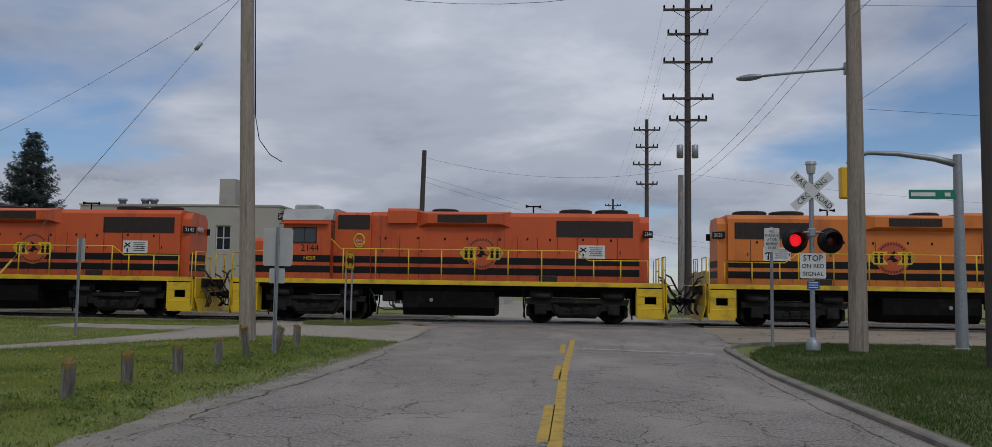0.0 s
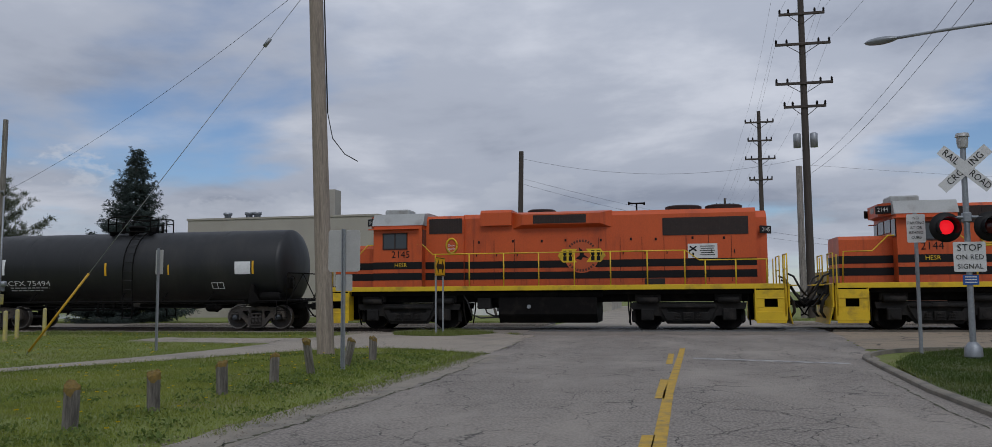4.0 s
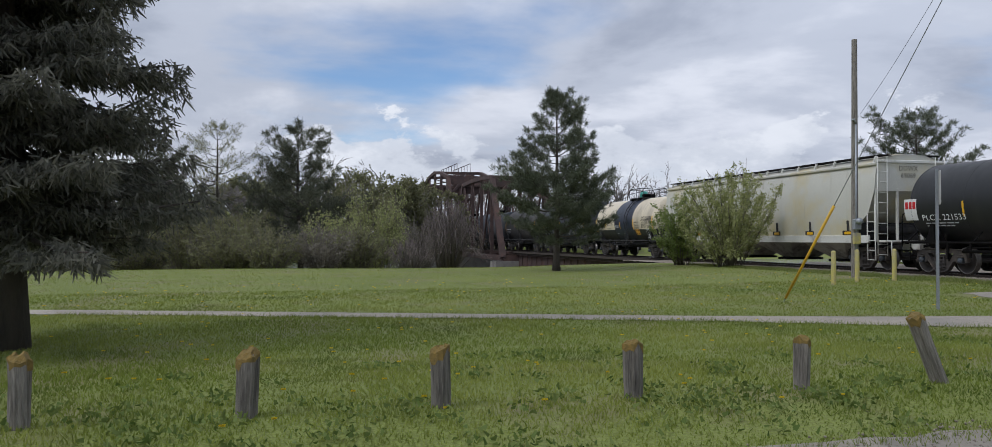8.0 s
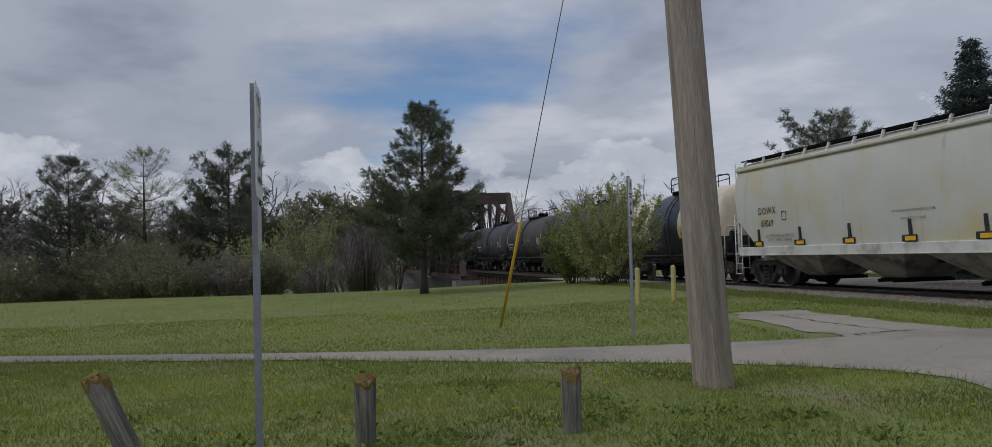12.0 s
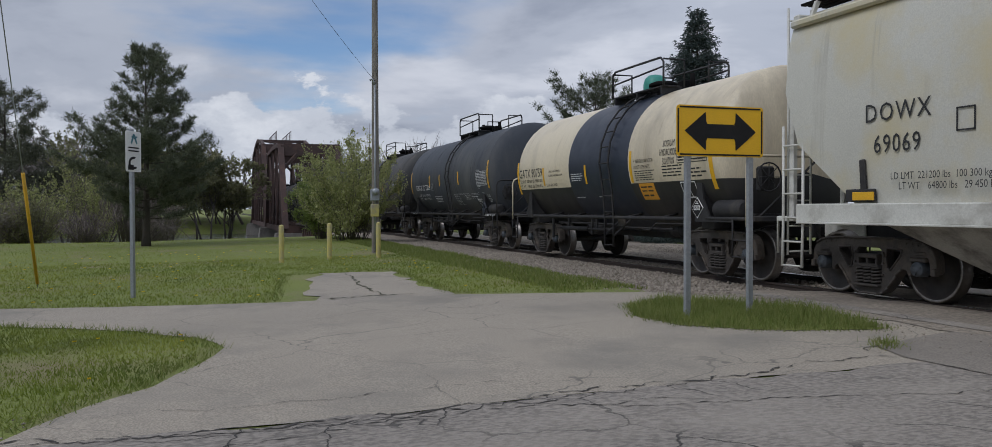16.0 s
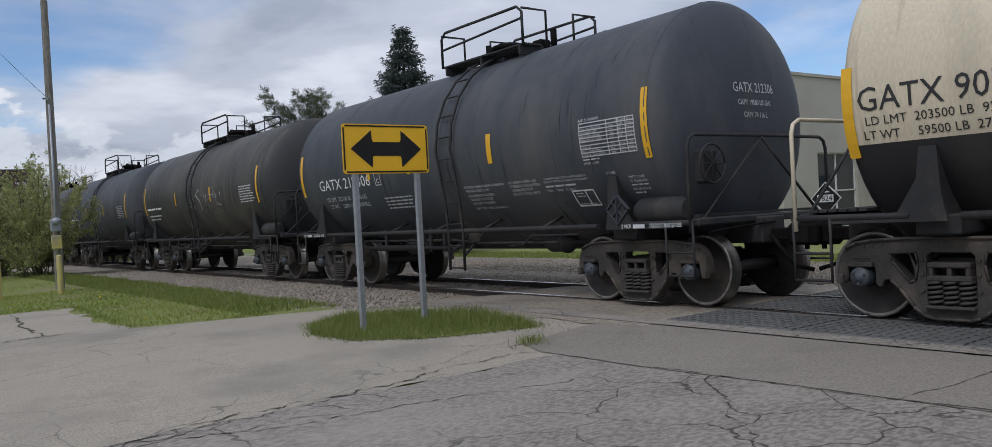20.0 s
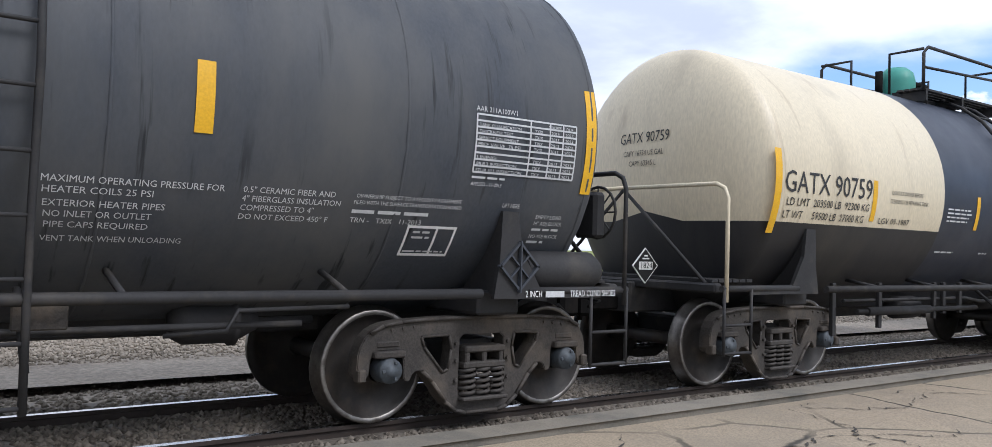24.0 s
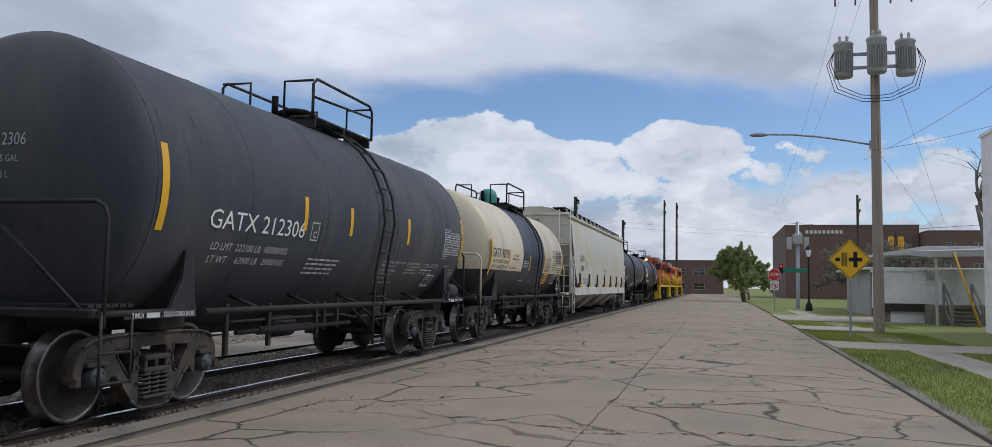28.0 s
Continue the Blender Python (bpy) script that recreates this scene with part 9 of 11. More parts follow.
def truss(x0, x1, n, h, crown, label, w=2.75, base=-0.55):
    e = thing("truss_bridge", pose(0, 0, 0), label, "bridge", "bridge spans")
    xs = np.linspace(x0, x1, n + 1)
    top = lambda i: h + (crown - h) * math.sin(math.pi * (i - 1) / (n - 2)) if 1 <= i <= n - 1 else 0
    for sy in (-1, 1):
        y = sy * w
        bm = bmesh.new()
        beam(bm, (x0, y, base), (x1, y, base), 0.3, 0.5)
        part("bottom_chord", bm, M_BRIDGE, e)
        bm = bmesh.new()
        for i in range(1, n - 1):
            beam(bm, (xs[i], y, top(i)), (xs[i + 1], y, top(i + 1)), 0.4, 0.42)
        part("top_chord", bm, M_BRIDGE, e)
        bm = bmesh.new()
        beam(bm, (x0, y, base), (xs[1], y, top(1)), 0.55, 0.5)
        part("end_post", bm, M_BRIDGE, e)
        bm = bmesh.new()
        beam(bm, (x1, y, base), (xs[n - 1], y, top(n - 1)), 0.55, 0.5)
        part("end_post", bm, M_BRIDGE, e)
        for i in range(1, n):
            bm = bmesh.new()
            laced(bm, (xs[i], y, base), (xs[i], y, top(i)), 0.32)
            part("vertical", bm, M_BRIDGE, e)
        for i in range(1, n - 1):
            bm = bmesh.new()
            a, b = ((xs[i], y, top(i)), (xs[i + 1], y, base)) if i < n / 2 else ((xs[i], y, base), (xs[i + 1], y, top(i + 1)))
            beam(bm, a, b, 0.16, 0.22)
            a, b = ((xs[i], y, base), (xs[i + 1], y, top(i + 1))) if i < n / 2 else ((xs[i], y, top(i)), (xs[i + 1], y, base))
            beam(bm, a, b, 0.06, 0.1)
            part("diagonal", bm, M_BRIDGE, e)
    for i in range(1, n):
        bm = bmesh.new()
        beam(bm, (xs[i], -w, top(i)), (xs[i], w, top(i)), 0.25, 0.35)
        if i < n - 1:
            beam(bm, (xs[i], -w, top(i)), (xs[i + 1], w, top(i + 1)), 0.12, 0.12)
            beam(bm, (xs[i], w, top(i)), (xs[i + 1], -w, top(i + 1)), 0.12, 0.12)
        part("top_bracing", bm, M_BRIDGE, e)
    for k, (xa, s) in enumerate(((xs[1], 1), (xs[n - 1], -1))):
        bm = bmesh.new()
        z = top(1) - 0.1
        d = s * (x0 - xs[1]) / (top(1) - base) * (1 if k == 0 else 1)
        beam(bm, (xa + d * 0.4 * (1 if k == 0 else 1), -w, z - 0.4), (xa + d * 0.4, w, z - 0.4), 0.3, 1.0)
        for sy in (-1, 1):
            beam(bm, (xa + d * 2.0, sy * w, z - 2.4), (xa + d * 0.8, sy * (w - 1.5), z - 0.8), 0.2, 0.3)
        part("portal_brace", bm, M_BRIDGE, e)
    bm = bmesh.new()
    for i in range(n + 1):
        beam(bm, (xs[i], -w, base), (xs[i], w, base), 0.3, 0.6)
    for y in (-0.75, 0.75):
        beam(bm, (x0, y, base + 0.15), (x1, y, base + 0.15), 0.3, 0.3)
    k = x0
    while (k - x1) * (1 if x0 > x1 else -1) > 0:
        box(bm, (k, 0, -0.1), (0.22, 2.8, 0.2))
        k += -0.5 if x0 > x1 else 0.5
    part("deck", bm, M_BRIDGE, e)
    return e


truss(-78.0, -101.0, 5, 7.6, 7.8, "rust-brown riveted steel truss bridge span with a portal")
t2_ = truss(-102.0, -131.0, 6, 9.3, 10.6, "taller rust-brown truss span with a railed top walk")
bm = bmesh.new()
for sy in (-0.9, 0.9):
    tube(bm, [(-110, sy, 11.4), (-122, sy, 11.4)], 0.05, 5)
    for k in range(7):
        tube(bm, [(-110 - 2 * k, sy, 10.2), (-110 - 2 * k, sy, 11.4)], 0.04, 5)
part("top_walk_rail", bm, M_BRIDGE, t2_)
# plate girder span before the truss
e = thing("girder_bridge", pose(0, 0, 0), "black plate girder bridge span under the track", "bridge", "bridge spans")
for sy in (-1, 1):
    bm = bmesh.new()
    box(bm, (-62, sy * 1.3, -0.95), (31.5, 0.06, 1.35))
    for z in (-0.3, -1.62):
        box(bm, (-62, sy * 1.3, z), (31.5, 0.36, 0.06))
    for k in range(21):
        box(bm, (-77.5 + k * 1.55, sy * 1.36, -0.95), (0.08, 0.14, 1.3))
    part("girder", bm, M_BRIDGE, e)
bm = bmesh.new()
for k in range(62):
    box(bm, (-77.6 + k * 0.51, 0, -0.1), (0.24, 3.4, 0.2))
for sy in (-1, 1):
    box(bm, (-62, sy * 1.75, 0.02), (31.5, 0.12, 0.14))
part("deck", bm, M_TIE, e)
for x, w in ((-78.5, 2.2), (-101.5, 2.4), (-131.5, 2.4)):
    bm = bmesh.new()
    a = [(x - w / 2, -3.6), (x + w / 2, -3.6), (x + w / 2, 3.6), (x - w / 2, 3.6)]
    lo, hi = [bm.verts.new(((p[0] - x) * 1.25 + x, p[1] * 1.1, -4.0)) for p in a], [bm.verts.new((*p, -0.85)) for p in a]
    for i in range(4):
        bm.faces.new((lo[i], lo[(i + 1) % 4], hi[(i + 1) % 4], hi[i]))
    bm.faces.new(hi)
    tagged(obj("bridge_pier", fix(bm), M_PIER), "weathered stone bridge pier in the river", "bridge pier", "bridge piers")

# ---- trees ----
conifer(-11.0, -26.4, 14.5, 2.4, "large dark spruce with dense hanging boughs", seed=3, trunk=0.24, clear=1.7, step=0.33, size=0.13, per=9, droop=0.34, gaps=0.1, hang=1.1, leaf=L_OLD)
CROWN_A = ((0, 0.5), (0.08, 0.85), (0.2, 1.0), (0.36, 0.86), (0.48, 0.58), (0.6, 0.5), (0.72, 0.52), (0.85, 0.36), (0.95, 0.2), (1, 0.08))
CROWN_B = ((0, 0.6), (0.15, 0.95), (0.35, 1.0), (0.5, 0.85), (0.64, 0.45), (0.76, 0.55), (0.9, 0.46), (1, 0.15))
CROWN_C = ((0, 0.75), (0.25, 1.0), (0.5, 0.8), (0.7, 0.62), (0.88, 0.42), (1, 0.1))
pine(-33.0, -12.0, 7.35, 2.75, "broad irregular green pine at the edge of the lawn", 7, L_PINE, CROWN_A, 0.15, 1.05, 20, 0.2, 30, 0.08)
pine(-61.3, -22.0, 10.6, 4.1, "dark open-crowned pine by the river", 8, L_SPRUCE, CROWN_B, 0.24, 1.2, 17, 0.34, 24, 0.1)
pine(-57.8, -31.8, 9.6, 3.1, "dark slender pine by the river", 9, L_SPRUCE, CROWN_C, 0.2, 1.0, 16, 0.32, 22, 0.12)
pine(-60.6, -27.6, 10.6, 3.9, "thin sparse pine with pale olive needles", 10, L_OLIVE, CROWN_C, 0.2, 1.2, 15, 0.3, 9, 0.16, thin=0.8)
conifer(-26.9, 8.3, 9.35, 3.1, "dense blue-green spruce cone behind the track", seed=11, trunk=0.2, clear=0.3, leaf=L_BLUE, step=0.3, size=0.15, per=8, droop=0.12, gaps=0.04)
pine(-36.0, 8.3, 7.4, 3.4, "dark round-topped pine behind the track", 12, L_PINE, CROWN_B, 0.2, 0.8, 17, 0.22, 24, 0.06)
shrub(-32.6, -4.2, 4.25, 2.3, "tall open shrub in fresh yellow-green leaf", 21, L_BUD, 30000, 0.062, 60)
shrub(-35.6, -5.0, 3.4, 1.5, "dense green shrub at the lawn edge", 22, L_GREENB, 16000, 0.06, 36)
shrub(-49, -13.6, 4.4, 2.5, "weeping shrub of bare reddish twigs", 30, L_MAUVE, 0, 0.06, 120, "riverside_brush", L_MAUVE, 0.9, tw=0.016)
shrub(-48.5, -16.0, 2.4, 1.9, "weeping shrub of bare reddish twigs", 31, L_MAUVE, 0, 0.06, 70, "riverside_brush", L_MAUVE, 0.7, tw=0.014)
for i, (x, y, h, r, lf, dn) in enumerate(((-50, -19.0, 3.0, 2.4, L_OLIVE, 5000), (-55, -20, 4.4, 2.8, L_BUD, 8000), (-48, -24, 2.6, 2.6, L_OLIVE, 4000), (-52, -26, 4.2, 3.2, L_OLIVE, 7000), (-55, -29, 4.6, 3.2, L_OLIVE, 7000), (-59, -17, 6.6, 3.0, L_BUD, 9000),
                                         (-54, -34.5, 4.2, 3.4, L_OLIVE, 5000), (-51, -40, 3.6, 3.4, L_BRUSH, 2500), (-57, -38, 4.6, 3.2, L_BRUSH, 2500), (-64, -13, 5.0, 2.6, L_BRUSH, 2500), (-55, -45, 4.2, 3.6, L_OLIVE, 3000), (-63, -25, 5.5, 3.0, L_BUD, 6000), (-65, -33, 5.0, 3.4, L_OLIVE, 5000))):
    shrub(x, y, h, r, "tangled spring brush along the river bank", 32 + i, lf, dn, 0.11, 90, "riverside_brush", L_BRUSH, 0.0, tw=0.013)
for i, (x, y, h, r) in enumerate(((-79, -19.6, 11.5, 4.2), (-86, -45, 12, 4.5), (-84, -52, 12, 4.6), (-90, -38, 11.5, 4.5), (-80, -58, 11, 4.4), (-84, 12, 10.5, 4.5), (-92, 20, 11, 5), (-70, 16, 9, 4), (-140, -30, 13, 6), (-142, -14, 13, 6), (-144, -46, 13, 6), (-146, 16, 13, 6), (-76, -66, 11, 5))):
    broadleaf(x, y, h, r, "bare grey-branched tree not yet in leaf", 50 + i, L_BARE, 0, 0.1, 0.2, 1, "bare_tree", 0.42, depth=5, z=max(-1.6, ground_z(x, y)), tw=0.02)
for i, (x, y, h, r) in enumerate(((-72, -40, 8.0, 3.6), (-75, -46, 8.6, 4.0), (-70, -53, 8.0, 4.0), (-78, -34, 8.4, 3.6), (-74, -60, 8.5, 4.2), (-82, -27, 7.5, 3.6), (-68, -47, 6.0, 3.6))):
    broadleaf(x, y, h, r, "grey-brown thicket tree with bare twigs", 150 + i, L_BARE, 2, 0.3, 0.16, 2, "bare_tree", 0.5, depth=5, z=max(-1.6, ground_z(x, y)), tw=0.02)
for i, (x, y, h, r) in enumerate(((-88, -9.5, 9.5, 3.8), (-92, -13.5, 10.5, 4.2), (-84, -15.5, 8.5, 3.6), (-95, -7.6, 8.5, 3.4), (-90, -19.5, 10.0, 4.0), (-98, -24, 11.0, 4.4))):
    broadleaf(x, y, h, r, "hazy grey-green riverside tree coming into leaf", 170 + i, L_OLIVE, 3, 0.22, 0.16, 3, "tree", 0.5, 0.1, depth=5, z=-2.0, tw=0.02)
belt_rng = random.Random(41)
for i in range(22):
    bx, by = -142 - belt_rng.uniform(0, 16), -150 + i * 9.5 + belt_rng.uniform(-3, 3)
    broadleaf(bx, by, belt_rng.uniform(11, 15), belt_rng.uniform(5, 7), "bare grey-brown tree on the far bank", 200 + i, L_BARE, 0, 0.1, 0.25, 1, "bare_tree", 0.42, depth=5, z=-0.8, tw=0.05)
for i in range(16):
    bx, by = -134 - belt_rng.uniform(0, 8), -150 + i * 12 + belt_rng.uniform(-3, 3)
    broadleaf(bx, by, belt_rng.uniform(4, 7), belt_rng.uniform(5, 7.5), "brown thicket on the far river bank", 240 + i, L_BRUSH if i % 3 else L_OLIVE, 4, 0.4, 0.15, 5, "riverside_brush", 0.55, depth=4, cat="shrub", z=-1.0)
for i in range(14):
    bx, by = -47 - belt_rng.uniform(0, 12), -100 + i * 6.2 + belt_rng.uniform(-2, 2)
    if by < -20:
        shrub(bx, by, belt_rng.uniform(1.8, 3.0), belt_rng.uniform(2.6, 3.8), "tangled brown and olive brush above the river", 270 + i, (L_OLIVE, L_BRUSH, L_BUD, L_OLIVE)[i % 4], 3000, 0.12, 80, "riverside_brush", L_BRUSH, 0.0, tw=0.014)
broadleaf(-128, -30, 9, 5, "distant tree in pale green leaf", 70, L_BUD, 4, 0.4, 0.2, 2, "tree", 0.5, depth=4, z=-1)
broadleaf(-136, -4, 7, 5, "distant tree in pale green leaf", 71, L_BUD, 4, 0.4, 0.2, 2, "tree", 0.5, depth=4, z=-1)

# ---- buildings ----
M_BEIGE = surf("beige_render", (0.42, 0.395, 0.335), (0.36, 0.335, 0.285), 0.5, 0.9, 0, 0.2, 30, (0.3, 0.275, 0.23), 0.3, 0.35)
M_BRICKR = surf("red_brick", (0.20, 0.085, 0.06), (0.155, 0.066, 0.05), 1.0, 0.9, 0, 0.3, 25)
M_BRICKD = surf("dark_brick", (0.165, 0.108, 0.092), (0.128, 0.086, 0.075), 0.6, 0.9, 0, 0.2, 25, (0.17, 0.105, 0.085), 0.15, 0.4)
M_WPAINT = surf("white_block_paint", (0.84, 0.84, 0.835), (0.78, 0.78, 0.775), 0.8, 0.8, 0, 0.3, 30, (0.5, 0.5, 0.48), 0.5, 0.3)
M_ROOFG = surf("grey_roofing", (0.13, 0.135, 0.14), (0.1, 0.105, 0.11), 1.0, 0.8)
M_TRIMW = surf("white_trim", (0.62, 0.62, 0.6), (0.5, 0.5, 0.48), 3, 0.6)
M_OCHRE = surf("ochre_brick", (0.40, 0.30, 0.16), (0.33, 0.25, 0.135), 1.0, 0.9, 0, 0.2, 25)
M_SHADOWGLASS = glass("window_glass", (0.03, 0.035, 0.04))


def wall_with(bm, a, b, z0, z1, t, holes):
    """A wall from a to b, t thick to its left, with (s0, s1, h0, h1) openings cut through it."""
    a, b = Vector((*a, 0)), Vector((*b, 0))
    d = (b - a).normalized()
    n = Vector((-d.y, d.x, 0))
    L = (b - a).length
    ss = sorted({0.0, L, *[v for h in holes for v in h[:2]]})
    zs = sorted({z0, z1, *[v for h in holes for v in h[2:]]})
    for s0, s1 in zip(ss, ss[1:]):
        run = None
        for h0, h1 in list(zip(zs, zs[1:])) + [(None, None)]:
            solid = h0 is not None and not any(h[0] <= (s0 + s1) / 2 <= h[1] and h[2] <= (h0 + h1) / 2 <= h[3] for h in holes)
            if solid:
                run = (run[0], h1) if run else (h0, h1)
            elif run:
                p = [a + d * s0, a + d * s1, a + d * s1 + n * t, a + d * s0 + n * t]
                prism(bm, [(v.x, v.y, run[0]) for v in p], (0, 0, run[1] - run[0]))
                run = None


def block(name, x0, x1, y0, y1, h, material, label, wins=(), z0=0.0, roof=M_ROOFG, parapet=0.3, cat="building", trim=None):
    """A flat-roofed building; wins: (side, along, low, width, height) openings."""
    e = thing(name, pose(0, 0, 0), label, cat)
    sides = {"S": ((x0, y0), (x1, y0)), "E": ((x1, y0), (x1, y1)), "N": ((x1, y1), (x0, y1)), "W": ((x0, y1), (x0, y0))}
    for k, (a, b) in sides.items():
        cut = 0.3 if k in "EW" else 0.0
        a, b = (a[0], a[1] + (cut if b[1] > a[1] else -cut)), (b[0], b[1] - (cut if b[1] > a[1] else -cut))
        hs = [(s - cut - w / 2, s - cut + w / 2, z, z + hh) for q, s, z, w, hh in wins if q == k]
        bm = bmesh.new()
        wall_with(bm, a, b, z0 - 0.3, h, 0.3, hs)
        part("wall", fix(bm), material, e)
        av, bv = Vector((*a, 0)), Vector((*b, 0))
        d = (bv - av).normalized()
        nrm = Vector((-d.y, d.x, 0))
        for s0, s1, h0, h1 in hs:
            c = av + d * (s0 + s1) / 2 + nrm * 0.18
            rot = math.degrees(math.atan2(d.y, d.x))
            bm = bmesh.new()
            box(bm, (c.x, c.y, (h0 + h1) / 2), (s1 - s0, 0.03, h1 - h0), 0, (0, 0, rot))
            w = part("window", bm, M_SHADOWGLASS, e)
            bm = bmesh.new()
            c2 = c - nrm * 0.05
            for f in (-0.5, 0, 0.5):
                p = c2 + d * f * (s1 - s0 - 0.06)
                box(bm, (p.x, p.y, (h0 + h1) / 2), (0.06, 0.06, h1 - h0), 0, (0, 0, rot))
            for z in (h0 + 0.03, (h0 + h1) / 2, h1 - 0.03):
                box(bm, (c2.x, c2.y, z), (s1 - s0, 0.06, 0.06), 0, (0, 0, rot))
            part("window_frame", bm, trim or M_TRIMW, w)
    bm = bmesh.new()
    box(bm, ((x0 + x1) / 2, (y0 + y1) / 2, h - parapet), (x1 - x0 - 0.4, y1 - y0 - 0.4, 0.2))
    part("roof", bm, roof, e)
    bm = bmesh.new()
    for xa, xb, ya, yb in ((x0 - 0.06, x1 + 0.06, y0 - 0.06, y0 + 0.34), (x0 - 0.06, x1 + 0.06, y1 - 0.34, y1 + 0.06), (x0 - 0.06, x0 + 0.34, y0 + 0.34, y1 - 0.34), (x1 - 0.34, x1 + 0.06, y0 + 0.34, y1 - 0.34)):
        box(bm, ((xa + xb) / 2, (ya + yb) / 2, h + 0.05), (xb - xa, yb - ya, 0.12))
    part("coping", bm, trim or material, e)
    return e


fac = block("factory", -31.0, -17.6, 20.0, 36.0, 6.45, M_BEIGE, "beige rendered factory with a flat roof and vents", (("S", 9.7, 3.6, 1.0, 1.6), ("E", 4.0, 0.1, 3.0, 3.2), ("E", 9.0, 2.6, 2.2, 1.4)))
bm = bmesh.new()
box(bm, (-21.9, 22.5, 7.2), (1.1, 1.1, 2.6), 0.02)
part("chimney", bm, M_BEIGE, fac)
for x in (-29.2, -27.6, -27.0):
    bm = bmesh.new()
    lathe(bm, [(0.22, 6.2), (0.22, 6.9), (0.3, 6.95), (0.3, 7.1), (0, 7.12)], Matrix.Translation((x, 22, 0)), 12)
    part("roof_vent", bm, M_GALV, fac)
block("factory_annexe", -17.5, -4.0, 37.0, 52.0, 4.4, M_BEIGE, "low beige factory annexe with a broad door", (("S", 4.0, 0.0, 3.0, 3.0), ("S", 9.0, 1.6, 2.4, 1.2)))
block("shed", -13.0, -7.5, 24.0, 30.0, 3.2, M_WPAINT, "low pale shed beside the factory", (("S", 2.7, 0.2, 1.0, 2.0),))
block("ochre_shop", 17.0, 23.5, 62.0, 72.0, 3.4, M_OCHRE, "single-storey ochre brick shop with a plain sign band", (("S", 1.3, 0.9, 1.6, 1.5), ("S", 3.6, 0.9, 1.4, 1.5), ("S", 5.6, 0.2, 1.0, 2.0)))
# red brick house with a hipped roof
hs_ = block("brick_house", 27.0, 36.0, 64.0, 72.0, 4.9, M_BRICKR, "two-storey red brick house with a grey hipped roof", (("S", 1.6, 2.9, 0.9, 1.2), ("S", 4.5, 2.9, 0.9, 1.2), ("S", 7.2, 2.9, 0.9, 1.2), ("S", 4.0, 0.8, 2.8, 1.3), ("W", 3.0, 2.9, 0.9, 1.2)), parapet=0.15)
bm = bmesh.new()
lo = [bm.verts.new(v) for v in ((26.5, 63.5, 5.0), (36.5, 63.5, 5.0), (36.5, 72.5, 5.0), (26.5, 72.5, 5.0))]
hi = [bm.verts.new(v) for v in ((30, 68, 7.2), (33, 68, 7.2))]
for vs in ((lo[0], lo[1], hi[1], hi[0]), (lo[1], lo[2], hi[1]), (lo[2], lo[3], hi[0], hi[1]), (lo[3], lo[0], hi[0]), lo[::-1]):
    bm.faces.new(vs)
part("hipped_roof", fix(bm), M_ROOFG, hs_)
block("brown_terrace", 205, 225, -8, 38, 7.4, M_BRICKD, "long low brown brick building far down the street", [("W", 3 + 4.2 * k, 1.0 + 3.2 * f, 2.4, 1.5) for k in range(10) for f in (0, 1)])

# hospital block of dark brick
hosp = block("brick_hospital", 153, 185, -36.3, -17.1, 11.4, M_BRICKD, "broad dark red-brown brick block with few windows", [("W", 14.2, 1.2 + 3.2 * f, 1.0, 1.4) for f in range(3)])
bm = bmesh.new()
prism(bm, [(152.95, -19.6, 10.0), (152.95, -18.4, 10.0), (152.95, -19.0, 10.9)], (-0.06, 0, 0))
for k in range(9):
    box(bm, (152.93, -20.3 - 0.62 * k, 10.4), (0.05, 0.42, 0.5))
part("sign_bar", fix(bm), M_WHITE, hosp, "white wall sign of plain marks")
block("brick_hospital_wing", 148, 190, -63, -36.4, 10.2, M_BRICKD, "dark brick wing with a flat roof and plant rooms", [("W", 3 + 3.6 * k, 1.2 + 3.0 * f, 1.3, 1.4) for k in range(6) for f in range(3)])

# white workshop with a loading dock
ws = block("white_workshop", 57.0, 60.0, -30.0, -14.4, 2.45, M_WPAINT, "white-painted block workshop raised on a loading dock", (("W", 14.9, 0.0, 0.25, 1.2), ("W", 14.2, 1.75, 0.2, 0.25), ("W", 11.7, 0.02, 0.95, 2.0)), z0=0.95, parapet=0.15)
bm = bmesh.new()
box(bm, (58.5, -22.2, 0.4), (2.9, 15.5, 1.1))
part("dock_base", bm, M_KERB, ws)
bm = bmesh.new()
box(bm, (56.9, -15.35, 0.76), (0.24, 1.9, 0.36), 0.02)
part("dock_bumper", bm, M_RAIL, ws, "rust-brown dock edge")
bm = bmesh.new()
prism(bm, [(56.6, -14.2, 3.28), (56.6, -16.2, 3.62), (56.6, -30.0, 3.62), (56.6, -30.0, 3.5), (56.6, -14.2, 3.16)], (3.6, 0, 0))
part("roof_slab", fix(bm), M_TRIMW, ws, "pale overhanging roof edge")
bm = bmesh.new()
box(bm, (56.93, -16.4, 2.2), (0.12, 0.34, 0.3), 0.02)
tube(bm, [(56.93, -16.25, 2.3), (56.93, -16.2, 3.1), (56.93, -16.2, 3.4)], 0.02, 6)
tube(bm, [(56.93, -16.3, 2.05), (56.9, -16.15, 1.85), (56.93, -16.5, 1.8), (56.93, -16.55, 2.05)], 0.014, 6)
part("meter_box", bm, M_LGREY, ws, "grey electric meter with its cable")
block("white_hall", 33.0, 48.9, -31.0, -16.45, 7.3, M_WPAINT, "taller white-painted block hall at the street", ())
gs = block("grey_shed", 68.0, 77.0, -24.0, -15.55, 2.6, M_LGREY, "long low grey shed with an overhanging roof", (), parapet=0.1)
bm = bmesh.new()
box(bm, (72.3, -19.5, 2.8), (10.2, 9.2, 0.14), 0.02)
part("roof_slab", bm, M_TRIMW, gs)
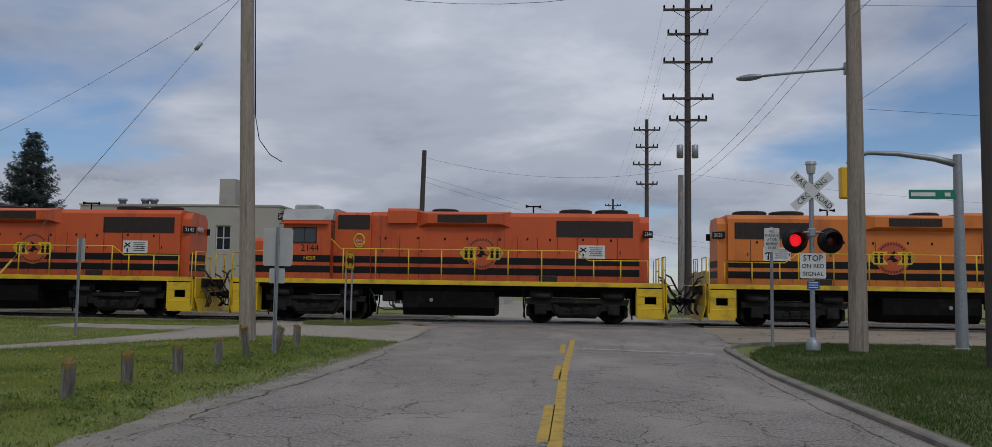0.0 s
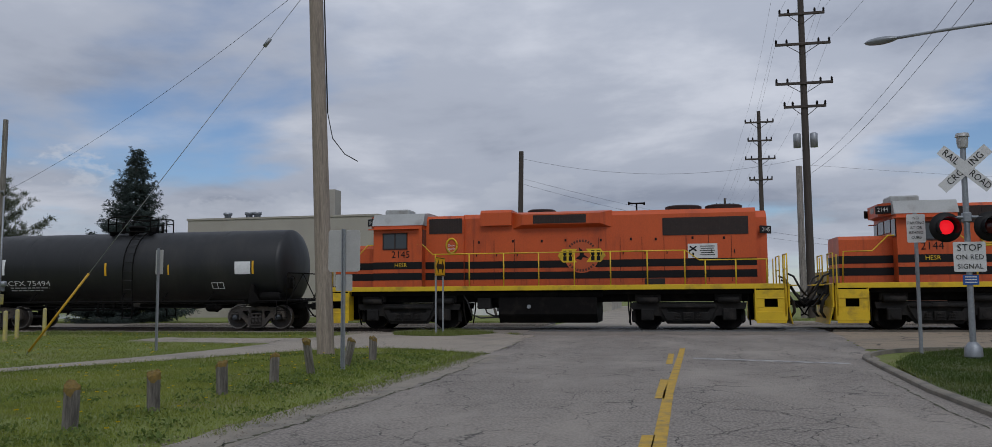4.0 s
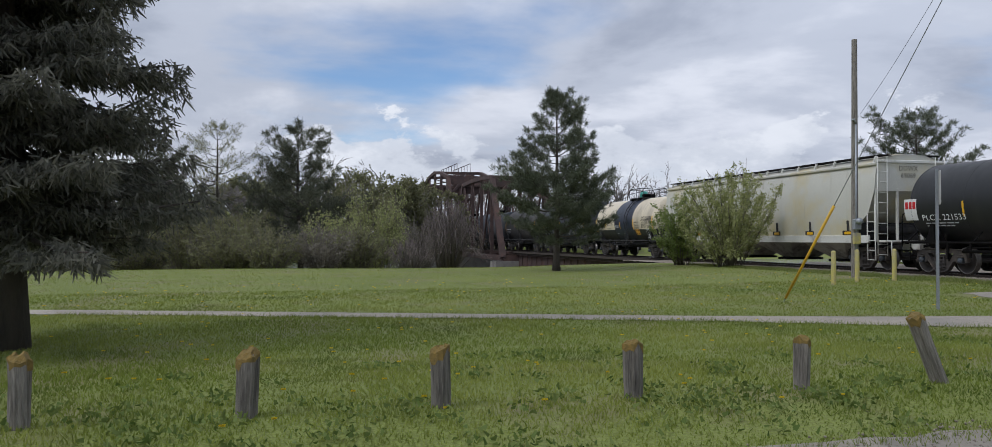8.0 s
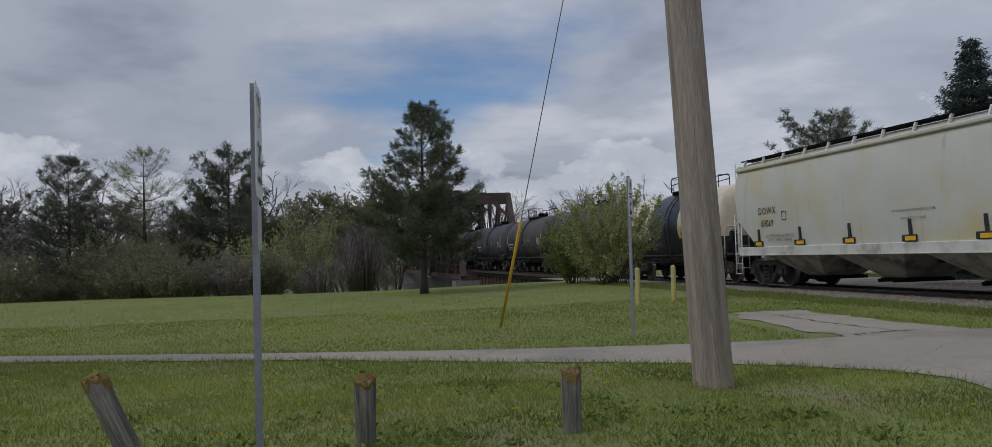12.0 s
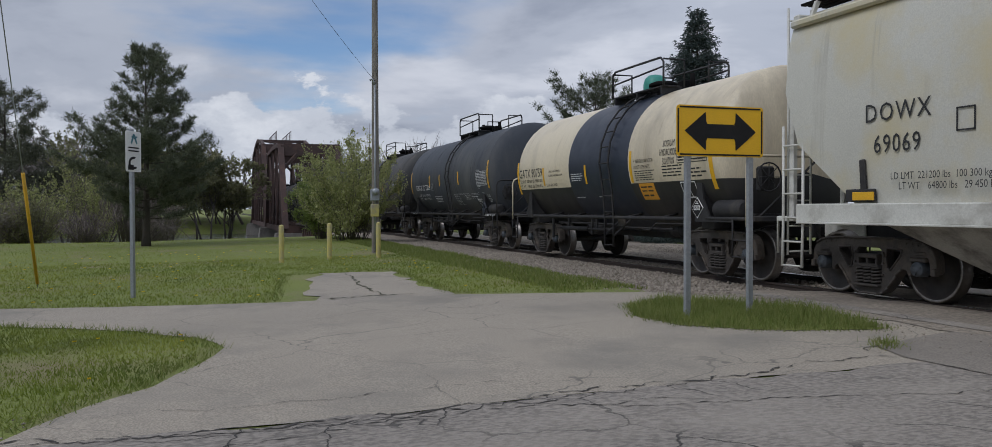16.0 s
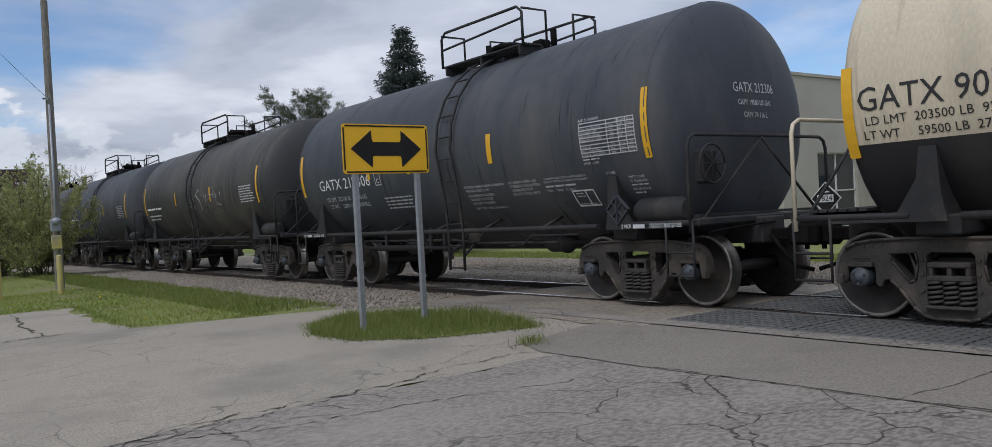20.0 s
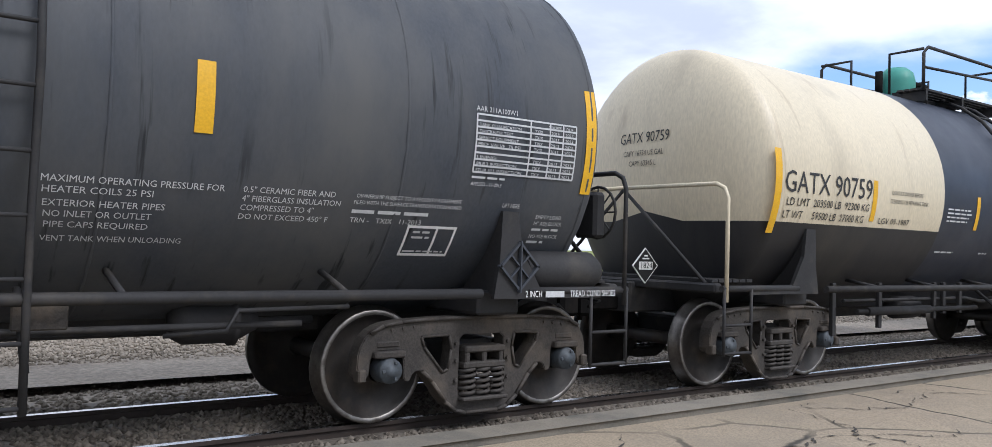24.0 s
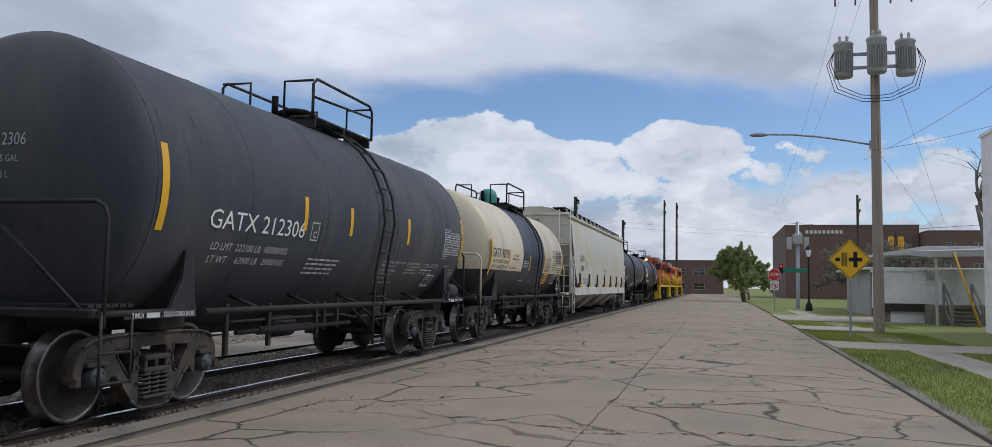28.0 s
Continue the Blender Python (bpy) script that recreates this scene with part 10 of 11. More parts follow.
for k in range(6):
    bm = bmesh.new()
    box(bm, (67.95, -15.7 - 0.28 * k, 1.3), (0.08, 0.07, 2.5), 0.01)
    part("batten", bm, M_ROOFG, gs)
# porch roof, steps and rails before the workshop door
e = thing("dock_porch", pose(0, 0, 0), "small grey porch roof over worn wooden dock steps", "porch")
bm = bmesh.new()
prism(bm, [(53.9, -15.85, 3.22), (56.55, -15.55, 3.34), (56.55, -19.2, 3.5), (53.9, -19.2, 3.34)], (0, 0, 0.05))
part("porch_roof", fix(bm), M_LGREY, e)
bm = bmesh.new()
prism(bm, [(53.86, -15.85, 3.0), (53.86, -15.85, 3.26), (53.86, -19.2, 3.38), (53.86, -19.2, 3.12)], (0.05, 0, 0))
prism(bm, [(53.92, -15.84, 3.0), (53.92, -15.84, 3.26), (56.5, -15.54, 3.38), (56.5, -15.54, 3.14)], (0, -0.05, 0))
part("fascia", fix(bm), M_LGREY, e, "pale grey painted fascia")
bm = bmesh.new()
box(bm, (56.3, -17.4, 0.45), (1.1, 2.6, 0.95), 0.03)
part("landing", bm, M_KERB, e)
for k in range(5):
    bm = bmesh.new()
    box(bm, (55.65 - 0.28 * k, -17.25, 0.80 - 0.17 * k), (0.3, 1.05, 0.05), 0.01)
    part("step", bm, M_WOODGREY, e)
for y in (-16.68, -17.82):
    bm = bmesh.new()
    prism(bm, [(55.75, y, 0.82), (54.4, y, 0.0), (54.15, y, 0.0), (55.75, y, 1.0)], (0, 0.05, 0))
    part("stringer", fix(bm), M_WOODGREY, e)
    bm = bmesh.new()
    box(bm, (54.35, y, 0.5), (0.09, 0.09, 1.0), 0.01)
    box(bm, (55.8, y, 1.35), (0.09, 0.09, 1.1), 0.01)
    beam_bar(bm, Vector((54.35, y, 0.95)), Vector((55.8, y, 1.85)), 0.1, 0.05)
    beam_bar(bm, Vector((54.35, y, 0.5)), Vector((55.8, y, 1.4)), 0.08, 0.04)
    part("stair_rail", bm, M_WOODGREY, e, "grey weathered timber handrail")
bm = bmesh.new()
box(bm, (54.05, -16.0, 1.55), (0.1, 0.1, 3.1), 0.01)
part("porch_post", bm, M_LGREY, e)
bm = bmesh.new()
tube(bm, [(53.45, -17.5, 0.02), (53.78, -16.65, 3.2)], 0.045, 8)
part("yellow_pipe", bm, M_YGUARD, e, "leaning yellow pipe")

# ---- street furniture along the track street ----
tp = wood_pole("utility_pole", 46.73, -12.45, 13.6, 0.19, 0.14, M_WOOD, "tall pale wooden utility pole with three transformers")
cobra_lamp(tp, 6.85, 3.75, 84, 0.55)
for dx, dy in ((0.1, 1.05), (-0.42, 0.0), (0.1, -1.05)):
    bm = bmesh.new()
    m = Matrix.Translation((dx, dy, 0))
    lathe(bm, [(0, 9.35), (0.3, 9.37), (0.33, 9.42), (0.33, 10.55), (0.36, 10.58), (0.34, 10.66), (0, 10.7)], m, 18)
    for k in range(9):
        a = radians(130 + 12 * k)
        put("cooling_fin", "cooling_fin", lambda b: box(b, (0, 0, 0), (0.1, 0.018, 0.8)), M_LGREY, tp, pose(dx + 0.36 * math.cos(a), dy + 0.36 * math.sin(a), 9.95, 0, 0, math.degrees(a)))
    for k in (-0.12, 0.12):
        lathe(bm, [(0.05, 10.66), (0.07, 10.74), (0.04, 10.8), (0.06, 10.86), (0.03, 10.95), (0, 10.96)], Matrix.Translation((dx, dy + k, 0)), 8)
    part("transformer", bm, M_LGREY, tp, "pale grey transformer can with fins")
bm = bmesh.new()
box(bm, (0, 0, 10.2), (0.12, 1.9, 0.1))
box(bm, (0, 0, 9.7), (0.12, 1.9, 0.1))
part("transformer_bracket", bm, M_GALV, tp)
bm = bmesh.new()
box(bm, (0.16, 0, 12.6), (0.12, 2.7, 0.14), 0.01)
for y in (-1.3, -0.6, 0.6, 1.3):
    rod(bm, (0.16, y, 12.1), (0.16, y, 12.55), 0.035, 6)
    lathe(bm, [(0.03, 12.65), (0.07, 12.72), (0.04, 12.8), (0, 12.9)], Matrix.Translation((0.16, y, 0)), 8)
part("crossarm", bm, M_WOODGREY, tp)
bm = bmesh.new()
for s in (-1, 1):
    for k in range(3):
        tube(bm, [(-0.1, s * 1.4, 10.3), (-0.15, s * (1.5 + 0.08 * k), 9.8), (-0.2, s * (1.2 + 0.1 * k), 9.0 - 0.1 * k), (-0.2, s * 0.5, 8.65 - 0.12 * k), (-0.16, 0, 8.6 - 0.1 * k)], 0.014, 5)
part("transformer_lead", bm, M_WIRE, tp)
wires("guy_cable", [((46.75, -12.3, 12.0), (57.5, -17.5, 3.6), 0.0)], 0.012, "steel guy cable to the dock roof")
wires("guy_cable", [((46.75, -12.3, 6.9), (57.3, -17.2, 3.6), 0.0)], 0.012, "steel guy cable to the dock roof")
wires("overhead_line", [((46.75, -12.2, 6.6), (40, -16.6, 6.9), 0.2)], 0.014, "black service cable to the hall")
wires("overhead_line", [((46.75, -12.2, 12.7), (120, -14, 11.5), 1.2), ((46.75, -11.4, 12.7), (120, -13.4, 11.5), 1.2)], 0.012, "pair of long wires down the street")
wires("overhead_line", [((60, 30, 8.5), (150, -40, 9.0), 1.0), ((60, 31, 8.0), (150, -41, 8.5), 1.0)], 0.014, "pair of wires crossing the street far off")

dia = thing("crossing_warning_sign", pose(42.88, -10.97, gz(42, -10.6) + 0.06, 0, 0, -90 + 2), "yellow diamond sign with a black crossroad and side track", "traffic sign")
bm = bmesh.new()
u_post(bm, 0, 0.03, -0.3, 2.9)
part("post", fix(bm), M_GALV, dia)
bm = bmesh.new()
R45 = Matrix.Rotation(radians(45), 4, "Y")
plate(bm, 0.92, 0.92, 0.005, 0.06, Matrix.Translation((0, 0, 2.42)) @ R45)
part("sign_face", fix(bm), M_YSIGN, dia)
bm = bmesh.new()
for s in range(4):
    m = Matrix.Translation((0, 0, 2.42)) @ Matrix.Rotation(radians(45 + 90 * s), 4, "Y")
    prism(bm, [tuple(m @ Vector(v)) for v in ((-0.4, -0.003, 0.42), (0.4, -0.003, 0.42), (0.4, -0.003, 0.438), (-0.4, -0.003, 0.438))], (0, -0.003, 0))
box(bm, (0.16, -0.004, 2.42), (0.12, 0.004, 0.5))
box(bm, (0.16, -0.004, 2.42), (0.4, 0.004, 0.12))
box(bm, (-0.37, -0.004, 2.42), (0.14, 0.004, 0.12))
for dx in (-0.2, -0.1):
    box(bm, (dx - 0.02, -0.004, 2.42), (0.02, 0.004, 0.46))
for k in range(7):
    box(bm, (-0.17, -0.005, 2.24 + 0.06 * k), (0.18, 0.004, 0.024))
part("symbol", fix(bm), M_BLACK, dia, "black crossroad symbol")

st = thing("stop_sign", pose(74.06, -10.58, 0.1, 0, 0, -90), "red stop sign above a no-left-turn plate", "traffic sign")
bm = bmesh.new()
u_post(bm, 0, 0.03, -0.2, 2.8)
part("post", fix(bm), M_GALV, st)
bm = bmesh.new()
prism(bm, [(0.4 * math.cos(radians(22.5 + 45 * k)), 0, 2.38 + 0.4 * math.sin(radians(22.5 + 45 * k))) for k in range(8)], (0, 0.006, 0))
part("octagon", fix(bm), M_RED, st)
bm = bmesh.new()
prism(bm, [(0.43 * math.cos(radians(22.5 + 45 * k)), 0.007, 2.38 + 0.43 * math.sin(radians(22.5 + 45 * k))) for k in range(8)], (0, 0.004, 0))
part("border", fix(bm), M_WHITE, st)
letters("sign_letters", "STOP", 0.3, M_WHITE, st, Matrix.Translation((0, -0.003, 2.38)) @ UP, 0.85)
bm = bmesh.new()
plate(bm, 0.55, 0.6, 0.005, 0.03, Matrix.Translation((0, 0, 1.65)))
part("lower_plate", fix(bm), M_WHITE, st)
bm = bmesh.new()
tube(bm, [(0.2 * math.cos(a), -0.006, 1.65 + 0.2 * math.sin(a)) for a in [2 * math.pi * k / 16 for k in range(17)]], 0.022, 4)
box(bm, (0, -0.006, 1.65), (0.4, 0.004, 0.04), 0, (0, 45, 0))
part("ring", bm, M_RED, st)
bm = bmesh.new()
box(bm, (0.06, -0.005, 1.6), (0.05, 0.003, 0.2))
box(bm, (-0.02, -0.005, 1.7), (0.2, 0.003, 0.05))
part("turn_arrow", bm, M_BLACK, st)

ll = thing("street_lantern", pose(75.9, -12.95, 0.05), "black cast-iron street lantern with a pale globe", "street lamp")
bm = bmesh.new()
lathe(bm, [(0.25, 0), (0.22, 0.4), (0.1, 0.6), (0.07, 0.7), (0.055, 3.6), (0.12, 3.65), (0.1, 3.72)], seg=14)
part("column", bm, M_BLACK, ll, smooth=True)
bm = bmesh.new()
lathe(bm, [(0.1, 3.72), (0.2, 4.2), (0.0, 4.21)], seg=12)
part("globe", bm, M_WHITE, ll)
bm = bmesh.new()
lathe(bm, [(0.24, 4.2), (0.12, 4.42), (0.03, 4.5), (0, 4.62)], seg=12)
part("cap", bm, M_BLACK, ll)

sg = thing("traffic_signal", pose(79.9, -12.59, 0), "grey traffic signal pole with cabinets and street plates", "traffic signal")
bm = bmesh.new()
lathe(bm, [(0.14, 0), (0.12, 6.5), (0, 6.52)], seg=12)
part("pole", bm, M_GALV, sg)
bm = bmesh.new()
for dy in (-0.6, 0.6):
    box(bm, (-0.2, dy, 4.9), (0.3, 0.35, 0.9), 0.03)
box(bm, (-0.1, 0, 5.2), (0.3, 0.7, 0.7), 0.03)
part("cabinet", bm, M_LGREY, sg)
bm = bmesh.new()
box(bm, (-0.25, 1.2, 3.0), (0.2, 0.25, 0.7), 0.03)
part("signal_head", bm, M_BLACK, sg)
bm = bmesh.new()
box(bm, (-0.4, 1.2, 3.2), (0.06, 0.16, 0.16), 0.02)
part("red_lamp", bm, glow("red_lamp_on", (0.9, 0.012, 0.02), 0.9), sg)
bm = bmesh.new()
box(bm, (-0.2, 0.2, 2.9), (0.03, 1.9, 0.3), 0.01)
part("street_plate", bm, M_GREEN, sg)
sh = thing("traffic_signal", pose(85.0, -20.24, 5.2), "hanging yellow traffic signal heads on a span wire", "traffic signal")
for dy in (-0.35, 0.35):
    bm = bmesh.new()
    box(bm, (0, dy, 0.0), (0.3, 0.36, 1.0), 0.04)
    for z in (-0.3, 0, 0.3):
        rod(bm, (-0.15, dy, z), (-0.3, dy, z), 0.11, 10)
    part("signal_head", bm, M_YSIGN, sh)
bm = bmesh.new()
rod(bm, (0, 0, 0.4), (0, 0, 1.0), 0.03, 6)
tube(bm, [(0, -9, 1.6), (0, 0, 1.0), (0, 8, 1.6)], 0.015, 5)
part("span_wire", bm, M_WIRE, sh)

for (x, y, h) in ((163.8, 2.2, 16.7), (163.9, 0.1, 16.2), (133, -24.7, 14.0), (84, 4.7, 9.0), (116, 4.2, 9.5)):
    tower(x, y, h, ((h - 0.8, 2.0), (h - 2.2, 1.8)) if h > 13 and y != 1.6 else ((h - 0.5, 1.2),), "slim wooden utility pole far along the track", 0)
broadleaf(109.1, -9.65, 5.7, 2.6, "round tree in bright green spring leaf", 81, L_GREEN, 26, 0.19, 0.18, 2, "tree", 0.75, 0.1, depth=5)
broadleaf(120, -10.40, 2.8, 1.7, "small green street tree", 82, L_GREEN, 6, 0.25, 0.1, 1, "tree", 0.5, depth=4)
broadleaf(71.5, -23.2, 11.5, 5.6, "bare grey tree behind the workshop", 83, L_BARE, 0, 0.1, 0.18, 1, "bare_tree", 0.42, depth=5)
broadleaf(84, -18.73, 5.0, 3.4, "dull brown shrub thicket", 84, L_BRUSH, 3, 0.22, 0.1, 6, "shrub", 0.55, depth=4, cat="shrub")
broadleaf(-9.5, 20, 3.2, 2.0, "small tree with pale blossom by the factory", 85, L_BUD, 4, 0.1, 0.1, 3, "tree", 0.5, depth=4)
for k in range(7):
    conifer(36.5 + 1.3 * k, 62 + 0.2 * k, 3.2, 0.8, "clipped dark evergreen in a hedge row", seed=90 + k, trunk=0.06, clear=0.05, leaf=L_SPRUCE, step=0.3, size=0.25, per=5, droop=-0.4, name="evergreen_shrub")

# pale slabs across the verge
for i, (x0, x1, y0, y1) in enumerate(((56, 64, -15, -9.75), (46.6, 50, -12.6, -9.75), (36.8, 39.8, -14.5, -9.75))):
    sheet("driveway_slab", wavy([(x0, y0), (x1, y0), (x1, y1), (x0, y1)], 0.06, seed=60 + i), 0.055, M_WALK, label="worn concrete driveway slab across the verge")
sheet("verge_path", wavy([(30, -12.4), (30, -11.4), (75, -11.4), (75, -12.4)], 0.05, seed=66), 0.052, M_WALK, label="old concrete footpath half sunk in grass")
sheet("street_beyond", [(60, -9.9), (150, -9.9), (150, -40), (84, -40), (84, -13), (60, -13)], 0.048, M_SOIL, label="rough grass lot")

# ---- grass, stones and cracks ----
LAWN = [(-16.0, -27.0), (-12.05, -16.2), (-9.85, -12.35), (-8.65, -10.75), (-7.85, -10.1), (-7.0, -9.85), (-6.15, -10.1), (-5.35, -10.42), (-4.9, -10.8), (-4.4, -11.05), (-3.95, -11.3), (-3.95, -16), (-4.25, -23), (-4.2, -42), (-22, -42)]
PARK = [(-17.2, -27.5), (-13.1, -16.4), (-11.7, -12.0), (-11.2, -10.2), (-11.0, -9.0), (-15.8, -8.4), (-16.0, -6.1), (-10.9, -6.3), (-10.2, -4.4), (-13, -3.9), (-36, -3.2), (-42, -12), (-42, -46), (-24, -46)]
ISLAND = [(-8.6, -3.9), (-8.25, -4.6), (-7.3, -5.02), (-6.4, -4.95), (-5.8, -4.4), (-5.5, -3.65), (-5.35, -3.1), (-5.9, -2.9), (-6.8, -2.75), (-7.6, -3.0), (-8.3, -3.4)]
VERGE = [(4.14, -45), (4.14, -18), (4.6, -13.6), (5.5, -11.3), (7.2, -9.66), (36, -9.8), (36, -45)]
EASTV = [(24, -9.75), (36.8, -9.75), (36.8, -11.4), (30, -11.4), (30, -12.4), (36.8, -12.4), (36.8, -16), (24, -16)]
EAST2 = [(39.8, -9.75), (46.5, -9.75), (46.5, -13.5), (39.8, -13.5)]
EAST3 = [(50, -9.75), (56, -9.75), (56, -14), (50, -14)]
blades("lawn_grass", "short mown spring grass beside the road", [(in_poly(LAWN), (-9, -3.9, -30, -10), 110000), (in_poly(LAWN), (-16, -9, -30, -10), 125000), (in_poly(LAWN), (-22, -3.9, -42, -30), 16000)], L_GRASS, 0.05, 0.006, 1)
blades("park_grass", "wide mown lawn of the park", [(in_poly(PARK), (-22, -10, -30, -3), 110000), (in_poly(PARK), (-42, -22, -46, -3), 60000)], L_GRASS, 0.045, 0.008, 2)
blades("island_grass", "long uneven grass round the sign posts", [(in_poly(ISLAND), (-8.8, -5.2, -5.1, -2.6), 17000)], L_LONG, 0.17, 0.006, 3)
blades("verge_grass", "dark rough grass behind the kerb", [(in_poly(VERGE), (4.15, 13, -30, -9.6), 150000), (in_poly(VERGE), (13, 22, -30, -9.8), 80000), (in_poly(VERGE), (4.15, 22, -42, -30), 50000)], L_VERGE, 0.07, 0.008, 14)
blades("verge_grass_east", "mown grass on the verge of the street", [(in_poly(EASTV), (24, 37, -16, -9.7), 40000), (in_poly(EAST2), (39.8, 46.5, -13.5, -9.75), 15000), (in_poly(EAST3), (50, 56, -14, -9.75), 8000)], L_GRASS, 0.06, 0.008, 4)
blades("trackside_weeds", "sparse weeds along the ballast", [(lambda x, y: True, (-36, -10.5, -4.6, -3.0), 16000), (lambda x, y: True, (-40, -4.5, 6.5, 10), 26000), (lambda x, y: True, (6, 60, 12, 16), 14000)], L_LONG, 0.1, 0.012, 5)

# ragged turf hanging over the edges of the paving
edge_rng = np.random.default_rng(31)
E_ = []
for line, per in ((LAWN[:13], 130), (PARK[:9], 90), (ISLAND + ISLAND[:1], 220), (VERGE[1:6], 60), ([(-4.75, -3.7), (-4.35, -4.05)], 500)):
    for (xa, ya), (xb, yb) in zip(line, line[1:]):
        L_ = math.hypot(xb - xa, yb - ya)
        k = int(L_ * per)
        f = edge_rng.uniform(0, 1, k)
        o = edge_rng.normal(0.02, 0.07, (k, 2))
        E_.append(np.stack([xa + (xb - xa) * f + o[:, 0], ya + (yb - ya) * f + o[:, 1]], 1))
E_ = np.concatenate(E_)
n_ = len(E_)
ze_ = np.array([ground_z(*p) for p in E_]) - 0.012 + np.where(E_[:, 0] > 4.2, 0.05, 0.0)
a_e = edge_rng.uniform(0, 6.283, n_)
h_e = 0.07 * edge_rng.uniform(0.4, 1.4, n_)
s_e = np.stack([np.cos(a_e), np.sin(a_e), np.zeros(n_)], 1) * 0.005
b_e = np.stack([E_[:, 0], E_[:, 1], ze_], 1)
t_e = b_e + np.stack([edge_rng.normal(0, 0.6, n_) * h_e, edge_rng.normal(0, 0.6, n_) * h_e, h_e], 1)
tagged(tri_mesh("edge_grass", np.stack([b_e - s_e, b_e + s_e, t_e], 1), L_LONG, None), "ragged grass along the paving edges", "grass", "", "stuff")

# weeds and clover clumps among the guard posts and in the rough turf by the road
weed_rng = np.random.default_rng(61)
C_ = np.stack([weed_rng.normal(-5.3, 0.6, 120), weed_rng.uniform(-29, -12, 120)], 1)
C_ = np.concatenate([C_, np.stack([weed_rng.uniform(-9, -4.4, 50), weed_rng.uniform(-26, -12, 50)], 1)])
C_ = C_[np.array([in_poly(LAWN)(*p) for p in C_])]
W_ = np.repeat(C_, 26, 0) + weed_rng.normal(0, 0.12, (len(C_) * 26, 2))
zw_ = np.array([ground_z(*p) for p in W_]) - 0.005
tagged(tri_mesh("lawn_weeds", needles(weed_rng, np.stack([W_[:, 0], W_[:, 1], zw_ + weed_rng.uniform(0.01, 0.05, len(W_))], 1), np.tile(np.array([[0.0, 0.0, 0.3]]), (len(W_), 1)), 0.045, 0.016, 0.8, 1), L_WEED, None), "broad-leaved weeds and clover in the rough turf", "weeds", "", "stuff")

rng_ = np.random.default_rng(12)
n_ = 420
P_ = np.stack([rng_.uniform(-26, -5, n_), rng_.uniform(-28, -5, n_)], 1)
ok_ = np.array([in_poly(LAWN)(*p) or in_poly(PARK)(*p) for p in P_])
P_ = P_[ok_]
zd_ = np.array([ground_z(*p) for p in P_])
V_ = []
for (x, y), z in zip(P_, zd_):
    r_ = rng_.uniform(0.016, 0.03)
    for k in range(3):
        a = 1.05 * k
        V_.append([(x + r_ * math.cos(a), y + r_ * math.sin(a), z + 0.05), (x - r_ * math.cos(a), y - r_ * math.sin(a), z + 0.05), (x - r_ * math.cos(a + 1), y - r_ * math.sin(a + 1), z + 0.062), (x + r_ * math.cos(a + 1), y + r_ * math.sin(a + 1), z + 0.062)])
tagged(tri_mesh("dandelions", np.array(V_), L_DANDE, None), "scattered yellow dandelion heads in the lawn", "flowers", "", "stuff")


def stones(name, label, n, box_, z_of, size, seed, material, keep=None):
    """Loose crushed stone: small uneven tetra-like chips."""
    rng = np.random.default_rng(seed)
    x, y = rng.uniform(box_[0], box_[1], n), rng.uniform(box_[2], box_[3], n)
    if keep:
        k = np.array([keep(a, b) for a, b in zip(x, y)])
        x, y = x[k], y[k]
        n = len(x)
    z = np.array([z_of(a, b) for a, b in zip(x, y)])
    base = np.array([(1, 0, 0), (-0.5, 0.9, 0), (-0.5, -0.9, 0), (0.1, 0, 0.9), (0, 0.1, -0.7)], float)
    s = size * rng.uniform(0.5, 1.5, (n, 1, 1))
    V = base[None] * s * rng.uniform(0.7, 1.3, (n, 5, 1))
    a = rng.uniform(0, 6.28, n)
    c, q = np.cos(a)[:, None], np.sin(a)[:, None]
    X, Y = V[..., 0] * c - V[..., 1] * q, V[..., 0] * q + V[..., 1] * c
    V = np.stack([X + x[:, None], Y + y[:, None], V[..., 2] * 0.8 + z[:, None]], 2)
    F = np.array([(0, 1, 3), (1, 2, 3), (2, 0, 3), (1, 0, 4), (2, 1, 4), (0, 2, 4)])
    me = bpy.data.meshes.new(name)
    me.vertices.add(n * 5)
    me.vertices.foreach_set("co", V.reshape(-1).astype(np.float32))
    idx = (F[None] + (np.arange(n) * 5)[:, None, None]).reshape(-1).astype(np.int32)
    me.loops.add(len(idx))
    me.loops.foreach_set("vertex_index", idx)
    me.polygons.add(n * 6)
    me.polygons.foreach_set("loop_start", np.arange(n * 6, dtype=np.int32) * 3)
    me.update(calc_edges=True)
    me.materials.append(material)
    return tagged(new(name, me), label, "stones", "", "stuff")


L_STONE = leafy("ballast_chips", (0.165, 0.143, 0.115), (0.345, 0.302, 0.25), 0.95, 0.0)
L_DARKCHIP = leafy("dark_ballast_chips", (0.085, 0.073, 0.06), (0.23, 0.2, 0.165), 0.9, 0.0)


def bed_z(x, y):
    if x < 5:
        return float(np.interp(y, [-3.9, -3.0, -1.6, 1.6, 2.9, 4.2], [0.075, 0.06, 0.04, 0.04, 0.005, -0.035]))
    return float(np.interp(y, [-1.74, -1.6, 1.6, 2.9, 4.2], [0.01, 0.045, 0.045, 0.005, -0.035]))


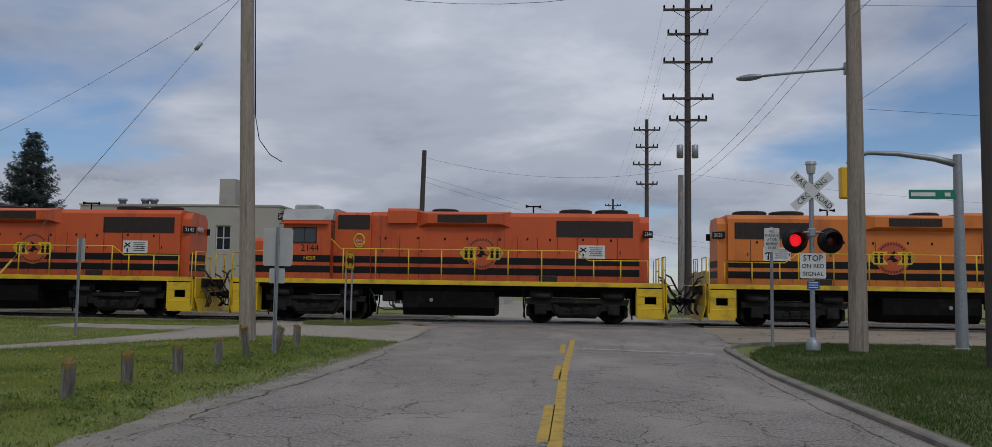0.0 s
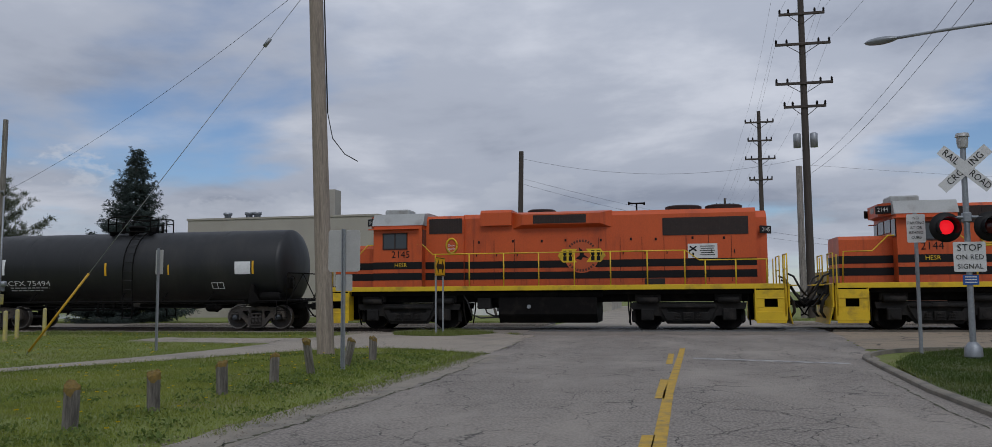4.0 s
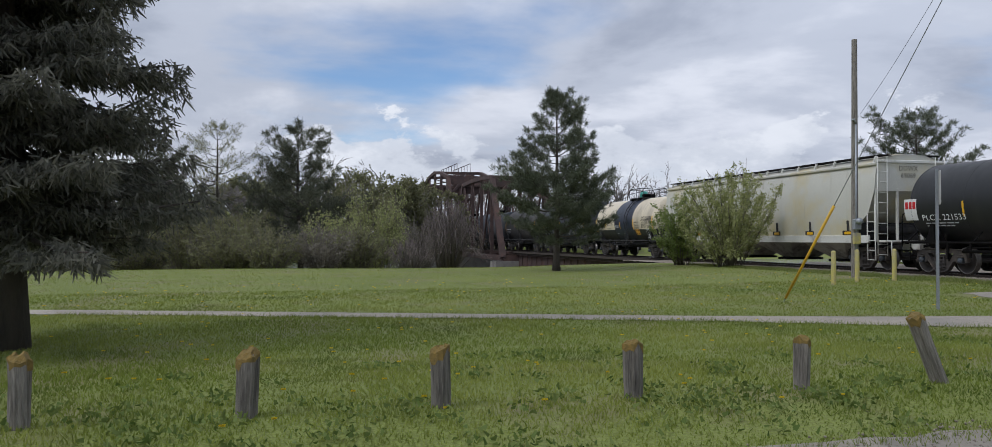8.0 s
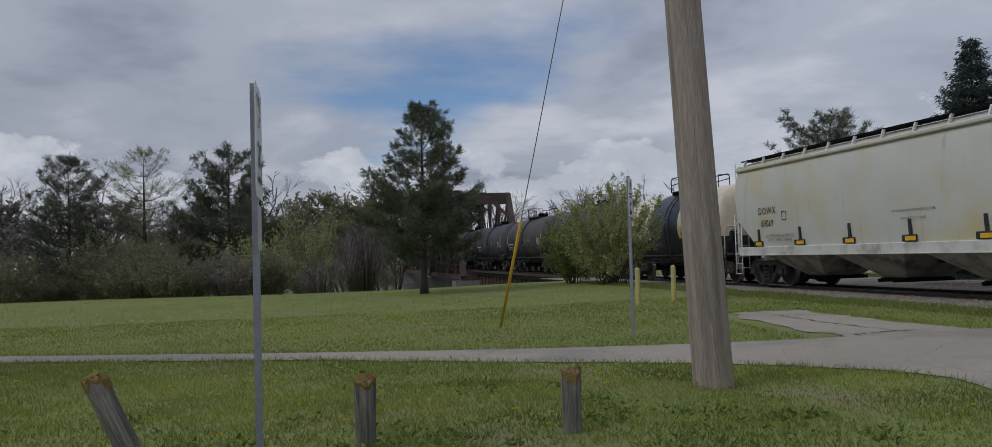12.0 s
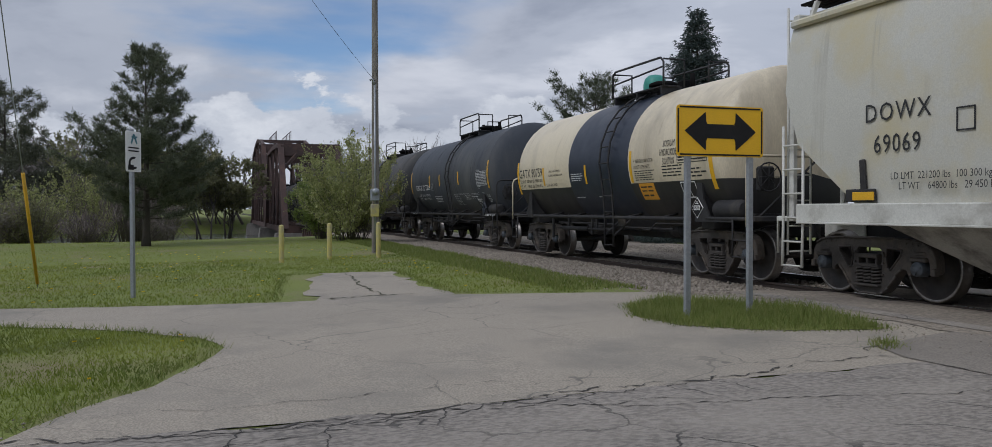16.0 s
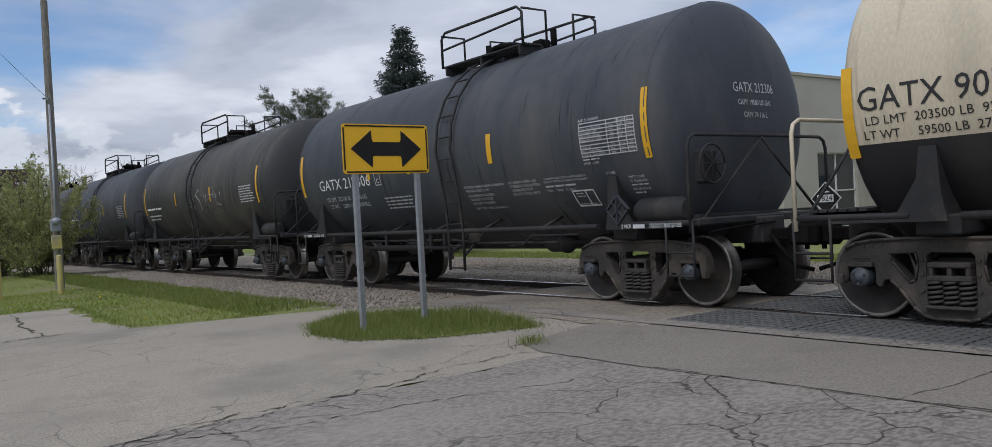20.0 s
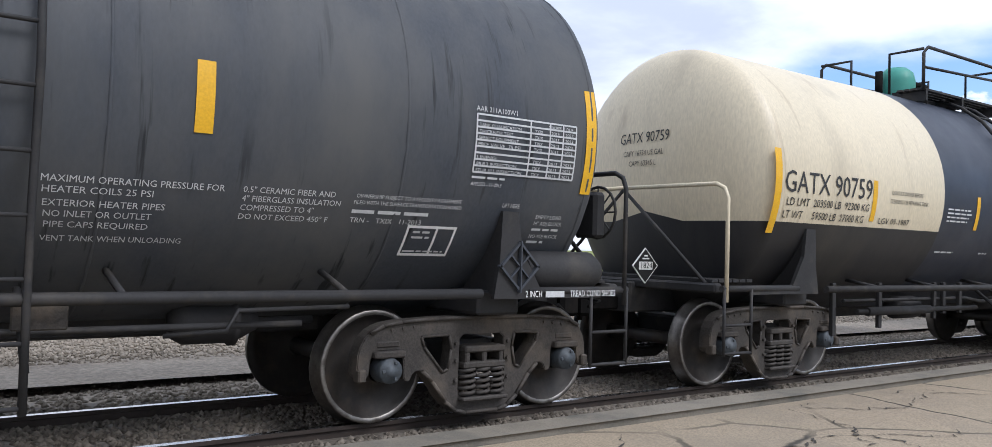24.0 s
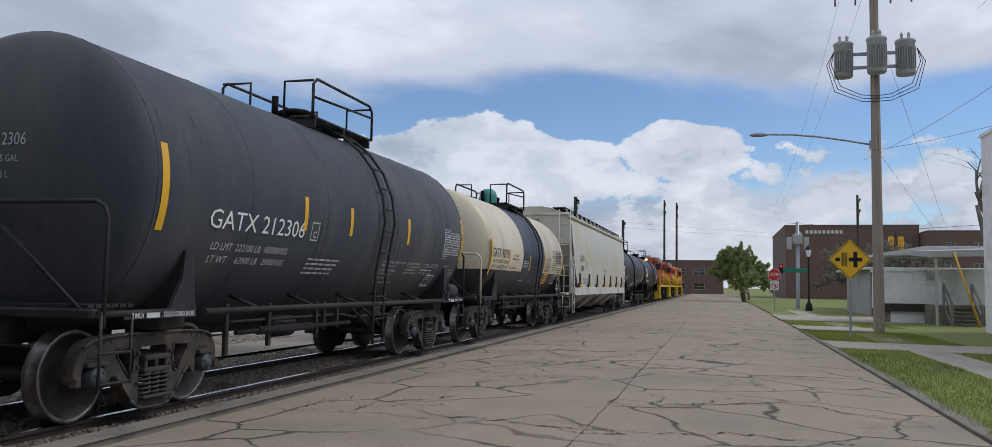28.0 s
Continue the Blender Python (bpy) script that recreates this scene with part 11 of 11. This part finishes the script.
no_rail = lambda x, y: min(abs(y - 0.755), abs(y + 0.755)) > 0.09 and not (-10 < x < 5.6 and abs(y) < 2.0)
stones("ballast_stones", "grey crushed ballast stones round the track", 60000, (-34, -5, -4.0, 3.6), bed_z, 0.035, 5, L_STONE, lambda x, y: no_rail(x, y) and not (x > -9.4 and y > -2.3 and y < 2.3))
stones("ballast_stones_east", "grey crushed ballast stones along the street edge", 46000, (5.0, 34, 1.3, 8.0), lambda x, y: bed_z(x, y) if y < 3 else ground_z(x, y) + 0.012, 0.032, 6, L_STONE, no_rail)
# chips of the darker tone, from the street edge past the far rail
stones("oiled_stones", "darker brown-grey ballast stones between the rails", 46000, (5.0, 34, -1.7, 1.3), bed_z, 0.032, 26, L_DARKCHIP, no_rail)
stones("margin_stones", "loose gravel beyond the track", 20000, (-24, -4.5, 2.2, 6.4), lambda x, y: ground_z(x, y) + 0.01, 0.03, 16, L_STONE)
stones("road_grit", "loose grit along the road edges", 5000, (-6.2, -3.6, -28, -11), lambda x, y: ground_z(x, y) + 0.004, 0.012, 7, L_STONE, lambda x, y: abs(x + 4.1 + 0.15 * math.sin(y)) < 0.35)
stones("apron_grit", "loose grit at the crossing apron", 500, (-9.5, -3.6, -3.6, -2.0), lambda x, y: ground_z(x, y) + 0.006, 0.010, 8, L_STONE, lambda x, y: not in_poly(ISLAND)(x, y))

# sleepers
ties = tagged(new("sleepers"), "dark creosoted wooden sleepers under the rails", "", "", "structure")
tie_rng = random.Random(8)
for k in range(165):
    x = -46 + k * 0.53
    if -9.6 < x < 5.6:
        continue
    put("sleeper", "sleeper", lambda b: box(b, (0, 0, 0), (0.23, 2.6, 0.2), 0.012), M_TIE, ties, pose(x, tie_rng.uniform(-0.03, 0.03), RAIL_Z - 0.215, 0, 0, tie_rng.uniform(-1.2, 1.2)))

# cracks: tarred or open lines that wander over the paving
M_CRACK = surf("crack_tar", (0.06, 0.053, 0.045), (0.04, 0.036, 0.031), 6, 0.9, 0, 0.3, 60)
M_CRACKG = surf("crack_weed", (0.07, 0.075, 0.03), (0.05, 0.045, 0.03), 9, 0.95, 0, 0.5, 60)


def crack(bm, pts, w, seed, jag=0.12, lift=0.003):
    rng = random.Random(seed)
    path = []
    for (x0, y0), (x1, y1) in zip(pts, pts[1:]):
        L = math.hypot(x1 - x0, y1 - y0)
        k = max(2, int(L / 0.05))
        nx_, ny_ = -(y1 - y0) / L, (x1 - x0) / L
        o = 0.0
        for i in range(k):
            o = o * 0.95 + rng.uniform(-jag, jag) * 0.30
            f = i / k
            fade = min(1, 4 * min(f, 1 - f) + 0.1)
            path.append((x0 + (x1 - x0) * f + nx_ * o * fade, y0 + (y1 - y0) * f + ny_ * o * fade))
    path.append(pts[-1])
    prev = None
    for i, (x, y) in enumerate(path):
        a, b = path[max(0, i - 1)], path[min(len(path) - 1, i + 1)]
        d = math.hypot(b[0] - a[0], b[1] - a[1]) or 1
        ww = w * rng.uniform(0.05, 1.0) * (0.2 if rng.random() < 0.35 else 0.75) * min(1.0, 0.3 + 3 * min(i, len(path) - 1 - i) / len(path))
        ox, oy = -(b[1] - a[1]) / d * ww, (b[0] - a[0]) / d * ww
        z = ground_z(x, y) + lift
        cur = (bm.verts.new((x + ox, y + oy, z)), bm.verts.new((x - ox, y - oy, z)))
        if prev:
            bm.faces.new((prev[0], prev[1], cur[1], cur[0]))
        prev = cur
    return path


def cracks():
    rng = random.Random(77)
    # concrete street
    bm = bmesh.new()
    crack(bm, [(6, -5.6)] + [(6 + 4 * k, -5.6 + rng.uniform(-0.03, 0.03)) for k in range(1, 40)], 0.022, 1, 0.02)
    x = 9.0
    k = 0
    while x < 110:
        y0, y1 = -9.2, -2.0
        if k % 3:
            y0, y1 = ((-5.6, -2.0), (-9.2, -5.6))[k % 2]
        p = crack(bm, [(x + rng.uniform(-0.5, 0.5), y0), (x + rng.uniform(-0.9, 0.9), (y0 + y1) / 2), (x + rng.uniform(-0.5, 0.5), y1)], 0.03, 100 + k, 0.26)
        for _ in range(4 if x < 45 else 1):
            q = rng.choice(p)
            q2 = (q[0] + rng.uniform(-2.4, 2.4), max(-9.2, min(-2.0, q[1] + rng.uniform(-1.6, 1.6))))
            q3 = (q2[0] + rng.uniform(-1.2, 1.6), max(-9.2, min(-2.0, q2[1] + rng.uniform(-1.2, 1.2))))
            crack(bm, [q, q2, q3], 0.022, rng.randint(0, 9999), 0.26)
        x += rng.uniform(1.5, 3.0) if x < 60 else 5
        k += 1
    for f in bm.faces:
        if f.normal.z < 0:
            f.normal_flip()
    tagged(obj("street_cracks", bm, M_CRACK), "dark wandering cracks in the concrete street", "cracks", "", "stuff")
    # apron and road
    bm = bmesh.new()
    crack(bm, [(-3.75, -13.0), (-3.9, -11.2), (-3.75, -9.8), (-3.65, -8.6), (-3.85, -7.5), (-3.8, -6.6), (-3.85, -5.7), (-4.03, -4.86), (-3.95, -4.25), (-4.5, -4.0), (-4.9, -3.4)], 0.026, 5, 0.2, 0.004)
    crack(bm, [(-3.7, -12.6), (-3.8, -11.0), (-3.62, -9.6), (-3.5, -8.5), (-3.7, -7.4), (-3.86, -6.0), (-3.7, -5.2)], 0.012, 15, 0.16, 0.004)
    crack(bm, [(-4.6, -11.2), (-4.3, -9.6), (-4.4, -8.2), (-4.1, -7.0)], 0.008, 16, 0.16, 0.004)
    crack(bm, [(-4.5, -4.0), (-3.98, -4.22), (-2.8, -4.2), (-1.6, -4.1), (-0.58, -4.05), (2.0, -3.92), (5.1, -3.82)], 0.016, 6, 0.05, 0.008)
    crack(bm, [(-0.58, -4.05), (-0.52, -3.5), (-0.46, -2.4)], 0.012, 17, 0.05, 0.008)
    crack(bm, [(2.4, -3.9), (2.3, -2.9), (2.5, -2.3)], 0.012, 7, 0.08, 0.008)
    crack(bm, [(-4.0, -8.1), (-3.2, -7.0), (-2.9, -5.6), (-2.75, -4.3)], 0.012, 8, 0.12, 0.004)
    for k in range(46):
        x0, y0 = rng.uniform(-3.8, 3.6), rng.uniform(-31, -4.5)
        a = rng.choice((0.0, 0.1, 1.5, 1.6, 0.8, 2.2)) + rng.uniform(-0.3, 0.3)
        L = rng.uniform(0.8, 3.2)
        x1, y1 = max(-3.9, min(3.8, x0 + L * math.cos(a))), y0 + L * math.sin(a)
        x2, y2 = max(-3.9, min(3.8, x1 + L * 0.6 * math.cos(a + rng.uniform(-0.8, 0.8)))), y1 + L * 0.6 * math.sin(a)
        if math.hypot(x1 - x0, y1 - y0) > 0.2 and math.hypot(x2 - x1, y2 - y1) > 0.2 and y2 < -3.5:
            crack(bm, [(x0, y0), (x1, y1), (x2, y2)], rng.uniform(0.007, 0.016), 300 + k, 0.14, 0.004)
    for f in bm.faces:
        if f.normal.z < 0:
            f.normal_flip()
    tagged(obj("road_cracks", bm, M_CRACK), "open cracks and worn joints in the road", "cracks", "", "stuff")
    bm = bmesh.new()
    crack(bm, [(-3.98, -26), (-3.55, -20), (-3.45, -15), (-3.6, -12)], 0.05, 21, 0.1, 0.004)
    crack(bm, [(3.6, -27), (3.62, -20), (3.9, -15)], 0.03, 22, 0.05, 0.004)
    crack(bm, [(-11.0, -8.8), (-11.0, -6.6)], 0.05, 23, 0.1, 0.006)
    crack(bm, [(-15.6, -7.2), (-13.0, -7.4), (-10.9, -7.3)], 0.05, 24, 0.1, 0.006)
    for k in range(6):
        crack(bm, [(-11.0 - 1.1 * k * 1.35, -13.9 - 3.3 * k), (-12.1 - 1.1 * k * 1.35, -14.3 - 3.3 * k)], 0.018, 25 + k, 0.03, 0.004)
    for f in bm.faces:
        if f.normal.z < 0:
            f.normal_flip()
    tagged(obj("weedy_joints", bm, M_CRACKG), "weed-grown joints in the paving", "cracks", "", "stuff")


cracks()


def motions():
    """The train rolls along the straight track and its wheels turn with it."""
    for car in TRAIN:
        s0, turn = car.location.x, car.matrix_world.to_3x3().to_4x4()
        walk(car, [(t, Matrix.Translation((s0 + d, 0, RAIL_Z)) @ turn) for t, d in TRAIN_WAY])
    steps = [k * 0.125 for k in range(225)]
    ts, ds = [r[0] for r in TRAIN_WAY], [r[1] for r in TRAIN_WAY]
    way = np.interp(steps, ts, ds)
    for w, x, r in WHEELS:
        back = -1 if w.parent.parent is loco_c else 1
        walk(w, [(t, Matrix.Translation((x, 0, 0)) @ Matrix.Rotation(back * d / r, 4, "Y")) for t, d in zip(steps, way)])


motions()
